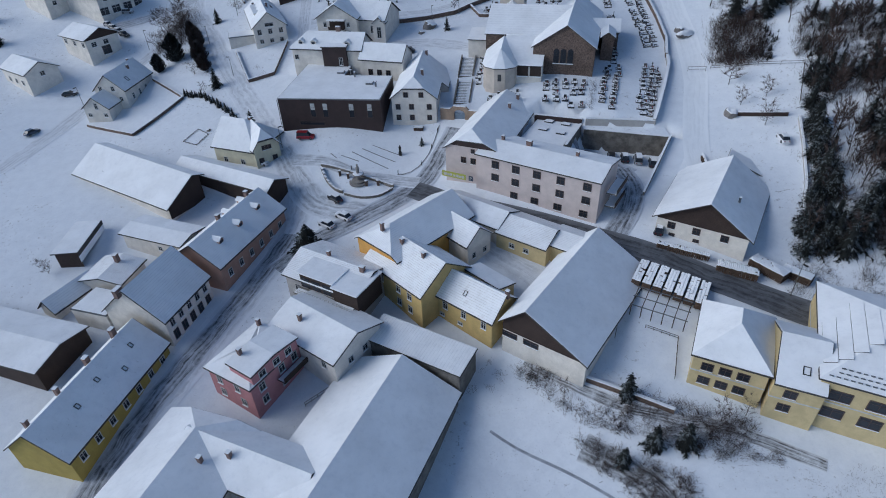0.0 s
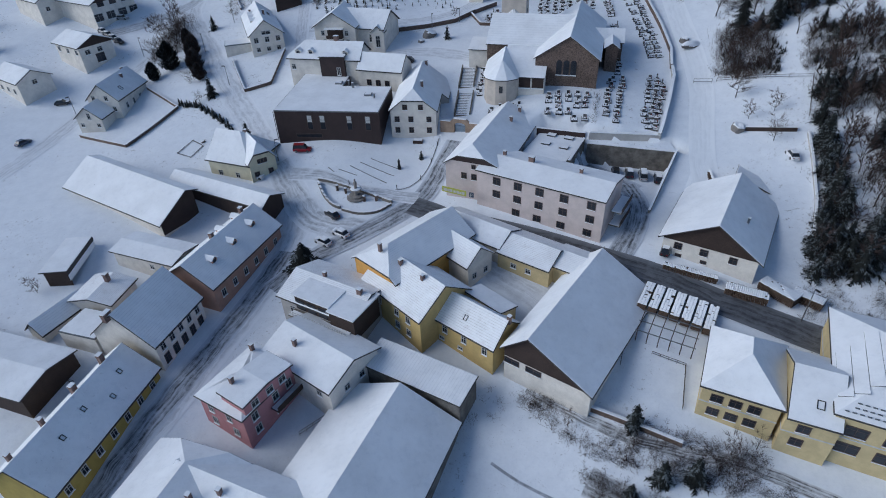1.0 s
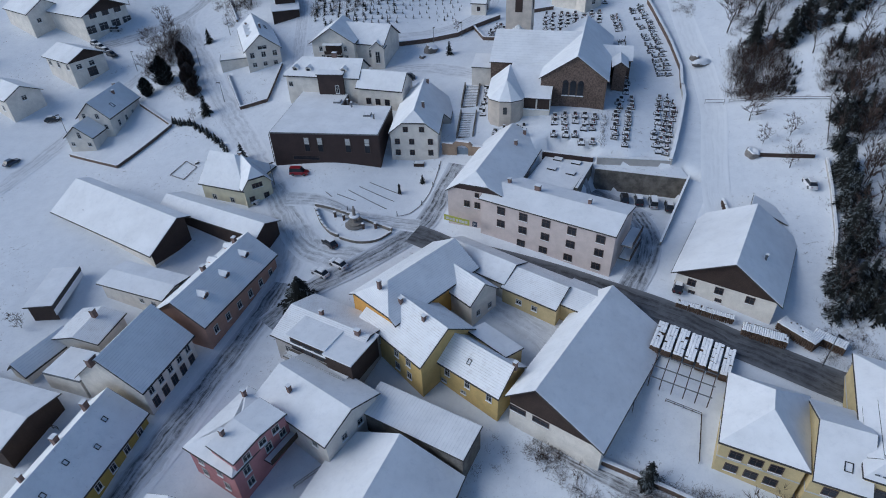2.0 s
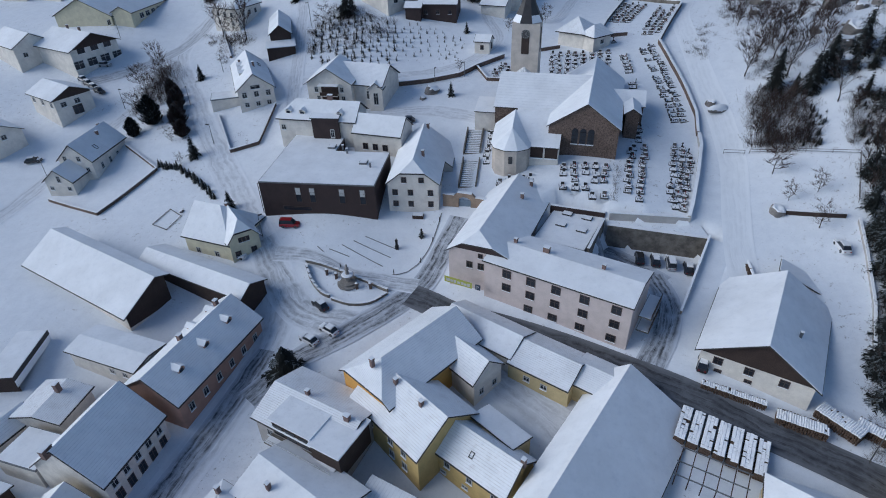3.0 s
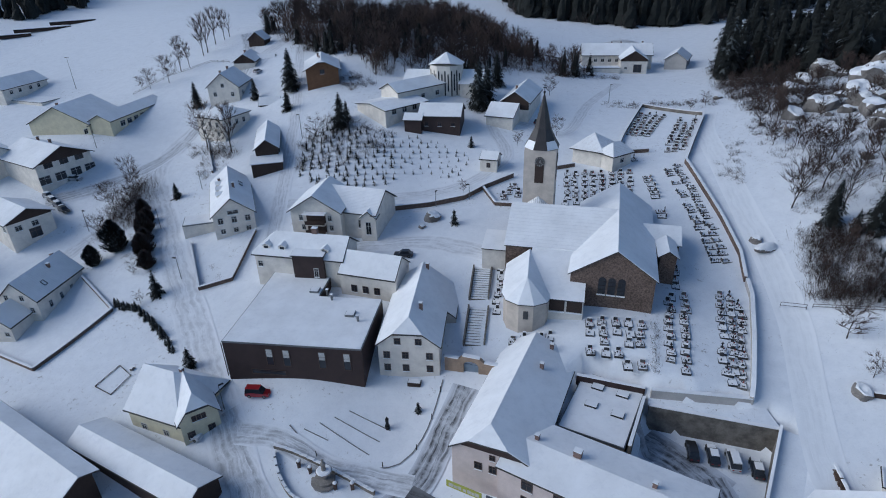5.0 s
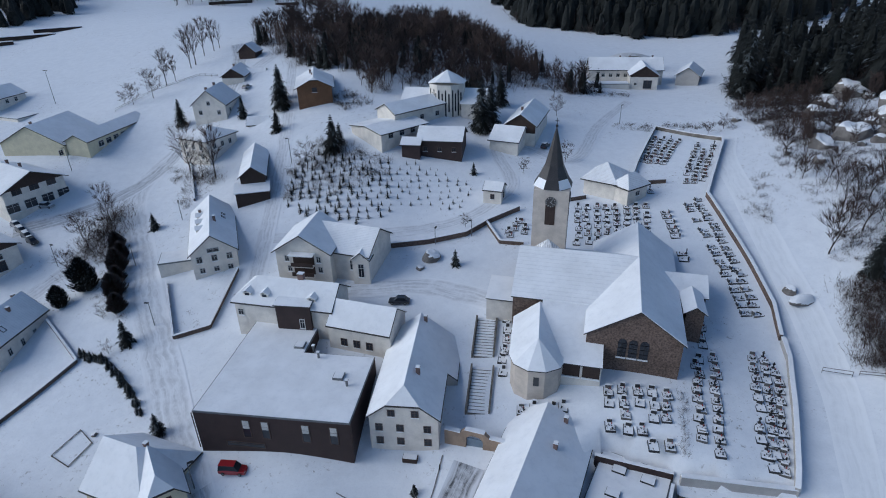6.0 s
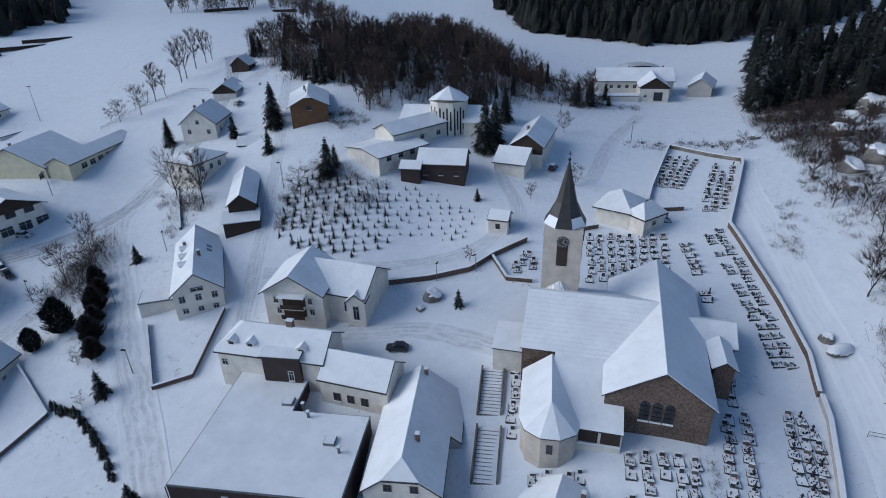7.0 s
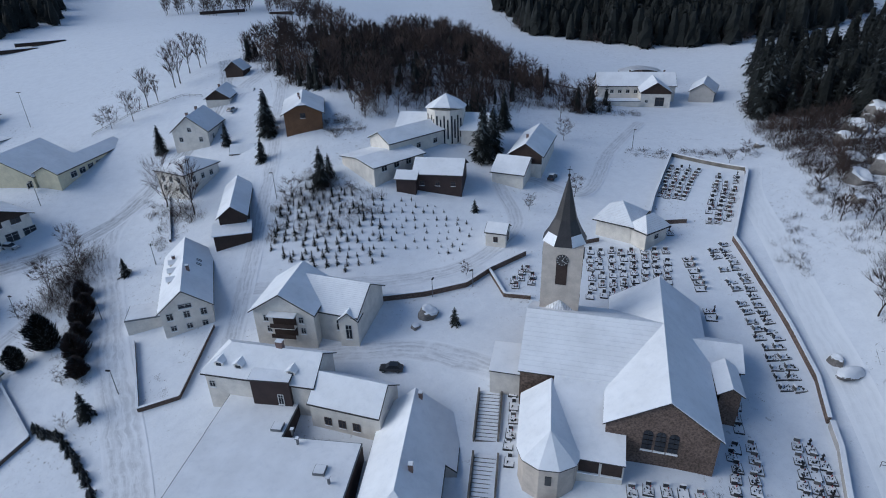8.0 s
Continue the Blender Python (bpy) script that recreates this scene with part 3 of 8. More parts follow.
house("wood_house", 54.9, 77.9, 0.2, 21.8, 18.2, 54.3, (3.0, 3.4), 8.8, "white", ry=-0.5, snow=SNOW, og=0.9, oe=0.9, chims=[(-3, -4.5, 0.9, 0.4, 0.4, METAL)],
      boards=[("w", 3.2, "wood")], wins=[("w", 1.5, 1.2, 1.2, [-5.4, -0.8, 4.2], BR), ("w", -0.2, 0.9, 0.5, [-5, -0.5], BR)],
      label="white house with black boarded gable and wide snowy roof")

# ---- street row ----
house("row_house", -58.5, 50.2, -10.8, 25, 11.8, -106.9, 3.6, 8.6, "olive", snow=SNOW_SPECK, chims=[(-8.5, -1.0, 1.6, 0.9, 0.7), (-2.5, -1.6, 1.3, 0.9, 0.7), (4, -1.6, 1.3), (10, -1.8, 1.2)],
      wins=[("n", 1.3, 1.0, 1.4, spread(7, 26), {})], lights=[(-8, 2.2, 0.7, 0.9), (-4, 3.6, 0.7, 0.9), (0, 2.0, 0.7, 0.9), (5, 2.4, 0.7, 0.9)],
      label="olive-yellow single-storey row house with thinly snowed roof")
house("row_house", -53.2, 69.7, -9, 13.8, 13.8, -110.2, 5.9, 12.1, "white", snow=SNOW_RIB, chims=[(6.6, -1.0, 0.8, 1.6, 0.8)],
      wins=[("n", 3.9, 1.0, 1.5, spread(5, 15)), ("n", 0.9, 1.1, 1.9, spread(5, 15), BR)], label="white two-storey house with blue-grey ribbed snowy roof")
house("row_house", -43.3, 87.2, -6.5, 23.2, 12.6, -114.3, 4.6, 9.0, "terra", snow=SNOW_RIB, chims=[(-8.5, -1.2, 1.1, 0.8, 0.7), (1.5, -0.8, 1.0, 0.8, 0.7)],
      dormers=[(-6.5, 3.0, 1.4, 1.3), (0, 3.2, 1.4, 1.3), (6.3, 3.2, 1.4, 1.3), (-8, -3.2, 1.4, 1.2), (-3, -3.2, 1.4, 1.2)],
      wins=[("n", 1.3, 1.0, 1.5, spread(6, 24))], label="terracotta row house with dormers in its snowy roof")
# w gable boards stand in for the dark, shaded inside of the open end
house("barn", -70.4, 110.5, -2.5, 36.4, 11.6, 145.2, (5.4, 1.9), 6.6, "white", ry=-2.7, snow=SNOW, og=1.0, oe=1.0, boards=[("w", -1.0, "wood")], label="white barn with wide snow-covered roof, dark boards for its shaded open end", category="barn",
      wins=[("n", 1.2, 1.6, 1.0, [-6, -2, 2, 6], {})])
house("barn", -47.6, 108.1, -3, 29.5, 7.6, -31.3, (4.0, 4.1), 5.9, "wood", ry=-0.6, snow=SNOW, label="long low dark boarded shed with snowy roof", category="barn")
house("workshop", -58.3, 89.2, -5.5, 16.5, 8.0, -24.4, 3.9, 4.6, "white", snow=SNOW, wins=[("s", 1.6, 0.9, 0.9, [2, 5, 8])], label="low white workshop under smooth snow", category="workshop")
house("shed", -76.5, 89.7, -5.5, 12.3, 5.5, 90.2, (2.6, 3.4), 3.45, "wood", ry=-2.8, snow=SNOW, label="open wooden shed with a tilted snowy roof", category="shed")
house("low_hall", -80.5, 64.0, -9.5, 30, 12, -21, 4.4, 5.6, "wood", snow=SNOW, label="long low hall with smooth snow-covered roof", category="hall")
house("back_house", -65.3, 79.0, -8.5, 8.5, 9.6, -104, 4.8, 5.9, "white", snow=SNOW_TILE, chims=[(-1.5, 0.5, 1.6, 0.9, 0.7)], label="small white back building with snowy roof and chimney")
flat_block("back_annex", -64.4, 70.2, -9, 6.5, 8.0, -110, 4.6, "white", label="low white annex with snowy flat roof", category="annex")
house("shed", -72.6, 74.6, -8, 10.5, 5.0, 62, 2.2, 4.6, "white", snow=SNOW_RIB, label="small shed with blue-grey snowy roof", category="shed")
house("small_house", -45.2, 120.6, -1.2, 12.9, 13.0, -24.3, 5.0, 10.4, "paleyellow", f0=1, f1=0, snow=SNOW, chims=[(1.2, 1.2, 0.8)],
      wins=[("e", 1.6, 1.2, 1.3, [-2, 1.5]), ("s", 1.4, 1.0, 1.2, [-3, 2])], label="pale yellow house with steep snowy hipped roof")
house("small_house_wing", -41.2, 117.2, -1.2, 9.0, 7.6, -60, 5.4, 10.0, "paleyellow", f0=1, f1=0.5, snow=SNOW, wins=[("e", 5.4, 0.5, 0.9, [-0.8, 0, 0.8], BR), ("e", 2.0, 1.0, 1.3, [-1.8, 1.6], BR)],
      label="pale yellow gabled wing with half hip and small windows", category="house wing")
house("white_house", -88.6, 158.4, 2.4, 15.9, 10.2, 80, 5.1, 9.7, "white", snow=SNOW_RIB2, chims=[(2, -1.4, 0.7), (6, 0.6, 0.5)], lights=[(-2.5, -3.2, 1.0, 1.4)],
      wins=[("s", 1.8, 0.8, 1.5, [-4, -0.5, 3, 6]), ("w", 5.2, 0.9, 1.2, [-2.6, 1.2]), ("w", 2.2, 0.9, 1.2, [2.8])], label="white two-storey house with snowy gable roof")
house("white_annex", -92.0, 148.6, 1.6, 7.5, 8.6, 80, 3.0, 6.4, "white", snow=SNOW_RIB, wins=[("w", 3.0, 0.8, 1.6, [0.3]), ("w", 0.8, 0.9, 0.9, [-2.4, 2.4])], label="white gabled annex with striped snowy roof", category="annex")

# ---- town hall and the house beside it ----
hall = flat_block("town_hall", -22.4, 130.0, 4.7, 26, 16.5, -10.9, 7.6, "brown", label="modern brown-clad hall with flat snowy roof", category="hall",
                  wins=[("s", 3.2, 1.2, 3.5, [-4.3, -1.1, 5.6, 10.2], {"bars": 0, "frame_mat": FRAME_BROWN, "sill": False}), ("s", 1.0, 6.4, 0.9, [-5.0], {"bars": 0, "frame_mat": FRAME_BROWN, "sill": False})])
for bx in (-4.3, -1.1, 5.6, 10.2):
    bm = bmesh.new()
    box(bm, bx - 0.55, bx + 0.55, -8.3, -8.26, 5.0, 6.65)
    part("blind", bm, FRAME, hall, "white window blind half lowered")
for bx in (-13.2, 13.2):
    bm = bmesh.new()
    box(bm, bx - 0.05, bx + 0.05, -8.4, -8.25, 0.0, 7.5)
    part("corner_trim", bm, WALL["brown"], hall)
flat_block("town_hall_wing", -26.4, 144.0, 4.7, 13.0, 10.4, -10.9, 7.6, "brown", label="rear wing of the brown hall with flat snowy roof", category="hall", roof_rim=0.253)
house("old_house", -25.0, 151.6, 8.5, 21.2, 10.1, -15.8, 8.3, 11.9, "white", snow=SNOW, f0=0.1, f1=1, dormers=[(-7.5, -3.6, 1.6, 1.2), (-3.8, -3.6, 1.6, 1.2), (6, -3.6, 1.6, 1.2)],
      chims=[(2.5, 0.3, 1.2, 1.2, 0.9)], wins=[("w", 4.8, 1.0, 1.6, [-2.5, 2]), ("s", 5.5, 1.0, 1.2, [-9])], label="white older wing with snowy dormered roof")
house("lift_tower", -23.4, 147.6, 8.5, 7.4, 4.8, -11, 9.4, 9.7, "brown", og=0.3, oe=0.3, wins=[("s", 4.6, 0.8, 1.9, [1.6])], label="brown-clad stair tower with snowy cap", category="tower")
house("middle_wing", -9.8, 144.2, 8.5, 13.0, 8.8, -21.1, 6.5, 10.0, "white", snow=SNOW, og=0.2, wins=[("s", 2.6, 1.1, 1.4, [-3.2, -0.6, 2.0], BR)], label="white middle wing with smooth snowy roof")
house("white_house", -1.2, 132.0, 4.6, 23.1, 12.1, 80.8, 6.9, 11.7, "white", f0=0.55, f1=1.0, snow=SNOW, og=0.3, oe=0.5, chims=[(-4.5, -1.6, 1.2), (10, -1.0, 1.0)],
      wins=[("w", 7.5, 0.95, 1.1, [-1.9, 1.9], BR), ("w", 4.4, 0.95, 1.2, [-4, -0.6, 3.8], BR), ("w", 1.6, 0.95, 1.2, [-4, -0.6, 3.8], BR), ("s", 3.5, 1, 1.3, [-2, 4])],
      dormers=[], label="white gabled house with half hip beside the gate")
house("stair_wing", 6.2, 136.7, 4.6, 11.5, 2.4, 80.8, (5.5, 7.35), 7.37, "grey", ry=1.15, og=0.1, oe=0.1, snow=SNOW, label="grey side wing beside the church stairs", category="wing")

# ---- north of the church ----
house("white_house", -48.7, 181.0, 12.6, 26.0, 10.9, 106.5, 5.4, 9.8, "white", snow=SNOW, chims=[(-3, -1.0, 1.1), (6, 2.5, 0.8)], dormers=[(-3.5, 3.3, 1.6, 1.3), (0.5, 3.3, 1.6, 1.3), (4.5, 3.3, 1.6, 1.3)],
      wins=[("w", 5.8, 2.4, 0.9, [0]), ("w", 3.6, 1.1, 1.4, [-3.2, 0, 3.2]), ("w", 1.0, 1.0, 1.1, [-3, 0, 3])], lights=[(2, -2.8, 0.8, 1.1), (4, -2.8, 0.8, 1.1)],
      label="white gabled house with tall dormers in its snowy roof")
flat_block("garage_annex", -55.0, 173.5, 12.0, 8, 6, 12, 3.2, "white", label="low white garage annex with snowy roof", category="garage")
house("white_house", -22.6, 166.5, 16.0, 13.2, 13.2, 77.9, 5.3, 9.5, "white", snow=SNOW, wins=[("w", 3.2, 0.8, 1.2, [-3.6, 3.4]), ("w", 0.8, 0.8, 1.2, [-3.2, 3.6])], og=0.9,
      label="white house with balcony and broad snowy gable")
house("white_house_wing", -13.9, 166.8, 16.0, 14.2, 12.6, -22, 4.5, 8.5, "white", snow=SNOW_RIB, label="white house wing with ribbed snowy roof", wins=[("s", 1.0, 0.8, 2.0, [2.6])])
house("dark_barn", -43.4, 206.8, 21.6, 22.3, 7.4, 99.8, 4.1, 6.9, "wood", snow=SNOW, label="dark boarded barn with snowy roof", category="barn")
house("villa", -61.0, 225.5, 23.0, 12, 13, -30, 6.2, 9.0, "white", 0, 0, snow=SNOW, wins=[("s", 3.6, 1, 1.4, [-3, 0, 3]), ("e", 3.6, 1, 1.4, [-3, 0, 3]), ("s", 1, 1, 1.3, [-3, 3])], label="white villa with low snowy hipped roof")
house("white_house", -64.5, 249.9, 29.0, 14.6, 11.8, 86, 4.85, 9.6, "white", snow=SNOW_RIB2, chims=[(-4, 1, 1.0), (2, 0.5, 1.0)], wins=[("w", 5, 1, 1.2, [0]), ("w", 2, 1, 1.3, [-3, 3]), ("s", 2, 1, 1.3, [-3, 2])], label="white gabled house with bluish snowy roof")
house("roadside_house", -63.2, 275.0, 33.0, 13.8, 8.9, 90, 4.9, 7.8, "white", snow=SNOW, chims=[(1, 1, 0.9)], label="white house with dark gable beside the road", boards=[("w", 4.6, "wood")])
house("shed", -57.0, 278.0, 33.0, 8.6, 6.2, -8, 3.5, 6.2, "wood", snow=SNOW, label="dark wooden shed with snowy roof", category="shed")
house("barn", -63.4, 298.9, 39.0, 7.6, 8.0, 79.5, 3.2, 6.5, "wood", snow=SNOW, label="small dark barn at the top of the road", category="barn")
house("timber_house", -30.7, 245.4, 33.5, 19.5, 12.6, 97.5, 6.0, 9.2, "timber", f0=0.8, f1=1.0, snow=SNOW, og=1.0, oe=1.0, chims=[(1.5, 1.0, 1.0), (-3, 0.5, 0.6, 0.4, 0.4)],
      wins=[("w", 5.0, 1.3, 1.2, [0], BR), ("s", 4.0, 1.2, 1.3, [-3, 2], BR), ("s", 1.2, 1.2, 1.3, [-3, 2], BR)], label="timber-clad house with snowy overhanging roof")
house("shed", -48.0, 236.3, 27.0, 7.3, 5.8, 2.6, 2.3, 4.5, "wood", snow=SNOW, label="dark shed with snow on its roof among firs", category="shed")
house("yellow_hall", -115.2, 241.1, 22.8, 19.5, 22.6, 80, 3.5, 9.2, "paleyellow", snow=SNOW, chims=[(-6, 1, 0.8)],
      wins=[("e", 1.0, 1.6, 1.4, [-4.5, 0, 4.5]), ("s", 1.2, 1.6, 1.4, spread(6, 30)), ("s", 3.6, 1.2, 1.0, [-3, 0])], label="pale yellow commercial hall with snowy roof", category="hall")
house("yellow_wing", -98.8, 243.7, 23.6, 29.9, 8.6, 76.5, 3.66, 5.8, "paleyellow", snow=SNOW, wins=[("s", 1.0, 2.2, 1.6, spread(6, 24))], label="long pale yellow wing with wide windows under snow", category="hall")
flat_block("garage", -145.2, 274.6, 23.0, 16, 21, 66, 3.8, "white", label="white garage row with snowy flat roof", category="garage", wins=[("s", 0.2, 2.4, 2.4, [-6, -2.5, 1], BR)])
house("garage_house", -111.0, 211.0, 16.5, 21.3, 18.0, -34, 6.1, 10.1, "white", snow=SNOW, og=1.0, oe=1.0, chims=[(-4, 1.2, 1.0), (1, 2, 1.0)],
      wins=[("e", 5.0, 2.2, 1.5, [-4.5, 0, 4.5], BR), ("e", 0.6, 3.0, 2.3, [-6.5, -2, 2.5, 6.8])], boards=[("e", 6.4, "wood")], label="white house with garage doors and balcony gable")
house("white_house", -106.4, 184.0, 9.5, 15, 12.6, -37, 5.8, 8.5, "white", snow=SNOW, og=0.8, oe=0.8, boards=[("e", 5.6, "wood")],
      wins=[("s", 3.6, 1.3, 1.3, [-5, 0, 5]), ("e", 3.4, 1.5, 1.3, [-3, 1]), ("e", 0.4, 2.6, 2.4, [0.5], BR)], label="white house with dark gable and snowy roof")
house("white_house", -120.5, 169.5, 5.5, 16, 11, -38, 4.6, 7.4, "white", snow=SNOW, wins=[("e", 3.4, 1.2, 1.2, [0]), ("s", 1.2, 1.2, 1.3, [-4, 0, 4])], label="white bungalow with snowy roof")
house("white_house", -130.0, 214.0, 18.0, 18, 13, -40, 5.0, 8.6, "white", snow=SNOW, wins=[("e", 2, 1.2, 1.2, [-3, 2])], label="white house with plain snowy roof")
house("orange_house", -157.0, 279.0, 25.0, 22.3, 12.4, 75, 6.2, 9.6, "white", snow=SNOW, wins=[("s", 4.2, 1.2, 1.3, [-7, -3, 2, 6]), ("w", 4, 1.2, 1.3, [-3, 2])], label="white and orange house with snowy roof by the field")
house("convent", -6.4, 218.6, 28.2, 17.6, 15.4, 39.5, 4.1, 5.2, "white", snow=SNOW, wins=[("s", 2.6, 1.5, 1.3, [-5, -1, 3]), ("e", 2.6, 1.5, 1.3, [-4, 0])], label="white low convent building with snowy roofs")
house("convent_wing", 3.0, 230.0, 30.0, 27, 10, 38, 5.0, 7.4, "white", snow=SNOW, wins=[("s", 2.0, 1.3, 1.3, [-9, -3, 3])], label="white convent wing with snowy roof", category="convent")
house("brown_hut", 8.6, 210.4, 27.0, 13.2, 10.5, -13, 3.5, 6.3, "brown", snow=SNOW, label="dark brown wooden house with snowy roof", category="hut", wins=[("s", 0.8, 1.0, 1.0, [-4, 0, 4], BR)])
house("brown_annex", 0.2, 208.2, 27.0, 6.0, 6.5, -13, 2.8, 4.2, "brown", snow=SNOW, label="small brown annex with snowy roof", category="hut")
house("garage", 28.3, 214.3, 26.0, 9.4, 12.1, -27, 2.7, 5.7, "white", snow=SNOW, label="white garage with smooth snowy roof", category="garage")
house("dark_gable_house", 35.1, 223.9, 26.5, 20.8, 10.0, 67.7, 4.9, 8.3, "white", snow=SNOW, boards=[("w", 3.0, "wood")], chims=[(-3, 1.0, 0.9)], label="house with dark gable facing of boards, shade of the open end on one barn and snowy roof")
house("kiosk", 20.3, 186.8, 20.8, 5.2, 5.2, -22, 3.0, 4.6, "white", snow=SNOW, og=0.3, oe=0.3, wins=[("s", 1.0, 0.8, 1.1, [0], BR), ("e", 0.8, 0.9, 1.7, [0], BR)], label="small white hut with snowy gable roof", category="hut")

# ---- church ----
ch = thing("church", 40.5, 142.0, 13.0, 0, "large church of grey rubble stone and plaster under snowy roofs", "church")


def church_block(x, y, L, W, rot, he, hr, wall, name="wall", f0=1.0, f1=1.0, ry=0.0, og=0.4, oe=0.5, z=0.0, snow=None):
    m = Matrix.Translation((x - 40.5, y - 142.0, z)) @ pose(0, 0, 0, 0, 0, rot)
    hs = he if isinstance(he, tuple) else (he, he)
    sl = [(hr - hs[0]) / (W / 2 + ry), (hr - hs[1]) / (W / 2 - ry)]
    hw = (hs[0] + oe * sl[0] - 0.02, hs[1] + oe * sl[1] - 0.02)
    w = part("wall", body_bm(L - 2 * og, W - 2 * oe, hw, hr - 0.02, f0, f1, 5.0, ry), WALL[wall], ch)
    w.matrix_basis = m
    polys = roof_polys(L, W, he, hr, f0, f1, ry)
    bm = bmesh.new()
    slab(bm, polys, 0.2, 0.12)
    r = part("roof", bm, ROOF_DARK, ch)
    r.matrix_basis = m
    bm = bmesh.new()
    slab(bm, polys, 0.12, 0.245)
    part("snow_cover", bm, snow or SNOW, r)
    return w


tr_w = church_block(40.7, 143.3, 34.9, 16.2, 71.2, (6.9, 6.8), 12.4, "stone", og=0.4, ry=-0.4)
na_w = church_block(31.0, 148.2, 22.3, 21.2, -17.5, 7.3, 12.38, "stone", og=0.3, snow=snow_mat("snow_over_faint_courses", ribs=0.22, pitch=0.8, along=1, under=(0.3, 0.31, 0.35)))
ai_w = church_block(26.2, 132.4, 11.0, 13.4, -17.5, (3.5, 7.3), 7.35, "white", ry=6.5, og=0.1)
church_block(49.2, 144.4, 11, 9, -17.5, 6.4, 8.8, "stone")
church_block(49.3, 136.8, 7.5, 4.0, 73, 6.8, 8.2, "stone")
church_block(17.2, 146.5, 7, 6.5, -17.5, (5.2, 6.6), 6.65, "white", ry=3.1, og=0.1)
def pavilion(bm, ring, top, th, lift):
    """A closed pavilion roof over a ring of eave points."""
    n = len(ring)
    up = [bm.verts.new((x, y, z + lift + th)) for x, y, z in ring]
    dn = [bm.verts.new((x, y, z + lift)) for x, y, z in ring]
    t1, t0 = bm.verts.new((*top[:2], top[2] + lift + th)), bm.verts.new((*top[:2], top[2] + lift))
    for k in range(n):
        j = (k + 1) % n
        bm.faces.new((up[k], up[j], t1))
        bm.faces.new((dn[j], dn[k], t0))
        bm.faces.new((dn[k], dn[j], up[j], up[k]))
    bmesh.ops.recalc_face_normals(bm, faces=bm.faces)


# apse chapel: a short gabled roof that ends in a polygonal hip
AX = Matrix.Translation((19.8 - 40.5, 129.1 - 142.0, 0)) @ pose(0, 0, 0, 0, 0, 77.0)
church_block(19.6 + 0.225 * 5.8, 128.2 + 0.974 * 5.8, 11.6, 9.4, 77.0, 3.3, 7.0, "apse", og=0.05)
half = [(-0.9 - 4.0 * math.sin(a), -4.7 * math.cos(a)) for a in np.linspace(0, math.pi, 6)]
bm = bmesh.new()
prism(bm, [(x * 0.93 + 0.1, y * 0.93) for x, y in half] + [(1.0, 4.2), (1.0, -4.2)], -6, 3.5)
bm.transform(AX)
part("chapel_wall", bm, WALL["apse"], ch)
for th, lift, nm, mt in ((0.18, 0.1, "roof", ROOF_DARK), (0.12, 0.285, "snow_cover", SNOW)):
    bm = bmesh.new()
    pavilion(bm, [(x, y, 3.3) for x, y in half], (-0.9, 0, 7.0), th, lift)
    bm.transform(AX)
    part(nm, bm, mt, ch)
bm = bmesh.new()
box(bm, -0.45, 0.45, -0.06, 0.06, 0.3, 2.0, AX @ pose(-4.33, 0, 0, 0, 0, -90))
part("window", bm, GLASS, ch, "small dark chapel window")
# south window group: three tall round-arched lights
for k in range(3):
    bm = bmesh.new()
    xw = (k - 1) * 1.75
    pts = [(xw - 0.68, 0), (xw + 0.68, 0), (xw + 0.68, 2.9)] + [(xw + 0.68 * math.cos(a), 2.9 + 0.68 * math.sin(a)) for a in np.linspace(0, math.pi, 7)[1:-1]] + [(xw - 0.68, 2.9)]
    va = [bm.verts.new((-0.06, p[0], p[1])) for p in pts]
    vb = [bm.verts.new((0.05, p[0], p[1])) for p in pts]
    bm.faces.new(va)
    bm.faces.new(vb[::-1])
    for i in range(len(pts)):
        j = (i + 1) % len(pts)
        bm.faces.new((va[i], va[j], vb[j], vb[i]))
    bmesh.ops.recalc_face_normals(bm, faces=bm.faces)
    w = part("window", bm, GLASS, ch, "tall arched church window")
    w.matrix_basis = tr_w.matrix_basis @ pose(-17.06, 0, 3.2)
    bm = bmesh.new()
    for zz in (0.9, 1.8, 2.7):
        box(bm, -0.12, -0.02, xw - 0.68, xw + 0.68, zz, zz + 0.06)
    box(bm, -0.12, -0.02, xw - 0.03, xw + 0.03, 0, 3.4)
    b = part("glazing_bar", bm, IRON, w)
    bm = bmesh.new()
    box(bm, -0.28, 0.05, xw - 0.8, xw + 0.8, -0.2, -0.05)
    part("sill", bm, SNOW, w)

# tower
tw = thing("church_tower", 27.3, 156.3, 15.0, -17.5, "white church tower with clock and dark pointed spire", "tower")
TH, TB = 21.2, 3.35
bm = bmesh.new()
box(bm, -TB, TB, -TB, TB, -4, TH)
part("shaft", bm, WALL["apse"], tw)
bm = bmesh.new()
q = TB + 0.3
prof = [(q, TH + 0.1), (2.75, TH + 1.7), (1.75, TH + 4.0), (0.06, TH + 11.4)]
rings = []
for k, (rr, zz) in enumerate(prof):
    n = 8
    ring = []
    for i in range(n):
        a = 2 * math.pi * (i + 0.5) / n
        if k == 0:
            cx, cy = math.cos(a), math.sin(a)
            s = rr / max(abs(cx), abs(cy))
            ring.append(bm.verts.new((cx * s, cy * s, zz)))
        else:
            ring.append(bm.verts.new((rr * math.cos(a) * 1.08, rr * math.sin(a) * 1.08, zz)))
    rings.append(ring)
for r0, r1 in zip(rings, rings[1:]):
    for i in range(8):
        bm.faces.new((r0[i], r0[(i + 1) % 8], r1[(i + 1) % 8], r1[i]))
bm.faces.new(rings[0][::-1])
bm.faces.new(rings[-1])
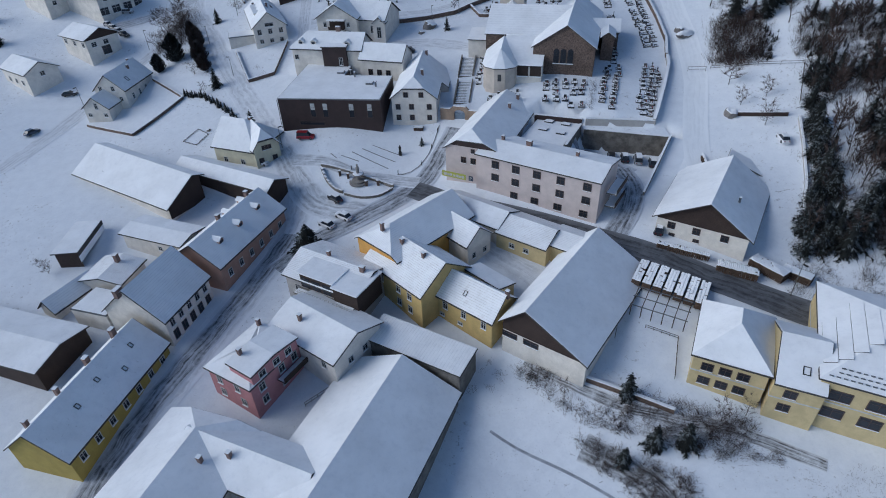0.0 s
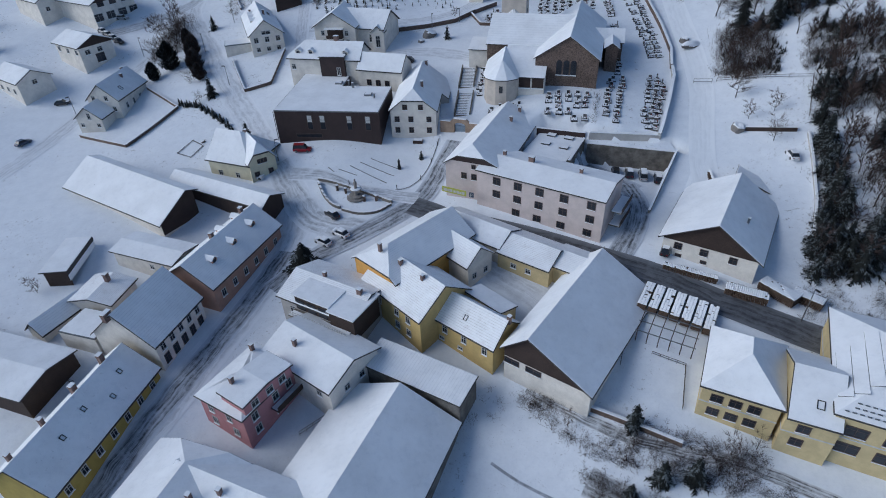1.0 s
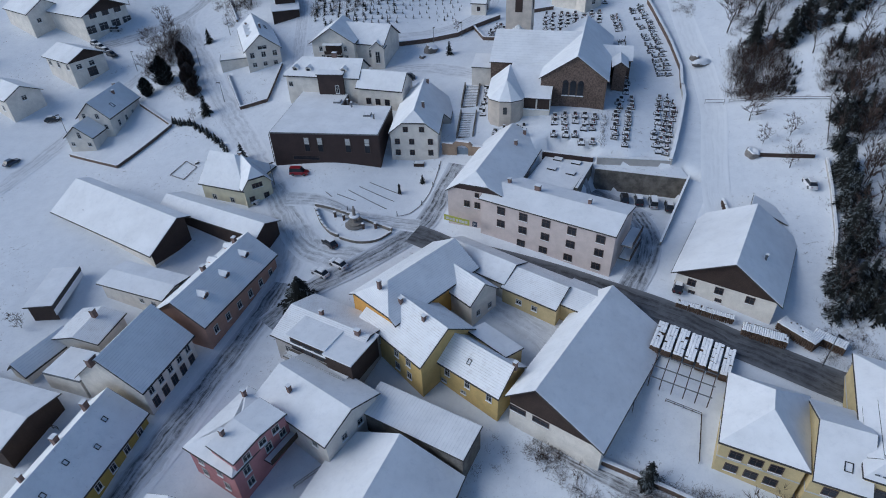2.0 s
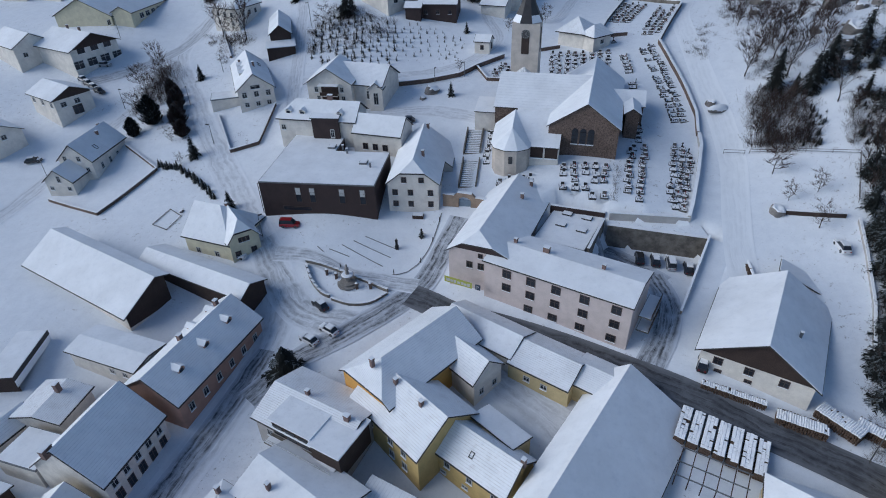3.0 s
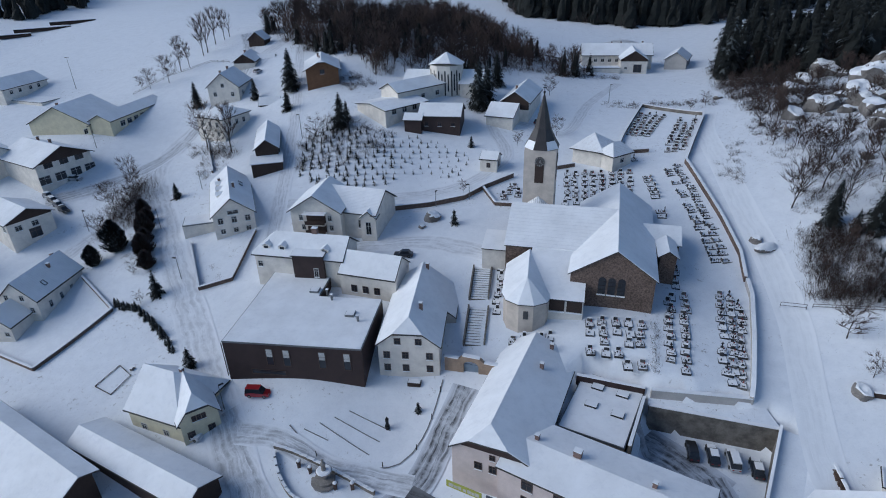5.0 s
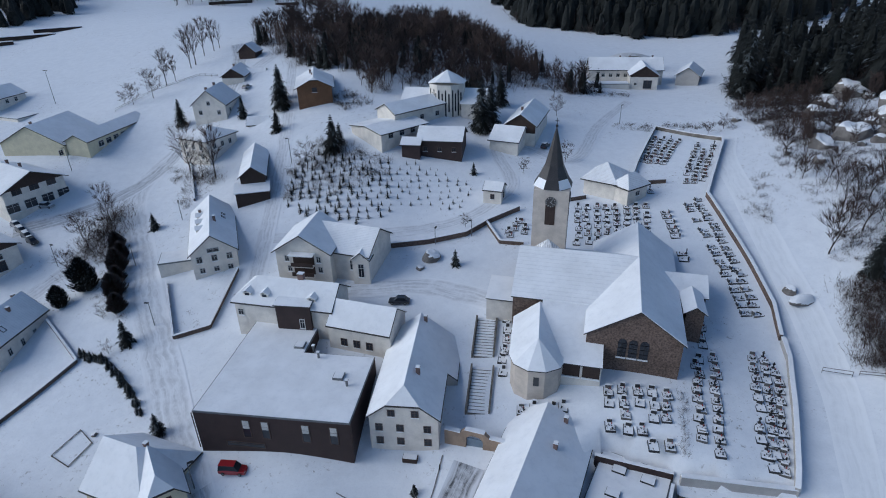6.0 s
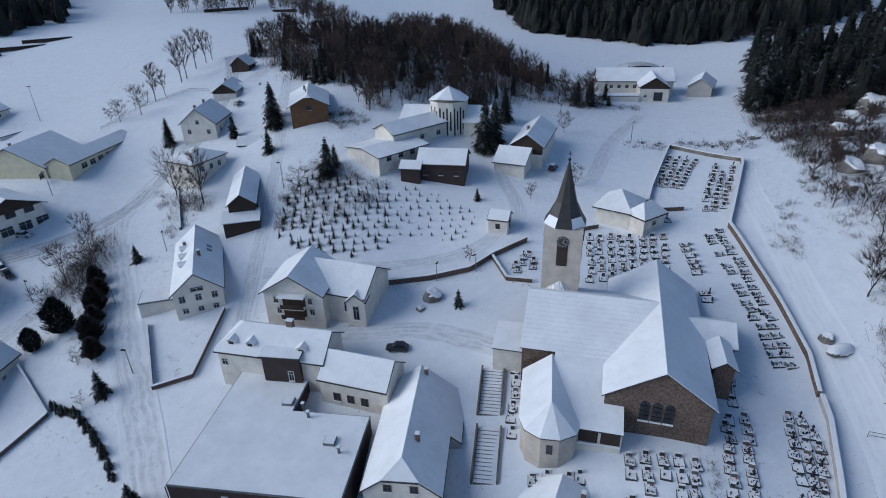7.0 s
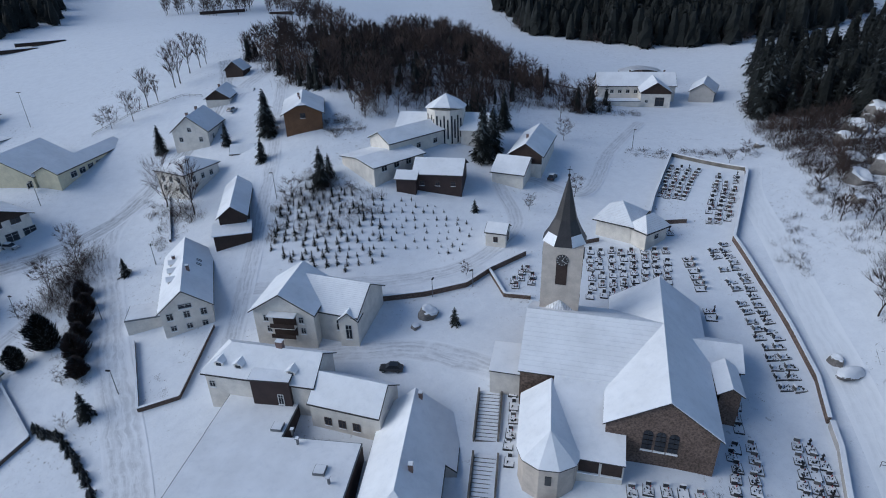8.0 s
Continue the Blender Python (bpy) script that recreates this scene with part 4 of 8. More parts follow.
for f in bm.faces:
    cc = f.calc_center_median()
    f.material_index = 1 if cc.z < TH + 1.6 and min(abs(cc.x), abs(cc.y)) > 1.0 else 0
SLATE = plain_mat("dark_slate_sheet", (0.05, 0.045, 0.045), 0.45, vary=0.4)
part("spire", bm, [SLATE, SNOW], tw, "dark slate spire with snowy skirt")
bm = bmesh.new()
bmesh.ops.create_icosphere(bm, subdivisions=2, radius=0.28, matrix=Matrix.Translation((0, 0, TH + 11.5)))
box(bm, -0.05, 0.05, -0.05, 0.05, TH + 11.6, TH + 13.0)
box(bm, -0.4, 0.4, -0.05, 0.05, TH + 12.4, TH + 12.5)
part("cross", bm, IRON, tw)
for side in "sewn":
    mm = side_matrix(side, 2 * TB, 2 * TB)
    bm = bmesh.new()
    box(bm, -0.95, 0.95, -0.06, 0.05, TH - 7.2, TH - 2.8, mm)
    wv = part("sound_window", bm, WALL["wood"], tw, "tall dark louvred belfry opening")
    bm = bmesh.new()
    bmesh.ops.create_cone(bm, cap_ends=True, segments=28, radius1=1.05, radius2=1.05, depth=0.16, matrix=mm @ pose(0, -0.1, TH - 2.4, 90, 0, 0))
    cf = part("clock_face", bm, SLATE, tw)
    bm = bmesh.new()
    for k in range(12):
        a = 2 * math.pi * k / 12
        box(bm, -0.05, 0.05, -0.03, 0.03, 0.74, 0.98, mm @ pose(0, -0.2, TH - 2.4) @ Matrix.Rotation(a, 4, "Y"))
    part("dial_ring", bm, FRAME, cf)
    bm = bmesh.new()
    for a, ln in ((0.5, 0.6), (2.2, 0.85)):
        box(bm, -0.04, 0.04, -0.02, 0.02, -0.1, ln, mm @ pose(0, -0.24, TH - 2.4) @ Matrix.Rotation(a, 4, "Y"))
    part("clock_pointer", bm, FRAME, cf)
    bm = bmesh.new()
    box(bm, -0.25, 0.25, -0.05, 0.05, TH - 12.2, TH - 10.9, mm)
    part("slit_window", bm, GLASS, tw)

bm = bmesh.new()
prism(bm, [(-3.1, -6.4), (3.1, -6.4), (3.1, -3.3), (-3.1, -3.3)], -3, 6.0)
part("stair_wall", bm, WALL["apse"], tw)
bm = bmesh.new()
lean = [bm.verts.new(q) for q in ((-3.5, -3.3, 8.4), (-3.5, -6.8, 6.0), (3.5, -6.8, 6.0), (3.5, -3.3, 8.4), (0, -3.3, 11.0), (-3.5, -3.3, 6.0), (3.5, -3.3, 6.0))]
for q in ((1, 2, 4), (0, 1, 4), (2, 3, 4), (0, 5, 1), (3, 2, 6), (5, 6, 2, 1)):
    bm.faces.new([lean[k] for k in q])
bmesh.ops.recalc_face_normals(bm, faces=bm.faces)
part("stair_roof", bm, snow_mat("snow_streaked_slate", ribs=1.0, pitch=0.45, along=0, under=(0.05, 0.045, 0.045), thin=0.7), tw, "dark slate lean-to roof with snow streaks")

# arcade openings of the porch as dark panels for their shade, with snowy sills
for xo in (0.6, 3.8):
    m = ai_w.matrix_basis @ pose(xo, -6.22, 0)
    bm = bmesh.new()
    box(bm, -1.4, 1.4, -0.06, 0.1, 0.9, 3.4)
    o = part("arcade_opening", bm, WALL["wood"], ch, "dark panel for the shaded arcade opening of the porch")
    o.matrix_basis = m
    bm = bmesh.new()
    box(bm, -1.5, 1.5, -0.3, 0.1, 0.7, 0.88)
    part("sill", bm, SNOW, o)

# ---- roads ----
def road_mat(name, base, track, amount):
    """Packed snow with darker wheel tracks along it; u runs across the road, v along it in metres."""
    m, nodes, links, b = base_mat(name, 0.6)
    uv = nodes.new("ShaderNodeUVMap").outputs[0]
    sep = nodes.new("ShaderNodeSeparateXYZ")
    links.new(uv, sep.inputs[0])
    geo = nodes.new("ShaderNodeNewGeometry").outputs["Position"]
    wob = noise_node(nodes, links, geo, 0.22, 3, 0.5)
    add = nodes.new("ShaderNodeMath")
    add.operation = "MULTIPLY_ADD"
    add.inputs[1].default_value, add.inputs[2].default_value = 0.3, -0.15
    links.new(wob, add.inputs[0])
    s = nodes.new("ShaderNodeMath")
    s.operation = "ADD"
    links.new(sep.outputs[0], s.inputs[0])
    links.new(add.outputs[0], s.inputs[1])
    k = amount
    tracks = ramp_node(nodes, links, s.outputs[0], [(0.0, (0, 0, 0)), (0.10, (0.4 * k,) * 3), (0.22, (k,) * 3), (0.33, (0.5 * k,) * 3), (0.42, (k,) * 3), (0.52, (0.45 * k,) * 3), (0.62, (k,) * 3), (0.74, (0.5 * k,) * 3), (0.82, (0.9 * k,) * 3), (0.95, (0, 0, 0))])
    run = nodes.new("ShaderNodeCombineXYZ")
    links.new(s.outputs[0], run.inputs[0])
    along = nodes.new("ShaderNodeMath")
    along.operation = "MULTIPLY"
    along.inputs[1].default_value = 0.012
    links.new(sep.outputs[1], along.inputs[0])
    links.new(along.outputs[0], run.inputs[1])
    streak = ramp_node(nodes, links, noise_node(nodes, links, run.outputs[0], 11.0, 6, 0.7), [(0.36, (0.15,) * 3), (0.52, (1, 1, 1))])
    patch = ramp_node(nodes, links, noise_node(nodes, links, geo, 0.55, 7, 0.72), [(0.34, (0.3,) * 3), (0.55, (1, 1, 1))])
    fac = mix_node(nodes, links, 1.0, mix_node(nodes, links, 1.0, tracks, patch, "MULTIPLY"), streak, "MULTIPLY")
    links.new(mix_node(nodes, links, fac, base, track), b.inputs["Base Color"])
    bump_node(nodes, links, b, noise_node(nodes, links, geo, 3.0, 5), 0.6, 0.06)
    return m


ROAD_SNOW = road_mat("packed_snow_road", (0.82, 0.84, 0.88), (0.24, 0.25, 0.28), 0.5)
ROAD_WET = road_mat("wet_snowy_street", (0.60, 0.63, 0.69), (0.028, 0.03, 0.036), 1.0)
ROAD_ASPHALT = road_mat("cleared_asphalt_road", (0.16, 0.165, 0.18), (0.03, 0.031, 0.036), 1.0)


def smooth_line(pts, step=2.0):
    """Points of a rounded line through pts, about a step apart."""
    p = [np.array(q, float) for q in pts]
    p = [2 * p[0] - p[1]] + p + [2 * p[-1] - p[-2]]
    out = []
    for a, b, c, d in zip(p, p[1:], p[2:], p[3:]):
        n = max(2, int(np.linalg.norm(c - b) / step))
        for i in range(n):
            t = i / n
            out.append(0.5 * (2 * b + (c - a) * t + (2 * a - 5 * b + 4 * c - d) * t * t + (3 * b - a - 3 * c + d) * t ** 3))
    out.append(p[-2])
    return np.array(out)


def ribbon(name, pts, width, material, label, lift=0.05, kind="structure"):
    c = smooth_line(pts)
    d = np.gradient(c, axis=0)
    d /= np.linalg.norm(d, axis=1)[:, None] + 1e-9
    nrm = np.c_[-d[:, 1], d[:, 0]]
    cols = 7
    us = np.linspace(0, 1, cols)
    verts, faces, uvs = [], [], []
    run = np.r_[0, np.cumsum(np.linalg.norm(np.diff(c, axis=0), axis=1))]
    for i in range(len(c)):
        for u in us:
            q = c[i] + nrm[i] * (0.5 - u) * width
            verts.append((q[0], q[1], gz(q[0], q[1]) + lift))
            uvs.append((u, run[i]))
    for i in range(len(c) - 1):
        for k in range(cols - 1):
            a = i * cols + k
            faces.append((a, a + cols, a + cols + 1, a + 1))
    me = bpy.data.meshes.new(name)
    me.from_pydata(verts, [], faces)
    me.materials.append(material)
    layer = me.uv_layers.new(name="along")
    for lp in me.loops:
        layer.data[lp.index].uv = uvs[lp.vertex_index]
    me.polygons.foreach_set("use_smooth", [True] * len(me.polygons))
    me.update()
    return tagged(new(name, me), label, kind=kind)


ribbon("road", [(-57, 31), (-54.3, 37.3), (-51.1, 46.8), (-46.2, 56.7), (-41, 67.8), (-35.8, 79.4), (-31.5, 92.7), (-30.9, 103.4), (-35.5, 114), (-41.9, 126.6),
                (-49.5, 143.1), (-59.4, 163), (-69.4, 185.8), (-78, 206), (-76.5, 221), (-70.5, 236), (-66, 250), (-60, 272.9), (-52, 302), (-40, 330)], 7.5, ROAD_SNOW,
       "main street of packed snow with wheel tracks")
ribbon("road_dark", [(-56, 33), (-51.5, 46.0), (-46.6, 56.7), (-41.4, 67.8), (-36.2, 79.4), (-31.8, 90)], 4.6, ROAD_WET, "wet darker lane of the street", 0.09)
ribbon("road_square", [(-33.5, 79.4), (-25.8, 86.5), (-16.1, 91.0), (-6.0, 97.5), (-1.6, 101.5), (2.4, 108.8), (7.0, 116.6)], 5.2, ROAD_WET, "slushy dark lane across the square", 0.11)
ribbon("road_lane", [(-4.5, 98.6), (-0.5, 95.6), (3.5, 92.4), (12.5, 87.6), (23.6, 81.2), (30.6, 76.4), (38.2, 70.2), (46.1, 63.8), (53.8, 58.4), (61.1, 53), (70, 47), (84, 40)], 5.6, ROAD_ASPHALT,
       "cleared dark asphalt lane between snowy verges", 0.14)
TRACKS = road_mat("trodden_square_snow", (0.80, 0.82, 0.86), (0.16, 0.17, 0.19), 0.75)
ribbon("road_tracks", [(-37, 117), (-32.5, 108), (-29, 101.5), (-23.5, 95.5), (-15, 92.5)], 7.0, TRACKS, "wheel tracks across the snowy square", 0.08)
ribbon("road_tracks", [(-33, 113), (-25, 110.5), (-17, 105.2), (-9, 102.6), (-3.2, 100.6)], 4.0, TRACKS, "wheel tracks along the square terrace", 0.13)
ribbon("road_tracks", [(-106, 196), (-96, 200), (-88, 205), (-79, 214), (-70, 236), (-64, 258), (-66, 290), (-74, 320)], 6.0, TRACKS, "wheel tracks on the upper village road", 0.08)
ribbon("road_yard", [(34, 74.5), (40, 82.3), (42.2, 89), (42, 96)], 5.0, ROAD_WET, "snowy drive into the walled yard", 0.09)
ribbon("road_hill", [(56.3, 83.1), (57.9, 93.5), (61.6, 105.4), (67.4, 120.9), (70.6, 135.5), (72.5, 150), (75.6, 167.3), (82, 192.9), (91, 211)], 5.5, road_mat("hill_lane_snow", (0.86, 0.88, 0.91), (0.5, 0.52, 0.56), 0.3), "snow-covered lane up the hill beside the churchyard", 0.05)
ribbon("road_north", [(-36, 160), (-36.1, 183.0), (-36.9, 207.6), (-38.2, 231.2), (-40.4, 252), (-44, 285)], 4.5, ROAD_SNOW, "narrow snowy lane uphill", 0.06)
ribbon("road_church", [(17, 148), (10, 152), (0, 156.2), (-11, 157.5), (-33, 161)], 5, ROAD_SNOW, "snowy approach before the church", 0.07)
ribbon("road_upper", [(-34, 178), (-12, 176.5), (3.2, 177.6), (15.1, 181.6), (25.5, 193), (24, 211), (33, 213), (45, 205), (60, 232), (80, 262)], 4.2, ROAD_SNOW, "snowy lane behind the church", 0.06)
ribbon("road_west", [(-120, 108), (-111.2, 124.7), (-105.0, 140.8), (-95, 165), (-84, 182), (-77, 205)], 5.5, ROAD_SNOW, "snow-covered side road with tracks", 0.05)


# ---- walls ----
def wall_line(name, pts, h, w, material, label, below=1.5, cap=True, level=None, levels=None):
    """A garden or churchyard wall of short straight lengths that steps with the ground, under a cap of snow."""
    e = thing(name, *pts[0], gz(*pts[0]), 0, label, "wall")
    inv = e.matrix_basis.inverted()
    for a, b in zip(pts, pts[1:]):
        a, b = Vector(a), Vector(b)
        n = max(1, round((b - a).length / 5.0))
        for i in range(n):
            p, q = a.lerp(b, i / n), a.lerp(b, (i + 1) / n)
            ang = math.degrees(math.atan2(q.y - p.y, q.x - p.x))
            ln = (q - p).length
            z0, z1 = gz(p.x, p.y), gz(q.x, q.y)
            if level is not None:
                z0 = z1 = level
            if levels is not None:
                z0, z1 = levels[0] + (levels[1] - levels[0]) * i / n, levels[0] + (levels[1] - levels[0]) * (i + 1) / n
            m = inv @ pose(p.x, p.y, 0, 0, 0, ang)
            bm = bmesh.new()
            v = box(bm, 0, ln + 0.02, -w / 2, w / 2, 0, 1)
            for k, vv in enumerate(v):
                zz = z0 if k in (0, 3, 4, 7) else z1
                vv.co.z = zz - below if k < 4 else zz + h
            bm.transform(m)
            part("wall_length", bm, material, e)
            if cap:
                bm = bmesh.new()
                v = box(bm, 0, ln + 0.02, -w / 2 - 0.06, w / 2 + 0.06, 0, 1)
                for k, vv in enumerate(v):
                    zz = z0 if k in (0, 3, 4, 7) else z1
                    vv.co.z = zz + h + (0.004 if k < 4 else 0.16)
                bm.transform(m)
                part("snow_cap", bm, SNOW, e)
    return e


ST = WALL["stone"]
wall_line("churchyard_wall", [(51.8, 105.0), (53.3, 107.6), (58.4, 117.7), (63.0, 127.6), (64.0, 131.6)], 1.3, 0.6, WALL["grey"], "pale churchyard wall capped with snow")
wall_line("churchyard_wall", [(64.0, 132.2), (66.2, 139.3), (67.2, 150), (68.0, 162), (69.4, 176.0), (86.6, 204.6), (88.5, 208.5)], 1.3, 0.5, ST, "stone churchyard wall along the hill lane under snow")
wall_line("churchyard_wall", [(88.5, 208.5), (76.0, 226.2), (60.5, 198.5), (57.0, 191.5)], 1.0, 0.5, WALL["concrete"], "low wall round the upper graveyard under snow")
wall_line("churchyard_wall", [(52.3, 105.2), (37.0, 108.8)], 0.3, 0.6, WALL["grey"], "retaining wall below the graves capped with snow", 4.0, level=8.9)
wall_line("yard_wall", [(36.3, 107.2), (54.2, 100.3)], 0.0, 0.5, WALL["concrete"], "tall stained concrete wall of the walled yard", 6.5, level=7.3)
wall_line("yard_wall", [(35.8, 108.4), (29.8, 98.2)], 1.0, 0.4, WALL["concrete"], "concrete side wall between the annex and the yard", 6.5, level=7.0)
wall_line("yard_wall", [(26.0, 114.2), (36.4, 109.8)], 1.3, 0.4, WALL["brown"], "dark wall behind the flat annex under snow", 5.0, level=7.3)


def fill_strip(name, lines, label):
    """Ground that fills up between two lines of points given with their heights."""
    n = len(lines[0])
    V = [q for ln in lines for q in ln]
    Fc = [(r * n + i, r * n + i + 1, (r + 1) * n + i + 1, (r + 1) * n + i) for r in range(len(lines) - 1) for i in range(n - 1)]
    me = bpy.data.meshes.new(name)
    me.from_pydata(V, [], Fc)
    me.materials.append(SNOW_GROUND)
    return tagged(new(name, me), label, kind="structure")


def edge_line(a, b, n, dx, dy, dz=0.03):
    out = []
    for i in range(n + 1):
        x, y = a[0] + (b[0] - a[0]) * i / n + dx, a[1] + (b[1] - a[1]) * i / n + dy
        out.append((x, y, float(slope(x, y)) + dz))
    return out


EDGE = ((54.4, 100.6), (43.6, 85.0))
fill_strip("ground_bank", [edge_line(*EDGE, 10, 0, 0), edge_line(*EDGE, 10, 1.6, -1.1), edge_line(*EDGE, 10, 3.4, -2.4), edge_line(*EDGE, 10, 5.0, -3.5, -0.2)], "snow-covered bank beside the yard wall")
fill_strip("ground_ledge", [[(36.1, 107.3, 7.2), (45.2, 103.8, 7.2), (54.5, 100.3, 7.2)], [(36.8, 109.4, 7.7), (45.6, 106.6, 7.6), (54.2, 104.4, 7.7)]], "snowy ledge between yard wall and churchyard wall")
rail = wall_line("yard_wall", [(54.3, 100.3), (43.5, 85.0)], 0.9, 0.3, WALL["concrete"], "low yard wall beside the drive under snow", 6.0, levels=[float(slope(54.6, 100.4)), float(slope(43.6, 84.8))])
wall_line("garden_wall", [(-95.8, 143.8), (-79.7, 134.6), (-69.2, 149.2), (-82, 163)], 0.8, 0.35, ST, "dark garden wall round the white house")
wall_line("garden_wall", [(-56.4, 167.6), (-50.2, 151.6), (-43.0, 153.0), (-40.4, 168.9)], 0.9, 0.3, ST, "garden wall round the gabled house")
wall_line("retaining_wall", [(-11, 170.4), (2.9, 170.6), (11.6, 172.1), (17.0, 176.2), (25.5, 180.5)], 1.2, 0.5, ST, "low stone retaining wall under snow")
wall_line("churchyard_wall", [(17.0, 176.2), (19.0, 167.5), (24, 166)], 0.9, 0.4, ST, "small stone wall beside the tower")
wall_line("churchyard_wall", [(30.6, 181.5), (42.5, 183.0)], 1.0, 0.4, ST, "short dark wall behind the tower graves")
wall_line("churchyard_wall", [(52.0, 188.0), (63.5, 186.0)], 1.0, 0.4, ST, "short stone wall beside the mortuary chapel")
wall_line("yard_wall", [(20.0, 47.0), (33.5, 38.0)], 1.0, 0.4, ST, "stone wall along the stream yard", 2.5)
wall_line("hill_wall", [(69.9, 72.0), (74.5, 80.5), (78.2, 90), (80.5, 97)], 0.8, 0.35, WALL["grey"], "pale plank wall under snow below the wood")
wall_line("hill_wall", [(70.1, 103), (79, 98.6)], 0.9, 0.3, WALL["wood"], "low dark plank wall in the orchard")
wall_line("garden_wall", [(-66.5, 222), (-59, 200)], 0.7, 0.4, ST, "low snowy garden wall by the road")

# gate wall with an arched opening beside the white house
gt = thing("gate_wall", 3.6, 121.2, gz(3.6, 121.2), -22, "plastered gate wall with an arched opening under snow", "gate")
bm = bmesh.new()
pts = [(0, -3), (3.6, -3), (3.6, 1.9)] + [(5.0 - 1.4 * math.cos(a), 1.9 + 0.9 * math.sin(a)) for a in np.linspace(0, math.pi, 9)[1:-1]] + [(6.4, 1.9), (6.4, -3), (9.8, -3), (9.8, 2.9), (7.4, 2.9), (6.6, 3.7), (3.4, 3.7), (2.6, 2.9), (0, 2.9)]
va = [bm.verts.new((p[0], -0.35, p[1])) for p in pts]
vb = [bm.verts.new((p[0], 0.35, p[1])) for p in pts]
bm.faces.new(va)
bm.faces.new(vb[::-1])
for i in range(len(pts)):
    j = (i + 1) % len(pts)
    bm.faces.new((va[j], va[i], vb[i], vb[j]))
bmesh.ops.recalc_face_normals(bm, faces=bm.faces)
part("wall", bm, plain_mat("gate_plaster", (0.36, 0.27, 0.2), 0.9), gt)
for x0, x1, zz in ((0, 2.6, 2.9), (3.4, 6.6, 3.7), (7.4, 9.8, 2.9)):
    bm = bmesh.new()
    box(bm, x0, x1, -0.4, 0.4, zz + 0.004, zz + 0.18)
    part("snow_cap", bm, SNOW, gt)
bm = bmesh.new()
box(bm, 3.65, 6.35, -0.06, 0.06, -3, 2.0)
part("gate_leaf", bm, plain_mat("blue_grey_gate", (0.20, 0.26, 0.33), 0.5), gt)

# stairs to the church, two flights with landings
for k, (sx, sy, n) in enumerate(((9.2, 124.6, 14), (11.4, 136.0, 14))):
    st = thing("stairs", sx, sy, gz(sx, sy) + 0.15, -12, "flight of snowy stone steps up to the church", "stairs", "church stairs")
    ex, ey = sx + 2.0, sy + 9.2
    rise = (gz(ex, ey) - gz(sx, sy)) / n
    for i in range(n):
        bm = bmesh.new()
        box(bm, -1.7, 1.7, i * 0.66, (i + 1) * 0.66, -1.0 + i * rise, i * rise + 0.06)
        stp = part("step", bm, WALL["concrete"], st)
        bm = bmesh.new()
        box(bm, -1.65, 1.65, i * 0.66 + 0.05, (i + 1) * 0.66, i * rise + 0.064, i * rise + 0.15)
        part("snow_cover", bm, SNOW, stp)
    for sgn in (-1, 1):
        bm = bmesh.new()
        v = box(bm, sgn * 1.95 - 0.15, sgn * 1.95 + 0.15, 0, n * 0.66, -1.0, 0.7)
        for q in (2, 3, 6, 7):
            v[q].co.z += n * rise
        part("stringer", bm, WALL["concrete"], st)

# ---- chapel, farm, convent tower ----
house("mortuary_chapel", 48.4, 186.8, 22.3, 9.5, 10.5, -38, 3.4, 7.0, "white", 0, 0, snow=SNOW_TILE, oe=0.8, og=0.8, wins=[("w", 0.2, 2.2, 2.2, [1.5], BR)],
      label="white mortuary chapel with steep snowy hipped roof", category="chapel")
house("mortuary_porch", 52.6, 181.2, 22.3, 8.0, 6.0, 30, 3.2, 6.0, "white", 0.0, 0.0, snow=SNOW_TILE, oe=0.6, og=0.6, label="white chapel porch with snowy pyramid roof", category="chapel", wins=[("s", 1.2, 1.2, 1.0, [0])])
house("farmhouse", 90.5, 299.8, 25.5, 30.5, 12.8, -11.6, 5.3, 9.5, "white", snow=SNOW, chims=[(-2, 1, 1.0), (2, 1, 1.0), (11, 0.5, 0.8)],
      wins=[("s", 2.8, 1.2, 1.2, [-9, -6, -3, 0])], label="long white farmhouse with snowy roof below the wood", category="farmhouse")
house("farm_gable", 95.1, 291.2, 25.5, 17.4, 11.9, 76.3, 4.9, 8.7, "white", snow=SNOW, boards=[("w", 4.6, "wood")], wins=[("w", 0.2, 3.0, 3.0, [1.5], {"frame_mat": FRAME_BROWN}), ("w", 1.4, 0.9, 0.9, [-3.2])],
      label="white farm gable with dark boards and red door", category="farmhouse")
house("farm_shed", 116, 293, 25.5, 16, 10, 60, 3.6, 7.0, "grey", snow=SNOW, label="grey farm shed with snowy roof", category="shed")
flat_block("farm_terrace", 80, 287, 25.5, 16, 5, -8, 1.9, "white", label="low snowy farm terrace", category="terrace")
hh = thing("hay_hall", 101, 322, 27, -8, "round-roofed hay hall with snow on top", "barn")
bm = bmesh.new()
seg = 10
top = [(-9 + 18 * i / seg, 4.0 + 1.6 * math.sin(math.pi * i / seg)) for i in range(seg + 1)]
for yy in (0,):
    lo = [bm.verts.new((x, -5, z)) for x, z in top] + [bm.verts.new((x, 5, z)) for x, z in top]
    for i in range(seg):
        bm.faces.new((lo[i], lo[i + 1], lo[seg + 2 + i], lo[seg + 1 + i]))
bmesh.ops.solidify(bm, geom=bm.faces[:], thickness=0.35)
part("roof", bm, SNOW, hh)
bm = bmesh.new()
prism(bm, [(-8.5, -4.5), (8.5, -4.5), (8.5, 4.5), (-8.5, 4.5)], -2, 4.0)
part("wall", bm, WALL["wood"], hh)

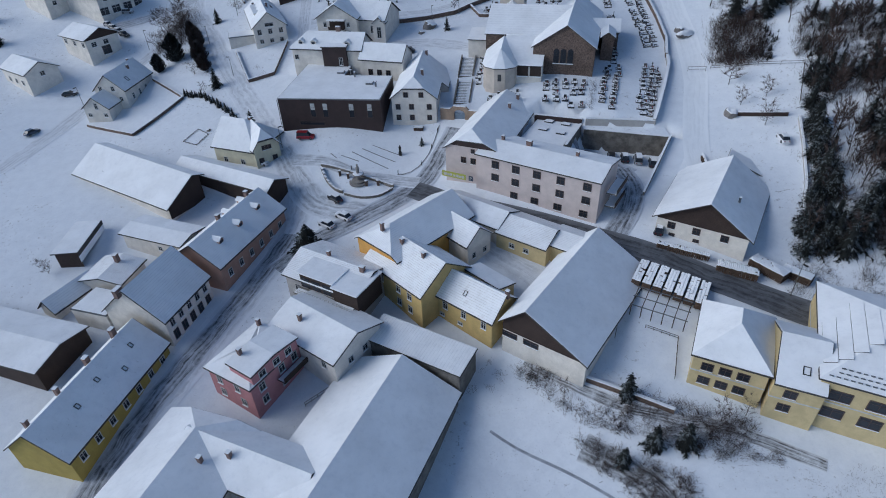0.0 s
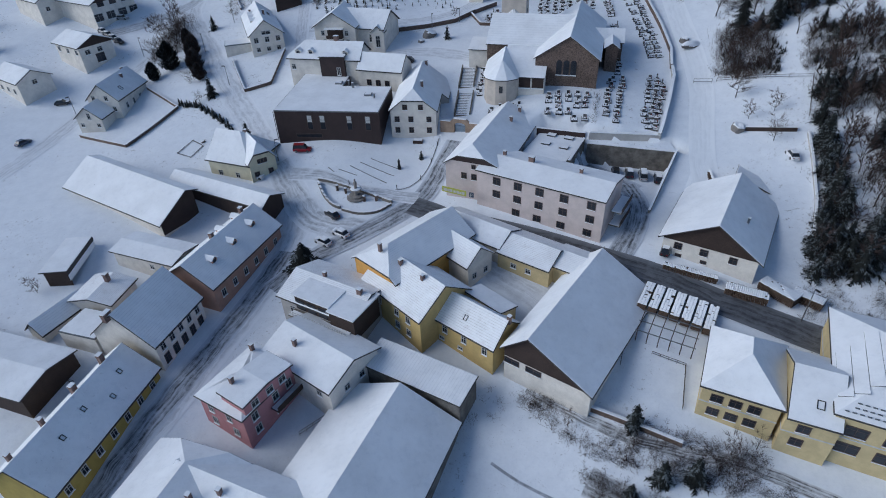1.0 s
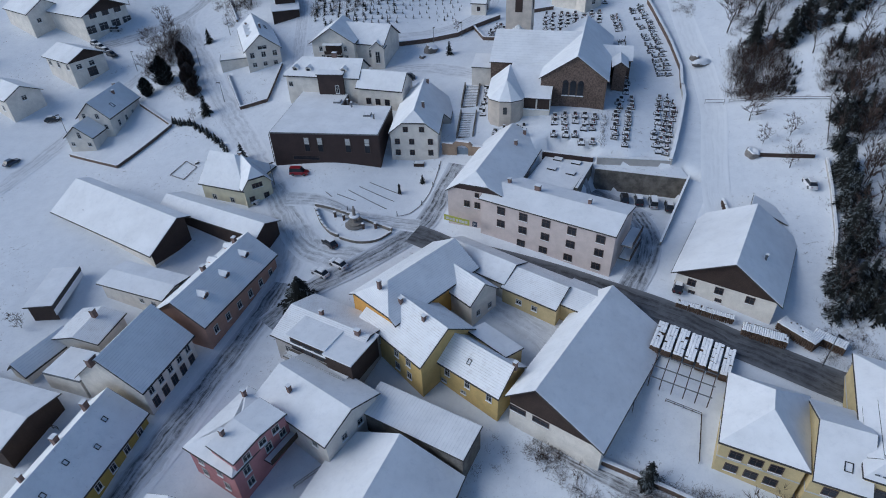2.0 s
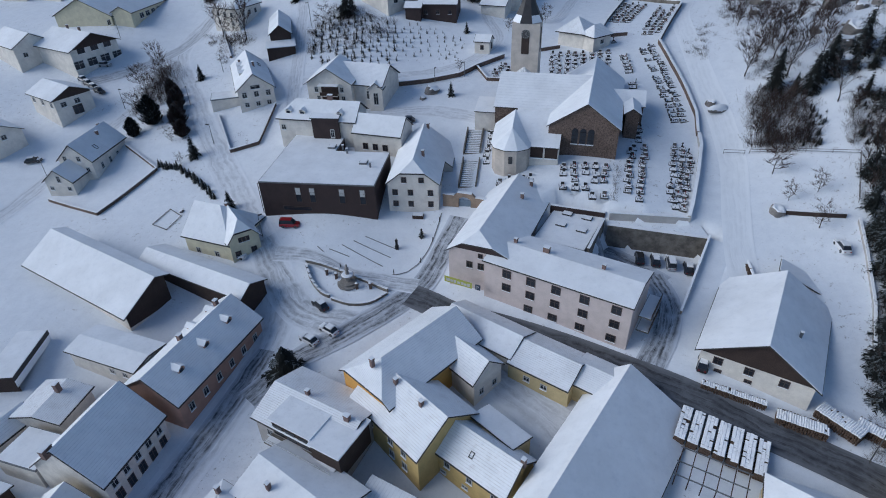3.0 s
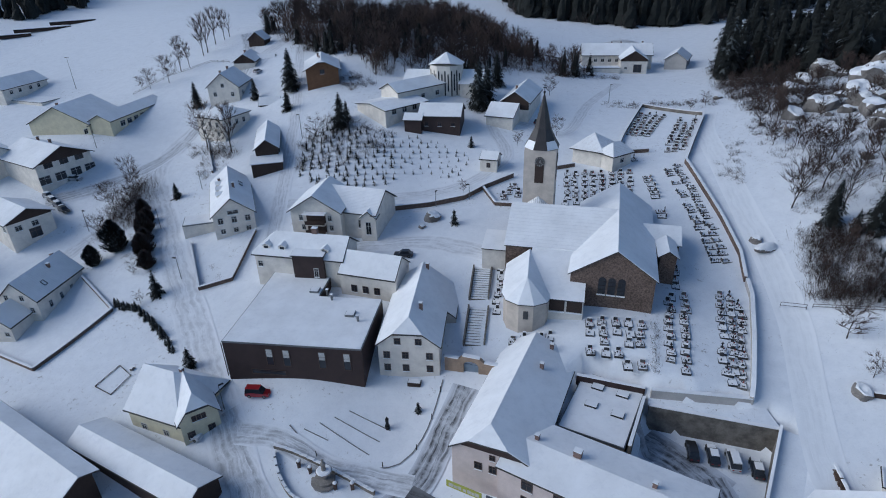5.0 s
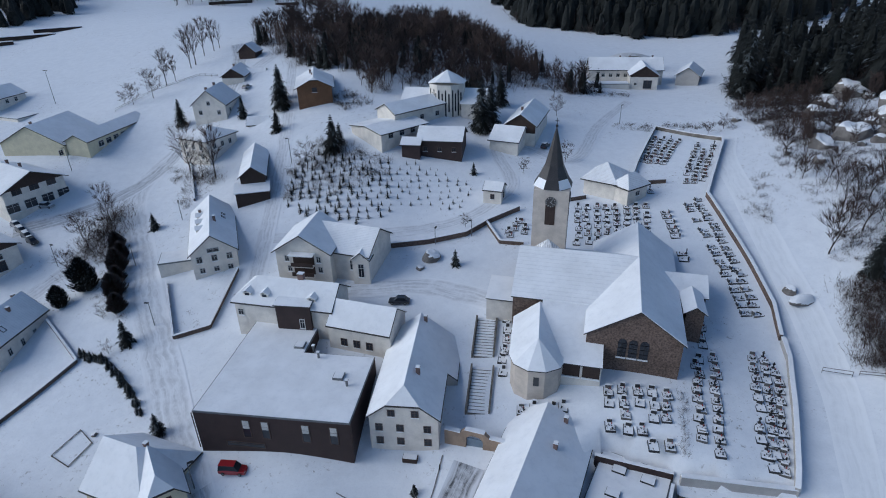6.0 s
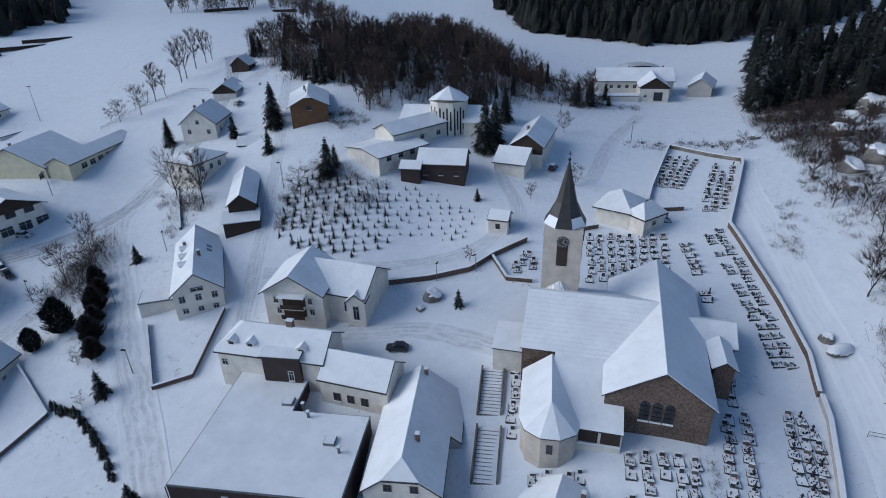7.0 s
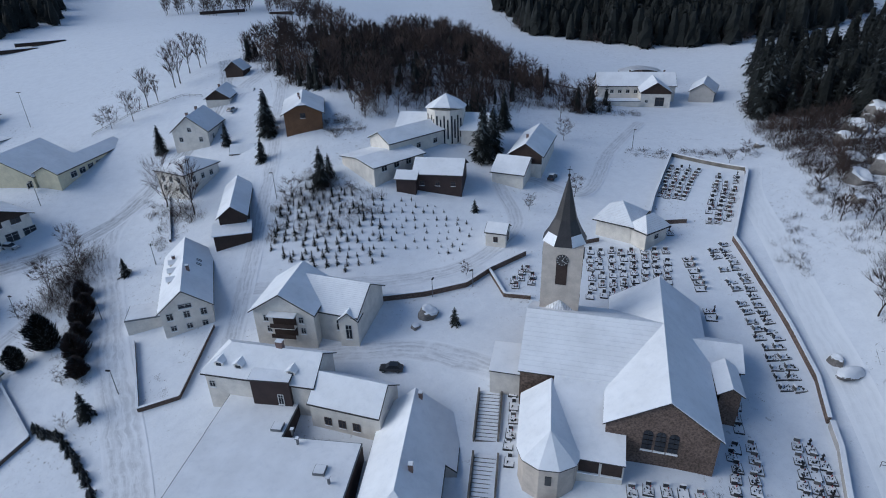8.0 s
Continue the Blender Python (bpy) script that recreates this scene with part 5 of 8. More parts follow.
cv = thing("convent_chapel", 11.8, 235.4, 29.4, -16, "white convent chapel tower with tall slit windows and snowy roof", "chapel")
bm = bmesh.new()
oct_ = [(5.2, -2.2), (5.2, 2.2), (2.2, 5.2), (-2.2, 5.2), (-5.2, 2.2), (-5.2, -2.2), (-2.2, -5.2), (2.2, -5.2)]
prism(bm, oct_, -4, 11.0)
part("wall", bm, WALL["white"], cv)
ring = [(x * 1.08, y * 1.08, 10.8 + (0.9 if abs(y) > 5 else 0)) for x, y in oct_]
bm = bmesh.new()
pavilion(bm, ring, (0, 0, 14.4), 0.2, 0.2)
part("roof", bm, SNOW, cv, "snowy pointed roof")
for k in range(4):
    a, b = oct_[(k + 4) % 8], oct_[(k + 5) % 8]
    dv = Vector((b[0] - a[0], b[1] - a[1]))
    for i in range(4):
        q = Vector(a) + dv * (i + 0.6) / 4.2
        m = pose(q.x, q.y, 0, 0, 0, math.degrees(math.atan2(dv.y, dv.x)))
        bm = bmesh.new()
        box(bm, -0.22, 0.22, -0.06, 0.06, 1.5 + (i % 2) * 1.5, 9.5 - (i % 2), m)
        part("slit_window", bm, GLASS, cv)
for sg, L2 in ((-1, 9), (1, 7)):
    m = pose(sg * (5 + L2 / 2), 0.5 + sg * 0.5, 0, 0, 0, 0)
    bm = body_bm(L2, 9, (5.5, 7.5), 8.5, 1, 1, 4, 2.0)
    bm.transform(m)
    part("side_wall", bm, WALL["white"], cv)
    bm = bmesh.new()
    slab(bm, roof_polys(L2 + 0.8, 10, (5.2, 7.0), 8.6, 1, 1, 2.0), 0.2, 0.2)
    bm.transform(m)
    part("side_roof", bm, SNOW, cv)

# ---- graves ----
random.seed(7)


def grave_kind(stone, w, h, shape, deco):
    g = thing("grave", 0, 0, -60, 0, "snowed-over grave with " + ("dark polished" if stone is GRANITE else "grey granite") + " headstone and border", "grave", "graves of the churchyard")
    bm = bmesh.new()
    if shape == 0:
        box(bm, -w / 2, w / 2, 0.78, 1.0, 0, h)
    elif shape == 1:
        prism(bm, [(-w / 2, 0.78), (w / 2, 0.78), (w / 2, 1.0), (-w / 2, 1.0)], 0, [h * 0.85, h, h, h * 0.85])
    else:
        box(bm, -0.09, 0.09, 0.82, 0.98, 0, h * 1.25)
        box(bm, -w * 0.28, w * 0.28, 0.82, 0.98, h * 0.85, h * 0.98)
        box(bm, -w * 0.3, w * 0.3, 0.75, 1.05, 0, 0.35)
    hd = part("headstone", bm, stone, g)
    bm = bmesh.new()
    box(bm, -w / 2 - 0.03, w / 2 + 0.03, 0.75, 1.06, h + 0.002, h + 0.11)
    part("snow_cap", bm, SNOW, hd) if shape != 2 else bm.free()
    bw = 0.78
    for q in ((-bw, -bw + 0.08, -1.0, 1.05), (bw - 0.08, bw, -1.0, 1.05), (-bw + 0.08, bw - 0.08, -1.0, -0.92)):
        bm = bmesh.new()
        box(bm, *q, -0.3, 0.09)
        part("border", bm, stone, g)
    bm = bmesh.new()
    v = box(bm, -bw + 0.08, bw - 0.08, -0.92, 0.76, -0.2, 0.07)
    for q in v[4:]:
        q.co.z += random.uniform(-0.03, 0.06)
    part("snow_bed", bm, SNOW_BED if deco else SNOW, g)
    for k in range(12 if deco else 3):
        bm = bmesh.new()
        hh, rr = random.uniform(0.12, 0.34), random.uniform(0.05, 0.14)
        m = pose(random.uniform(-0.6, 0.6), random.uniform(-0.75, 0.62), 0.08 + hh / 2, random.uniform(-25, 25), random.uniform(-25, 25), random.uniform(0, 90))
        bmesh.ops.create_cone(bm, cap_ends=True, segments=5, radius1=rr, radius2=rr * 0.3, depth=hh, matrix=m)
        part("grave_plant", bm, NEEDLE, g, "dark evergreen grave plant")
    if deco:
        bm = bmesh.new()
        bmesh.ops.create_cone(bm, cap_ends=True, segments=8, radius1=0.09, radius2=0.07, depth=0.3, matrix=pose(0.3, 0.55, 0.24))
        part("lantern", bm, plain_mat("red_lantern_glass", (0.3, 0.03, 0.03), 0.3), g)
    return g


SNOW_BED = snow_mat("snow_on_grave_plants", thin=0.3, speck=0.75)
KINDS = [grave_kind(GRANITE, 0.7, 0.8, 0, True), grave_kind(GRANITE, 0.6, 0.95, 1, False), grave_kind(GRANITE_LIGHT, 0.8, 0.75, 0, True),
         grave_kind(GRANITE, 0.8, 1.05, 2, True), grave_kind(GRANITE_LIGHT, 0.9, 0.65, 1, True), grave_kind(GRANITE, 0.85, 0.7, 0, False)]
FIELDS = [   # four corners of a field of graves, columns, rows, bearing
    ((30.0, 125.2), (41.0, 122.8), (37.2, 111.2), (27.3, 113.7), 5, 5, 165),
    ((46.6, 130.4), (52.4, 130.0), (45.0, 110.6), (39.6, 111.2), 2, 11, 160),
    ((51.6, 142.0), (54.8, 141.4), (51.6, 131.6), (48.8, 132.0), 1, 5, 160),
    ((57.4, 130.3), (62.0, 128.2), (52.3, 107.4), (48.2, 108.2), 3, 11, 160),
    ((63.6, 177.2), (68.2, 175.6), (64.4, 137.4), (60.2, 138.6), 2, 19, 265),
    ((57.4, 173.4), (59.4, 173.2), (57.1, 154.4), (54.9, 154.6), 1, 10, 80),
    ((38.8, 181.0), (56.4, 177.0), (53.0, 165.6), (34.4, 163.4), 8, 6, 165),
    ((72.3, 219.2), (79.2, 213.2), (67.4, 195.8), (61.9, 199.6), 4, 9, 150),
    ((81.9, 211.6), (86.0, 205.6), (71.4, 181.4), (66.7, 184.1), 3, 13, 150),
    ((20.6, 174.6), (26.4, 176.6), (26.2, 170.1), (20.5, 169.2), 3, 3, 165),
    ((16.6, 145.6), (18.4, 145.4), (15.0, 130.6), (13.2, 131.0), 1, 6, 165),
    ((15.2, 124.6), (24.5, 122.6), (24.2, 119.4), (15.6, 121.8), 4, 2, 165),
    ((53.2, 187.2), (60.2, 183.6), (58.8, 181.5), (52.5, 184.0), 4, 1, 165),
]
for a, b, c, d, nc, nr, bearing in FIELDS:
    for i in range(nc):
        for j in range(nr):
            if random.random() < 0.09:
                continue
            u, v = (i + 0.5) / nc, (j + 0.5) / nr
            p = (Vector(a).lerp(Vector(b), u)).lerp(Vector(d).lerp(Vector(c), u), v)
            x, y = p.x + random.uniform(-0.35, 0.35), p.y + random.uniform(-0.3, 0.3)
            s = random.uniform(0.85, 1.1)
            g = copy_thing(random.choice(KINDS), pose(x, y, gz(x, y) + 0.02, 0, 0, bearing + 180 + random.uniform(-6, 6)))
for g in KINDS:
    for o in (*g.children_recursive, g):
        bpy.data.objects.remove(o)

# ---- trees ----
random.seed(11)


def mesh_from(name, verts, faces, mats, slots=None, smooth=False):
    me = bpy.data.meshes.new(name)
    me.from_pydata(verts, [], faces)
    for m in mats:
        me.materials.append(m)
    if slots is not None:
        me.polygons.foreach_set("material_index", slots)
    me.update()
    return me


def conifer_data(h, r, whorls, boughs, seed, sprays=4, frost=0.25, core=0.4):
    """Boughs of a spruce: drooping spines in whorls, each set with narrow ragged sprays; a few carry frost."""
    rnd = random.Random(seed)
    V, Fc, S = [], [], []
    prev = None
    for t in (0.06, 0.3, 0.5, 0.66, 0.8) if core else ():
        ring = list(range(len(V), len(V) + 7))
        for i in range(7):
            rr = r * core * (1 - t) ** 0.9 * rnd.uniform(0.5, 1.3) + 0.004 * h
            V.append((rr * math.cos(0.898 * i), rr * math.sin(0.898 * i), h * (t + rnd.uniform(-0.05, 0.02))))
        if prev:
            Fc += [(prev[i], prev[(i + 1) % 7], ring[(i + 1) % 7], ring[i]) for i in range(7)]
            S += [0] * 7
        prev = ring
    for w in range(whorls):
        t = w / (whorls - 1)
        z = h * (0.05 + 0.93 * t)
        rr = r * (1 - t) ** 0.75 * rnd.uniform(0.72, 1.18) + 0.03 * h
        for b in range(boughs):
            a = 2 * math.pi * (b + rnd.uniform(-0.4, 0.4)) / boughs + w * 1.3
            ln = rr * rnd.uniform(0.6, 1.2)
            ca, sa = math.cos(a), math.sin(a)
            drop = ln * rnd.uniform(0.2, 0.6)
            fr = rnd.random() < frost
            i0 = len(V)
            wd = ln * 0.10
            V += [(-sa * wd, ca * wd, z), (sa * wd, -ca * wd, z), (ca * ln, sa * ln, z - drop)]
            Fc.append((i0, i0 + 1, i0 + 2))
            S.append(1 if fr and rnd.random() < 0.5 else 0)
            for k in range(sprays):
                q = 0.18 + 0.72 * (k + rnd.uniform(0, 0.8)) / sprays
                px, pz = ln * q, z - drop * q * q
                for sg in (-1, 1):
                    sl = ln * rnd.uniform(0.28, 0.5) * (1.15 - 0.6 * q)
                    fx, fy = px + sl * 0.75, sg * sl * rnd.uniform(0.6, 1.0)
                    bw = ln * 0.09
                    i0 = len(V)
                    for lx, ly, lz in ((px - bw, 0, pz + 0.02 * h), (px + bw, 0, pz), (fx, fy, pz - sl * rnd.uniform(0.15, 0.7))):
                        V.append((ca * lx - sa * ly, sa * lx + ca * ly, lz))
                    Fc.append((i0, i0 + 1, i0 + 2))
                    S.append(1 if fr and rnd.random() < 0.7 else 0)
    return V, Fc, S


def trunk_data(h, r, n=6):
    V, Fc = [], []
    for k, (z, rr) in enumerate(((-0.8, r * 1.2), (h * 0.4, r * 0.7), (h, r * 0.1))):
        V += [(rr * math.cos(2 * math.pi * i / n), rr * math.sin(2 * math.pi * i / n), z) for i in range(n)]
    for k in range(2):
        for i in range(n):
            Fc.append((k * n + i, k * n + (i + 1) % n, (k + 1) * n + (i + 1) % n, (k + 1) * n + i))
    return V, Fc


def conifer(h, r, whorls, boughs, seed, label, core=0.4):
    e = thing("spruce", 0, 0, -80, 0, label, "tree")
    o = new("trunk", mesh_from("trunk", *trunk_data(h * 0.95, 0.03 * h * 0.6), [BARK]))
    o.parent = e
    V, Fc, S = conifer_data(h, r, whorls, boughs, seed, 5, 0.25, core)
    o = new("crown", mesh_from("crown", V, Fc, [NEEDLE, NEEDLE_SNOW], S))
    o.parent = e
    return e


def branch_data(h, seed, levels=4, spread_=0.55, upright=0.6, tw=0.024):
    """A leafless tree: a tapered trunk that forks into limbs, branches and fine twigs."""
    rnd = random.Random(seed)
    V, Fc, TV, TF = [], [], [], []

    def tube(p, q, r0, r1, n):
        d = (q - p).normalized()
        s = d.orthogonal().normalized()
        t = d.cross(s)
        i0 = len(V)
        for c, rr in ((p, r0), (q, r1)):
            for i in range(n):
                a = 2 * math.pi * i / n
                V.append(tuple(c + (s * math.cos(a) + t * math.sin(a)) * rr))
        for i in range(n):
            Fc.append((i0 + i, i0 + (i + 1) % n, i0 + n + (i + 1) % n, i0 + n + i))

    def grow(p, d, ln, rr, lv):
        q = p + d * ln
        if lv == 0:
            for _ in range(5):
                s = d.orthogonal().normalized() * tw
                e = q + (d + Vector((rnd.uniform(-.7, .7), rnd.uniform(-.7, .7), rnd.uniform(-.3, .6)))) * ln * rnd.uniform(0.5, 1.0)
                i0 = len(TV)
                TV.extend([tuple(p - s), tuple(p + s), tuple(e)])
                TF.append((i0, i0 + 1, i0 + 2))
            return
        tube(p, q, rr, rr * 0.68, 5 if lv > 2 else 3)
        n = rnd.choice((2, 3, 3))
        for k in range(n):
            nd = d * upright + Vector((rnd.uniform(-1, 1), rnd.uniform(-1, 1), rnd.uniform(-0.15, 0.75))) * spread_
            grow(q if k else p.lerp(q, 0.8), nd.normalized(), ln * rnd.uniform(0.62, 0.85), rr * 0.62, lv - 1)
    # a leader that wavers upwards and sends limbs out, the longest below the middle of the crown
    p, d, rr = Vector((0, 0, -0.05 * h)), Vector((rnd.uniform(-.06, .06), rnd.uniform(-.06, .06), 1)).normalized(), h * 0.017
    turn = rnd.uniform(0, 6.28)
    for k in range(9):
        q = p + d * h * 0.098
        tube(p, q, rr, rr * 0.84, 5)
        if k > 1:
            full = math.sin(math.pi * min(1.0, (k - 0.6) / 8.6)) ** 0.7
            for _ in range(3):
                turn += 2.4 + rnd.uniform(-0.4, 0.4)
                out = Vector((math.cos(turn) * spread_, math.sin(turn) * spread_, upright * rnd.uniform(0.6, 1.1)))
                grow(p.lerp(q, rnd.random()), out.normalized(), h * (0.1 + 0.12 * full) * rnd.uniform(0.75, 1.15) * (0.6 + 0.6 * spread_), rr * 0.5, max(1, levels - 3))
        p, rr = q, rr * 0.84
        d = (d + Vector((rnd.uniform(-.12, .12), rnd.uniform(-.12, .12), 0.08))).normalized()
    return V, Fc, TV, TF


def bare_tree(h, seed, label, levels=5, spread_=0.6, upright=0.6):
    e = thing("bare_tree", 0, 0, -80, 0, label, "tree")
    V, Fc, TV, TF = branch_data(h, seed, levels, spread_, upright)
    o = new("trunk", mesh_from("trunk", V, Fc, [BARK]))
    o.parent = e
    o = new("crown", mesh_from("crown", TV, TF, [TWIG]))
    o.parent = e
    return e


def shrub_data(h, seed, stems=46, snowy=0.12):
    """A leafless bush: many thin leaning stems that fork into a haze of fine twigs, some with snow along them."""
    rnd = random.Random(seed)
    V, Fc, S = [], [], []

    def blade(p, q, w, m):
        d = (q - p)
        s = Vector((-d.y, d.x, rnd.uniform(-0.5, 0.5) * d.length)).normalized() * w
        i0 = len(V)
        V.extend([tuple(p - s), tuple(p + s), tuple(q)])
        Fc.append((i0, i0 + 1, i0 + 2))
        S.append(m)

    for k in range(stems):
        a, lean = rnd.uniform(0, 6.283), rnd.uniform(0.05, 1.5)
        ln = h * rnd.uniform(0.35, 0.95)
        base = Vector((rnd.gauss(0, .26) * h, rnd.gauss(0, .26) * h, -0.1))
        d = Vector((math.cos(a) * lean, math.sin(a) * lean, 1)).normalized()
        tip = base + d * ln
        blade(base, tip, 0.011 * h, 0)
        for j in range(7):
            p = base.lerp(tip, rnd.uniform(0.25, 1.0))
            q = p + (d * 0.6 + Vector((rnd.uniform(-1, 1), rnd.uniform(-1, 1), rnd.uniform(-.4, .6)))).normalized() * ln * rnd.uniform(0.12, 0.34)
            blade(p, q, 0.0072 * h, 1 if rnd.random() < snowy else 0)
    return V, Fc, S


def scatter_mesh(name, variants, spots, mats, label, category="trees"):
    """Many plants joined into one mesh: spots are (x, y, z, size, turn, variant)."""
    allv, allf, alls, off = [], [], [], 0
    packs = [(np.array(v), [tuple(f) for f in fc], s) for v, fc, s in variants]
    for x, y, z, sc, rot, k in spots:
        v, fc, s = packs[k % len(packs)]
        c, sn = math.cos(rot), math.sin(rot)
        q = np.c_[(v[:, 0] * c - v[:, 1] * sn), (v[:, 0] * sn + v[:, 1] * c), v[:, 2]] * sc + np.array((x, y, z))
        allv.append(q)
        allf += [tuple(i + off for i in f) for f in fc]
        alls += s
        off += len(v)
    me = mesh_from(name, np.concatenate(allv).tolist(), allf, mats, alls)
    return tagged(new(name, me), label, category, kind="stuff")


def inside(poly, x, y):
    ok = False
    for (x0, y0), (x1, y1) in zip(poly, poly[1:] + poly[:1]):
        if (y0 > y) != (y1 > y) and x < (x1 - x0) * (y - y0) / (y1 - y0) + x0:
            ok = not ok
    return ok


def sow(poly, n, lo, hi, seed, variants=3, sink=0.2, gap=0.0):
    rnd = random.Random(seed)
    xs, ys = [p[0] for p in poly], [p[1] for p in poly]
    out, tries = [], 0
    while len(out) < n and tries < n * 30:
        tries += 1
        x, y = rnd.uniform(min(xs), max(xs)), rnd.uniform(min(ys), max(ys))
        if not inside(poly, x, y):
            continue
        if gap and noise.noise(Vector((x * gap, y * gap, seed))) < -0.12:
            continue
        out.append((x, y, gz(x, y) - sink, rnd.uniform(lo, hi), rnd.uniform(0, 6.28), rnd.randrange(variants)))
    return out


LOW_SPRUCE = [conifer_data(1.0, r, 11, 7, s, 2, 0.05, 0.5) for r, s in ((0.3, 1), (0.34, 2), (0.25, 3))]
FAR_SPRUCE = [conifer_data(1.0, r, 8, 6, s, 1, 0.0, 0.7) for r, s in ((0.3, 1), (0.34, 2), (0.26, 3))]
SLOPE_SPRUCE = [conifer_data(1.0, r, 12, 8, s, 3, 0.4) for r, s in ((0.34, 1), (0.3, 2), (0.38, 3))]
LOW_SHRUB = [shrub_data(1.0, s, 30) for s in (4, 5, 6, 14)]
THIN_SHRUB = [shrub_data(1.0, s, 12) for s in (15, 16, 17)]
LOW_BARE = []
for s in (7, 8, 9):
    V, Fc, TV, TF = branch_data(1.0, s, 4, 0.5, 0.75, 0.0045)
    LOW_BARE.append((V + TV, Fc + [tuple(i + len(V) for i in f) for f in TF], [0] * len(Fc) + [1] * len(TF)))
ND = [NEEDLE, NEEDLE_SNOW]
TD = [TWIG, NEEDLE_SNOW]

HILL_WOOD = [(-67, 322), (-58, 352), (-20, 378), (10, 416), (30, 408), (38, 346), (54, 306), (76, 284), (62, 269), (48, 272), (35, 264), (20, 243), (5, 252), (-13, 240), (-22, 262), (-40, 276), (-56, 304)]
scatter_mesh("hill_wood", LOW_SPRUCE, sow(HILL_WOOD, 300, 5, 10.5, 21, gap=0.03), ND, "dark spruce wood on the knoll")
scatter_mesh("hill_brushwood", LOW_BARE, sow(HILL_WOOD, 560, 6, 12, 22), [BARK, TWIG], "bare brownish trees among the spruces on the knoll")
scatter_mesh("hill_undergrowth", LOW_SHRUB, sow(HILL_WOOD, 800, 3, 7, 52), TD, "dense bare undergrowth on the knoll", "bushes")
FAR_WOOD = [(75, 424), (128, 384), (172, 380), (214, 390), (300, 440), (420, 520), (420, 640), (100, 640), (60, 500)]
scatter_mesh("far_wood", FAR_SPRUCE, sow(FAR_WOOD, 1750, 14, 25, 23), ND, "dark spruce forest beyond the snowy field")
scatter_mesh("far_undergrowth", LOW_SHRUB, sow(FAR_WOOD, 500, 9, 14, 56), TD, "dark undergrowth of the far forest", "bushes")
EAST_WOOD = [(118, 262), (138, 300), (165, 345), (200, 350), (270, 395), (330, 330), (260, 230), (170, 232), (142, 226)]
scatter_mesh("east_wood", LOW_SPRUCE, sow(EAST_WOOD, 430, 11, 23, 24), ND, "tall dark spruces along the eastern wood")
scatter_mesh("east_undergrowth", LOW_SHRUB, sow(EAST_WOOD, 300, 6, 10, 55), TD, "dark undergrowth of the eastern wood", "bushes")
EAST_EDGE = [(111, 252), (124, 278), (150, 290), (175, 250), (168, 228), (142, 222), (124, 200), (108, 191), (98, 189), (101, 213)]
scatter_mesh("wood_edge_bushes", LOW_SHRUB, sow(EAST_EDGE, 900, 2.0, 5.0, 53, gap=0.04), TD, "brown bare bushes along the edge of the eastern wood", "bushes")
scatter_mesh("wood_edge_trees", LOW_BARE, sow(EAST_EDGE, 130, 4, 8, 54), [BARK, TWIG], "bare young trees along the edge of the eastern wood")
WEST_WOOD = [(-206, 392), (-198, 440), (-250, 560), (-330, 640), (-420, 600), (-300, 420)]
scatter_mesh("west_wood", FAR_SPRUCE, sow(WEST_WOOD, 420, 12, 22, 25), ND, "dark wood at the upper edge of the field")
NORTH_TREES = [(-150, 448), (-120, 440), (-75, 445), (-40, 372), (-20, 376), (-60, 470), (-150, 475)]
scatter_mesh("field_edge_trees", LOW_BARE, sow(NORTH_TREES, 110, 7, 13, 26), [BARK, TWIG], "bare trees along the far field edge")
# the steep wooded slope above the street
SLOPE_A = [(88.7, 112), (94.2, 110.2), (101.4, 104.1), (112, 100), (104, 82), (88.8, 78.9), (82.7, 81), (77.5, 85.5), (82.3, 98.2)]
SLOPE_B = [(78.8, 82.9), (89.3, 79.9), (104, 80), (96, 62), (79.7, 61), (73.9, 62.5), (65.6, 64.5), (68.5, 70.5), (74.4, 77.8)]
SLOPE_C = [(87.5, 114.7), (94.2, 127), (102.5, 127.4), (112, 122), (112, 104), (100.3, 105.4), (94.4, 110.6)]
SLOPE_D = [(72.9, 124), (78.4, 140.5), (88, 134), (85, 124), (82, 117.5), (77.7, 118.5)]
SLOPE_E = [(104, 82), (112, 100), (112, 124), (150, 150), (170, 120), (130, 80)]
scatter_mesh("slope_wood", SLOPE_SPRUCE, sow(SLOPE_A, 80, 3.5, 7.5, 27, gap=0.09) + sow(SLOPE_B, 105, 3.5, 8, 57, gap=0.09) + sow(SLOPE_C, 20, 3, 6.5, 58) + sow(SLOPE_C, 70, 0.8, 1.8, 83) + sow([(86.9, 129.2), (89.3, 126.5), (82.3, 115.8), (79.5, 118.3)], 40, 0.8, 2.0, 84) + sow(SLOPE_E, 130, 5, 10, 59), ND, "dense frosted young spruces on the steep slope")
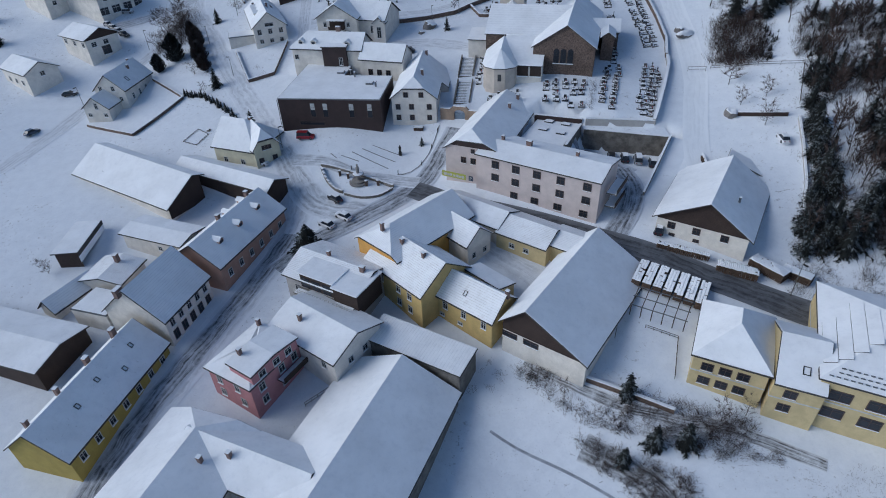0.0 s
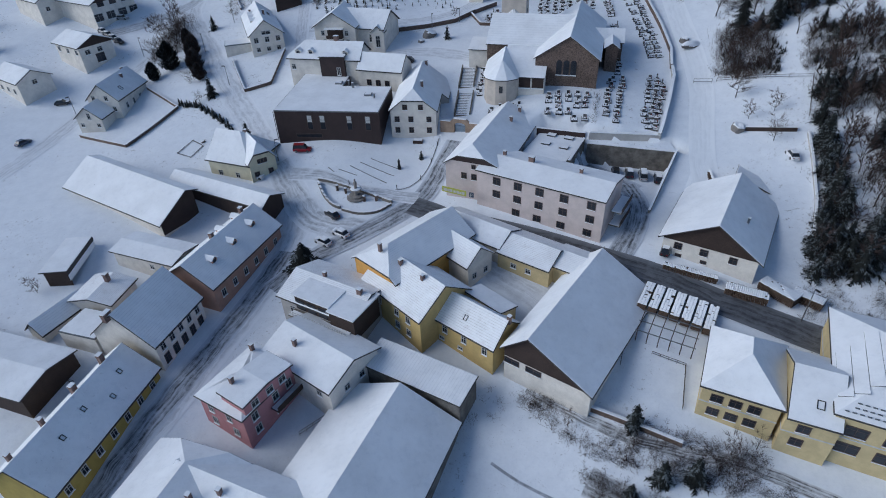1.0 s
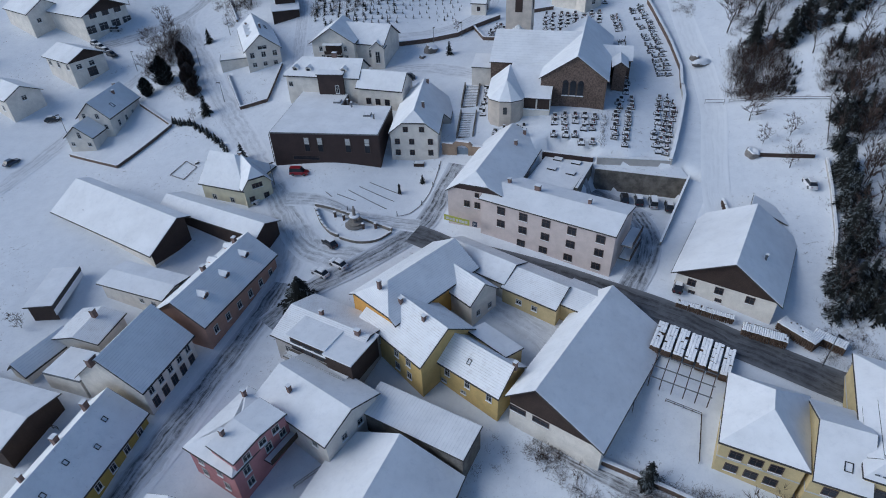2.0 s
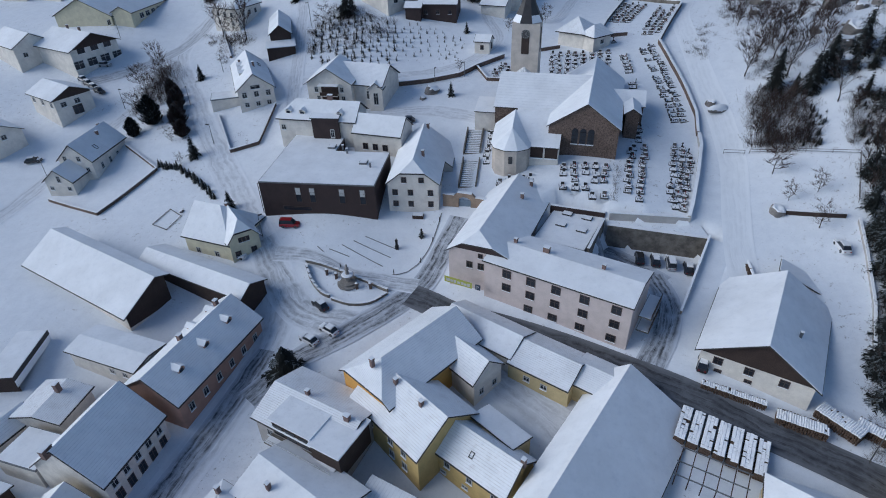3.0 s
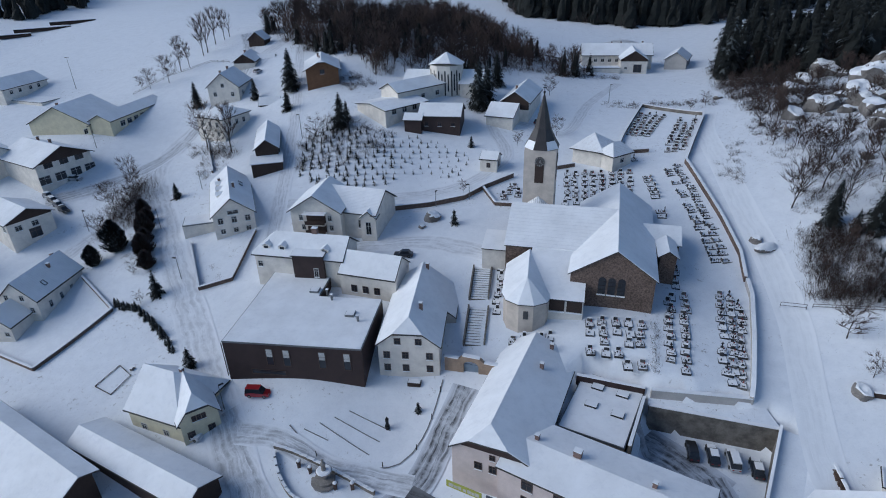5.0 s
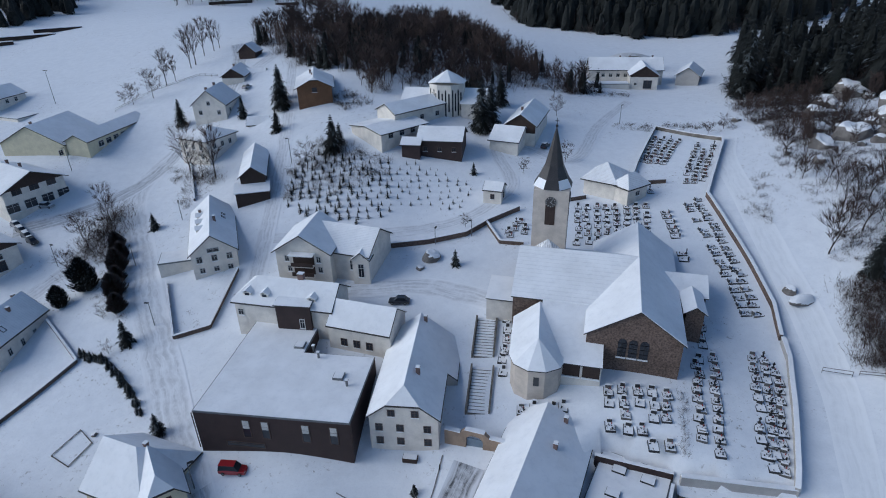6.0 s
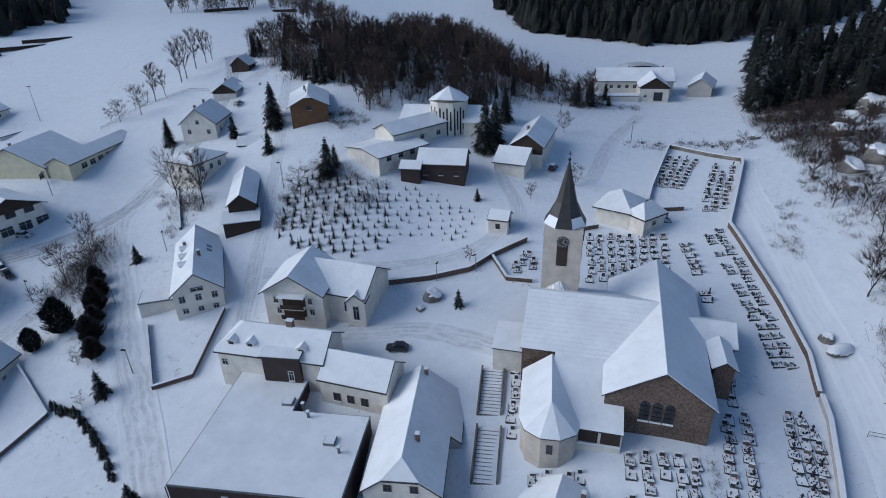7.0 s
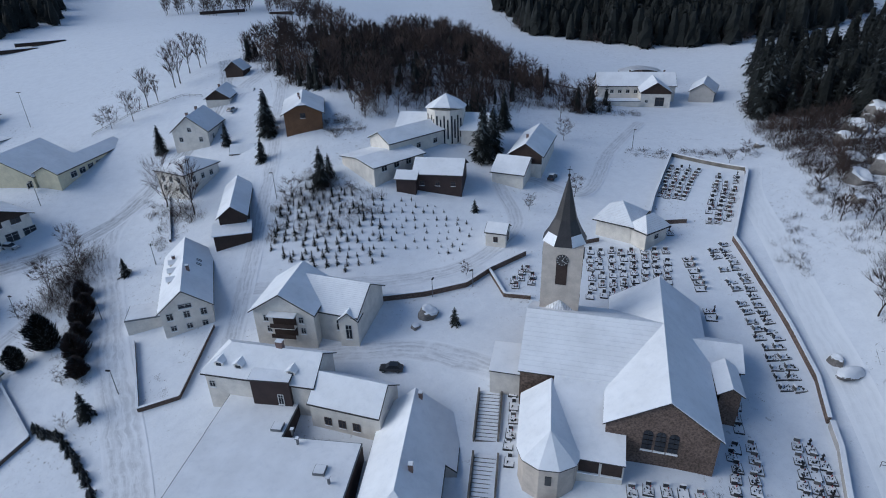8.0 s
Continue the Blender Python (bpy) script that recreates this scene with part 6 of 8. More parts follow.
scatter_mesh("slope_brushwood", LOW_SHRUB, sow(SLOPE_A, 250, 1.2, 4.0, 28, gap=0.12) + sow(SLOPE_B, 270, 1.2, 4.0, 60, gap=0.12) + sow(SLOPE_C, 230, 1.2, 3.8, 61, gap=0.08) + sow(SLOPE_D, 230, 1.4, 4.2, 62)
             + sow([(91, 182.7), (99.7, 201.7), (117.2, 166.4), (107, 149.1), (104.6, 164.5)], 150, 1.0, 3.0, 80) + sow([(72.8, 164.2), (76.6, 160.2), (80.6, 171.7), (77.3, 174.4)], 26, 0.9, 2.2, 81) + sow([(80.5, 146), (86, 142), (90, 150), (84, 154)], 30, 0.8, 2.2, 82) + sow(SLOPE_E, 120, 2, 4.5, 63)
             + sow([(63, 63), (79.7, 61), (74, 51), (60, 57)], 90, 0.6, 2.2, 64) + sow([(68, 71), (73.5, 78.5), (77, 86), (80, 84), (74, 74)], 40, 0.6, 1.6, 65), TD, "tangled bare brushwood on the steep slope", "bushes")
scatter_mesh("slope_bare_trees", LOW_BARE, sow(SLOPE_A, 40, 5, 9, 66) + sow(SLOPE_B, 34, 5, 8, 67) + sow(SLOPE_C, 14, 4, 9, 68) + sow(SLOPE_D, 14, 3, 6, 69), [BARK, TWIG], "slender bare trees between the spruces of the slope")
ROCK_HILL = [(84, 140), (100, 132), (116, 130), (150, 150), (180, 235), (140, 240), (105, 222), (96, 205), (86, 165)]
scatter_mesh("rock_hill_brushwood", LOW_SHRUB, sow(ROCK_HILL, 900, 0.7, 2.6, 29, gap=0.045), TD, "bare bushes between the boulders", "bushes")
scatter_mesh("rock_hill_trees", LOW_BARE, sow(ROCK_HILL, 120, 4, 8, 30, gap=0.03), [BARK, TWIG], "slender bare trees on the rocky slope")
scatter_mesh("rock_hill_spruces", SLOPE_SPRUCE, sow([(91, 137), (100, 133), (112, 140), (104, 150)], 12, 5, 10, 31), ND, "group of dark spruces on the rocky slope")
scatter_mesh("roadside_thicket", LOW_SHRUB, [(x + dx, y + dy, gz(x + dx, y + dy) - 0.2, z * q, x * 3 + dx, i + int(dx)) for i, (x, y, z) in enumerate(((-83.4, 178, 4.5), (-82.8, 187.3, 5.5), (-80.9, 197.3, 6.5), (-79.5, 193, 6), (-78, 186, 5.5), (-82, 191, 5.5), (-79.4, 199, 6), (-81.5, 184, 5), (-76.5, 182, 4.5), (-84, 182, 4), (-77, 190, 6), (-60.5, 210, 4), (-58, 212, 4.5), (-55.5, 208, 4), (-63, 214, 4))) for dx, dy, q in ((0, 0, 1), (1.1, 0.6, 0.8), (-0.9, 1.0, 0.75), (0.2, -1.3, 0.7))],
             TD, "dense brown leafless thicket along the village road", "bushes")
scatter_mesh("hill_lane_bushes", LOW_SHRUB, sow([(84, 144), (90, 142), (102, 160), (106, 172), (96, 170), (88, 158)], 60, 1.0, 3.0, 74) + sow([(80, 172), (84, 172), (86, 180), (81, 180)], 14, 1.0, 2.4, 75), TD, "bare bushes beside the hill lane", "bushes")
scatter_mesh("hillside_stalks", THIN_SHRUB, sow([(66, 108), (74, 124), (76, 140), (80, 168), (90, 205), (104, 222), (110, 190), (98, 150), (86, 118), (80, 104)], 420, 0.2, 1.0, 71, gap=0.07) + sow([(-33, 176), (-34, 232), (-28, 232), (-24, 212), (-10, 200), (16, 200), (20, 188), (2, 178)], 260, 0.15, 0.7, 72, gap=0.1)
             + sow([(2, 48), (30, 20), (20, 6), (-2, 34)], 420, 0.15, 0.7, 73, gap=0.13) + sow([(63, 98), (66, 112), (74, 118), (84, 108), (80, 98), (72, 92)], 170, 0.15, 0.5, 85, gap=0.2)
             + sow([(-86, 84), (-76, 96), (-92, 112), (-108, 98)], 300, 0.12, 0.4, 86, gap=0.15) + sow([(-74, 150), (-62, 140), (-50, 118), (-58, 112), (-78, 138)], 160, 0.12, 0.45, 87, gap=0.15), TD, "dry stalks and low twigs poking through the snow", "stalks")
STREAM_BANK = [(10, 51), (16, 50), (26, 44), (38, 38), (48, 34), (46, 29), (34, 32), (24, 37), (16, 43)]
scatter_mesh("stream_brushwood", LOW_SHRUB, sow(STREAM_BANK, 260, 0.6, 2.6, 32, gap=0.12), TD, "tangled bare bushes along the stream", "bushes")
scatter_mesh("ditch_brushwood", LOW_SHRUB, sow([(18, 37), (26, 33), (33, 28), (36, 16), (26, 16), (24, 27)], 200, 0.8, 2.6, 70), TD, "dark bushes round the ditch", "bushes")
scatter_mesh("bank_brushwood", THIN_SHRUB, sow([(44, 33), (62, 26), (72, 14), (56, 16)], 420, 0.25, 0.9, 33, gap=0.12) + sow([(8, 50), (20, 44), (44, 33), (38, 24), (20, 34), (6, 44)], 320, 0.15, 0.6, 76), TD, "low brambles on the school bank", "bushes")
PLANTATION = [(-33, 186), (-12, 178), (-4, 186), (12, 184), (16, 194), (4, 203), (-10, 203), (-25, 214), (-33, 203)]
scatter_mesh("hillside_bushes", LOW_SHRUB, sow([(-33, 192), (-20, 190), (-8, 196), (-6, 204), (-26, 218), (-34, 210)], 260, 0.8, 2.8, 34), TD, "dark bushes on the planted slope", "bushes")
scatter_mesh("hedgerow", SLOPE_SPRUCE, [(x + dx, y + dy, gz(x + dx, y + dy) - 0.1, 1.7 + 0.6 * math.sin(7 * x + 3 * dx), x + dx, int(x) % 3) for x, y in ((-68.9, 150.4), (-67.6, 149.3), (-66.2, 148.9), (-64.9, 148.5), (-63.4, 148.0), (-61.6, 146.2), (-60.0, 144.4), (-58.5, 143), (-57.2, 141.4), (-55.8, 139.8), (-54.5, 138.4), (-53, 136.2), (-51.5, 134.1)) for dx, dy in ((0, 0), (0.5, 0.6), (-0.3, 0.8), (0.8, -0.2))],
             ND, "row of small dark clipped conifers along the garden", "hedge")
scatter_mesh("churchyard_hedge", LOW_SHRUB, [(38.4 + 0.34 * k + 0.2 * math.sin(k * 5), 111.4 + 0.95 * k, gz(38.4 + 0.34 * k, 111.4 + 0.95 * k) - 0.1, 1.25, k * 2.1, k) for k in range(12) for _ in (0, 1, 2)], [TWIG, TWIG],
             "brown leafless clipped hedge between the graves", "hedge")
scatter_mesh("garden_bushes", LOW_SHRUB, sow([(-72, 222), (-60, 212), (-54, 205), (-60, 196), (-70, 214)], 60, 0.8, 2.6, 36) + sow([(-50, 160), (-44, 156), (-45, 154), (-50, 154)], 14, 0.5, 1.1, 37)
             + sow([(-26, 240), (-20, 232), (-12, 236), (-20, 246)], 60, 1, 3, 38) + sow([(56, 268), (84, 270), (84, 276), (58, 279)], 70, 1, 2.6, 39)
             + sow([(62, 228), (96, 216), (102, 224), (66, 234)], 90, 0.8, 2.4, 40) + sow([(2, 55), (10, 53), (8, 47), (-2, 46)], 30, 0.5, 1.4, 41) + sow([(-86, 192), (-78, 201), (-66, 168), (-60, 155), (-70, 160), (-78, 176)], 90, 0.5, 1.8, 42), TD, "scattered bare garden bushes", "bushes")

# young trees in planted rows, each one a small thing
YOUNG = conifer(1.6, 0.5, 6, 6, 55, "small young conifer planted in a row on the slope", 0.22)
YOUNG.name = "young_tree"
rnd = random.Random(5)
for i in range(19):
    for j in range(15):
        x, y = -32 + i * 2.55 + rnd.uniform(-0.4, 0.4) + (j % 2) * 0.6, 180 + j * 2.3 + rnd.uniform(-0.4, 0.4)
        if inside(PLANTATION, x, y) and rnd.random() < 0.9:
            s = rnd.uniform(0.5, 1.1) * (1.7 if x < -6 else 0.95)
            t = copy_thing(YOUNG, pose(x, y, gz(x, y) - 0.05, 0, 0, rnd.uniform(0, 360)) @ Matrix.Scale(1, 4))
            t.scale = (s, s, s)
            t["group"] = "young trees on the slope"

SPRUCES = [conifer(12, 3.0, 22, 12, 61, "tall dark spruce with frosted boughs"), conifer(8, 2.4, 18, 12, 62, "broad dark spruce with frosted boughs"), conifer(5, 1.6, 14, 10, 63, "small dark fir with frosted boughs")]
for x, y, k, s in ((21.0, 222.5, 0, 1.3), (24.5, 228, 0, 1.1), (30, 245, 0, 1.0), (-1.7, 114.2, 2, 0.5), (8.4, 160.9, 2, 0.8), (-40.9, 239.4, 0, 1.15), (-42, 245, 0, 0.9), (-53.8, 240.4, 0, 0.6), (-40.5, 226.8, 1, 0.85), (-75.5, 245.1, 0, 0.75),
                   (-22, 210.5, 1, 1.3), (-20.5, 214.5, 2, 1.2), (-59.9, 151.9, 2, 1.25), (-66.5, 190, 1, 0.6), (-45.8, 129, 2, 1.0), (118, 254, 0, 1.8), (126, 262, 0, 1.7), (27.5, 41.8, 2, 1.15), (24, 31.8, 2, 0.9), (29, 33.5, 2, 1.1), (33.5, 33, 2, 1.2),
                   (66, 272, 2, 1.0), (61, 279, 2, 1.2), (73, 275, 2, 0.9), (-79, 113, 2, 0.7), (16.2, 198.5, 2, 0.7), (-14, 170.5, 2, 0.5), (-150, 205, 1, 1.2), (-140, 190, 1, 1.0), (83.9, 139.4, 0, 0.85), (89, 134, 0, 0.8), (95, 138.5, 0, 0.8), (86.8, 136, 1, 0.6)):
    t = copy_thing(SPRUCES[k], pose(x, y, gz(x, y) - 0.1, 0, 0, rnd.uniform(0, 360)))
    t.scale = (s, s, s)
t = copy_thing(SPRUCES[1], pose(-27.1, 83.8, gz(-27.1, 83.8) - 0.1))
t.scale = (1.5, 1.5, 0.85)
# dark evergreens of the roadside garden
def round_evergreen(h, r, n, seed, label, taper, leaf):
    """A dense evergreen: many short ragged sprays over an uneven, egg-shaped crown."""
    e = thing("evergreen", 0, 0, -80, 0, label, "tree")
    o = new("trunk", mesh_from("trunk", *trunk_data(h * 0.8, 0.12), [BARK]))
    o.parent = e
    rn = random.Random(seed)
    V, Fc, S = [], [], []
    for k in range(n):
        z = (k + 0.5) / n
        a = k * 2.39996
        lump = 1 + 0.55 * noise.noise(Vector((math.cos(a) * 1.3, math.sin(a) * 1.3, z * 4 + seed)))
        rr = r * math.sin(math.pi * min(1, 0.14 + 0.86 * z ** taper)) ** 0.8 * lump * rn.uniform(0.55, 1.05)
        c = Vector((rr * math.cos(a), rr * math.sin(a), h * (0.02 + 0.96 * z)))
        out = Vector((math.cos(a), math.sin(a), 0.7)).normalized()
        sd_ = Vector((-math.sin(a), math.cos(a), rn.uniform(-0.6, 0.6))).normalized()
        ln, wd = rn.uniform(0.3, 0.7), rn.uniform(0.06, 0.14)
        i0 = len(V)
        V += [tuple(c - out * ln), tuple(c - sd_ * wd), tuple(c + out * ln * 0.6 + Vector((0, 0, rn.uniform(-0.1, 0.4)))), tuple(c + sd_ * wd)]
        Fc += [(i0, i0 + 1, i0 + 2), (i0, i0 + 2, i0 + 3)]
        f = 1 if rn.random() < 0.14 else 0
        S += [f, f]
    o = new("crown", mesh_from("crown", V, Fc, [leaf, NEEDLE_SNOW], S))
    o.parent = e
    return e


CEDAR = round_evergreen(6.0, 2.1, 2200, 64, "dense dark rounded evergreen beside the street", 1.0, NEEDLE)
YEW = round_evergreen(4.6, 1.5, 1700, 65, "dark brownish columnar evergreen in a roadside row", 0.8, plain_mat("brown_evergreen_leaves", (0.085, 0.06, 0.052), 0.9, vary=0.5))
for x, y, k, s in ((-76.1, 171.4, 0, 1.3), (-81.0, 166.5, 0, 1.0), (-73.6, 185.0, 1, 1.25), (-71.6, 179.6, 1, 1.3), (-69.9, 175.0, 1, 1.45), (-68.4, 170.6, 1, 1.4), (-67.0, 166.4, 1, 1.45), (-65.6, 162.0, 1, 1.3)):
    s *= rnd.uniform(0.85, 1.05)
    x, y = x + rnd.uniform(-0.6, 0.6), y + rnd.uniform(-0.8, 0.8)
    t = copy_thing((CEDAR, YEW)[k], pose(x, y, gz(x, y) - 0.1, 0, 0, rnd.uniform(0, 360)))
    t.scale = (s, s, s * rnd.uniform(0.75, 1.05))
BARES = [bare_tree(11, 71, "tall leafless tree with fine dark twigs", 5, 0.55, 0.7), bare_tree(8, 72, "spreading leafless tree with fine twigs", 5, 0.75, 0.5), bare_tree(5, 73, "small leafless fruit tree on the snow", 4, 0.85, 0.45), bare_tree(12, 74, "slim leafless roadside tree", 5, 0.35, 0.95)]
for x, y, k, s in ((-83.4, 178, 1, 0.8), (-82.8, 187.3, 0, 0.8), (-80.9, 197.3, 0, 0.9), (-85.6, 190.9, 1, 0.9), (-79, 193, 1, 0.9), (-78, 186, 0, 0.7), (-64.5, 215.4, 0, 1.35), (-55.6, 209.8, 3, 1.2), (-60, 212, 1, 1.0), (-28.6, 203.8, 1, 1.0), (-91.4, 279.9, 3, 1.05), (-89.2, 283.7, 3, 0.75), (-86.6, 295.2, 3, 1.15),
                   (-85.6, 298.5, 3, 1.25), (-85, 309, 3, 1.2), (-82.4, 314.4, 3, 1.0), (-81, 318, 3, 0.9), (-93.1, 269.7, 1, 1.2), (-99, 266, 1, 0.9), (-103, 268, 2, 1.0), (72.5, 114, 2, 1.5), (74, 98, 2, 1.2), (77.5, 106, 2, 1.0), (72, 106, 2, 0.9), (76, 122, 0, 0.7), (89, 151, 0, 1.0), (92, 158, 0, 0.9),
                   (96, 160, 0, 0.9), (42, 203, 1, 0.7), (29.5, 198, 2, 0.9), (12, 176, 2, 0.7), (94, 219, 2, 1.0), (88, 216, 2, 0.8), (40, 36, 2, 0.9), (44, 36.5, 2, 0.8), (18, 44, 2, 0.7), (-68, 160, 2, 0.8), (-63, 150, 2, 0.7), (48, 240, 1, 0.8),
                   (52, 262, 1, 0.9), (-80.5, 82.5, 2, 0.8), (-40, 380, 0, 1.0), (-32, 378, 0, 1.0), (80.8, 147.7, 0, 1.0), (88.3, 142.6, 0, 1.1), (91.2, 160.6, 0, 0.8), (92, 128, 0, 0.9)):
    t = copy_thing(BARES[k], pose(x, y, gz(x, y) - 0.1, 0, 0, rnd.uniform(0, 360)))
    t.scale = (s, s, s)
for src_ in [YOUNG, CEDAR, YEW] + SPRUCES + BARES:
    for o in (*src_.children_recursive, src_):
        bpy.data.objects.remove(o)


# ---- boulders ----
def boulder_mesh(seed):
    """A weathered block: a rounded lump cut by flat joints, with snow lying on top."""
    rnd = random.Random(seed)
    bm = bmesh.new()
    bmesh.ops.create_icosphere(bm, subdivisions=3, radius=1.0)
    off = Vector((rnd.uniform(0, 50), rnd.uniform(0, 50), 0))
    cuts = [(Vector((math.cos(a), math.sin(a), rnd.uniform(-0.2, 0.3))).normalized(), rnd.uniform(0.62, 0.85)) for a in [rnd.uniform(0, 0.8) + k * 1.25 for k in range(5)]]
    for v in bm.verts:
        v.co.z *= 0.95
        for nn, dd in cuts:
            over = v.co.dot(nn) - dd
            if over > 0:
                v.co -= nn * over * 0.9
        v.co *= 1 + noise.noise(v.co * 1.6 + off) * 0.2 + noise.noise(v.co * 4.5 + off) * 0.06
        v.co.z = min(v.co.z, 0.66 + 0.25 * noise.noise(v.co * 1.2 + off))
    bm.normal_update()
    for f in bm.faces:
        f.material_index = 1 if f.normal.z > 0.6 else 0
        if f.material_index:
            for v in f.verts:
                v.co.z += 0.012
    me = bpy.data.meshes.new("boulder")
    bm.to_mesh(me)
    bm.free()
    me.materials.append(ROCK)
    me.materials.append(SNOW)
    return me


ROCK = plain_mat("grey_granite_rock", (0.26, 0.24, 0.225), 0.9, vary=0.35, scale=0.8, stain=0.45, bump=0.5)
BOULD = [boulder_mesh(s) for s in (1, 2, 3, 4, 5, 6)]
rb = random.Random(9)
spots = [(70.6, 141.9, 1.4), (69, 104, 1.6), (3.4, 164.4, 2.3), (0.8, 161.5, 1.1), (-58, 131, 0.7), (100, 140, 2)]
# the tor: large blocks that lie close together and on one another
spots += [(112.4, 190.3, 5.0), (134.7, 204.8, 6.5), (142.5, 208, 5.5), (153, 222, 6), (121.2, 187.1, 4.5), (117.9, 178.8, 4.0), (115.7, 171.4, 3.2), (127.7, 182.8, 5.0), (126.1, 196.7, 4.0), (119, 174, 3.6), (135.2, 194.7, 5), (125, 186.6, 3.6), (145, 200, 6), (138, 186, 5), (150, 212, 6.5),
          (160, 224, 6), (131, 176, 4.4), (102.6, 146.7, 3.4), (108, 152, 2.6), (103.8, 189, 3.0), (114.3, 183.4, 2.4), (139, 230, 5), (126, 222, 4), (118, 214, 3.4), (101, 225, 1.6), (110, 200, 2.4)]
spots += [(p[0], p[1], rb.uniform(0.8, 3.0)) for p in sow([(100, 150), (112, 150), (150, 168), (175, 232), (140, 238), (112, 205)], 60, 1, 1, 44)] + [(p[0], p[1], rb.uniform(0.5, 1.8)) for p in sow(ROCK_HILL, 40, 1, 1, 45)]
for x, y, s in spots:
    o = new("boulder", rb.choice(BOULD))
    o.matrix_basis = pose(x, y, gz(x, y) + 0.1 * s, rb.uniform(-15, 15), rb.uniform(-15, 15), rb.uniform(0, 360))
    s *= 0.9
    o.scale = (s * rb.uniform(0.9, 1.4), s, s * rb.uniform(0.8, 1.15))
    tagged(o, "grey granite boulder capped with snow", "rock", "boulders on the hill")

# a long snow-covered mound beside the hill lane, its steep faces in rock colour
# The mound stands in for an unidentified snowed-over object.
bm = bmesh.new()
bmesh.ops.create_icosphere(bm, subdivisions=4, radius=1.0)
for v in bm.verts:
    v.co *= 1 + 0.16 * noise.noise(v.co * 1.4) + 0.05 * noise.noise(v.co * 5)
    v.co = Vector((v.co.x * 2.7, v.co.y * 1.25, max(v.co.z, -0.5) * 1.15))
bm.normal_update()
for f in bm.faces:
    f.material_index = 0 if f.normal.z > 0.12 else 1
    f.smooth = True
heap = part("snowy_boulder", bm, SNOW)
heap.data.materials.append(ROCK)
heap.matrix_basis = pose(71.3, 138.9, gz(71.3, 138.9) + 0.45, 0, 0, 12)
tagged(heap, "long low snow-covered mound beside the hill lane", "rock")

# ---- stream and trodden tracks ----
WATER = road_mat("dark_stream_bed", (0.82, 0.84, 0.87), (0.03, 0.024, 0.02), 1.0)
ribbon("stream", [(13, 51.5), (18.8, 46.4), (26.2, 40.6), (33.9, 37.0), (41.5, 34.4), (52, 28)], 2.4, WATER, "dark stream bed between snowy banks", 0.06)
ribbon("ditch", [(19, 35.5), (24, 31.5), (28, 27), (30, 22)], 5.0, WATER, "dark ditch with brown water in the snow", 0.06)
ribbon("field_track", [(5.5, 40.5), (9.3, 37.1), (15.7, 32.4), (21.1, 27.8), (27, 22)], 0.5, ROAD_WET, "narrow dark path across the snowy meadow", 0.05)
ribbon("yard_ground", [(34.5, 104.5), (39, 98.5), (42.5, 93)], 7.5, ROAD_WET, "wet trodden snow in the walled yard", 0.05)
ribbon("courtyard_ground", [(9, 80), (15, 73), (20.5, 66.5)], 8.5, ROAD_SNOW, "trodden snow in the courtyard", 0.06)


def rod(bm, p, q, r, n=6):
    p, q = Vector(p), Vector(q)
    d = (q - p)
    m = Matrix.Translation((p + q) / 2) @ d.to_track_quat("Z", "Y").to_matrix().to_4x4()
    bmesh.ops.create_cone(bm, cap_ends=True, segments=n, radius1=r, radius2=r, depth=d.length, matrix=m)


# ---- cars ----
def paint_mat(name, color):
    m = plain_mat(name, color, 0.3, 0.0, vary=0.05, stain=0.05, bump=0.0)
    m.node_tree.nodes["Principled BSDF"].inputs["Coat Weight"].default_value = 0.6
    return m


PAINT = {"red": paint_mat("red_car_paint", (0.30, 0.012, 0.018)), "black": paint_mat("black_car_paint", (0.02, 0.02, 0.024)), "white": paint_mat("white_car_paint", (0.7, 0.7, 0.72)),
         "grey": paint_mat("grey_car_paint", (0.2, 0.21, 0.23)), "silver": paint_mat("silver_car_paint", (0.4, 0.41, 0.43)), "blue": paint_mat("dark_blue_car_paint", (0.03, 0.05, 0.09))}
TYRE = plain_mat("tyre_rubber", (0.02, 0.02, 0.02), 0.9)


def loft(bm, sections):
    """Skin through cross-sections of equal point count along x."""
    rings = [[bm.verts.new(p) for p in s] for s in sections]
    n = len(rings[0])
    for a, b in zip(rings, rings[1:]):
        for i in range(n):
            bm.faces.new((a[i], a[(i + 1) % n], b[(i + 1) % n], b[i]))
    bm.faces.new(rings[0][::-1])
    bm.faces.new(rings[-1])
    bmesh.ops.recalc_face_normals(bm, faces=bm.faces)


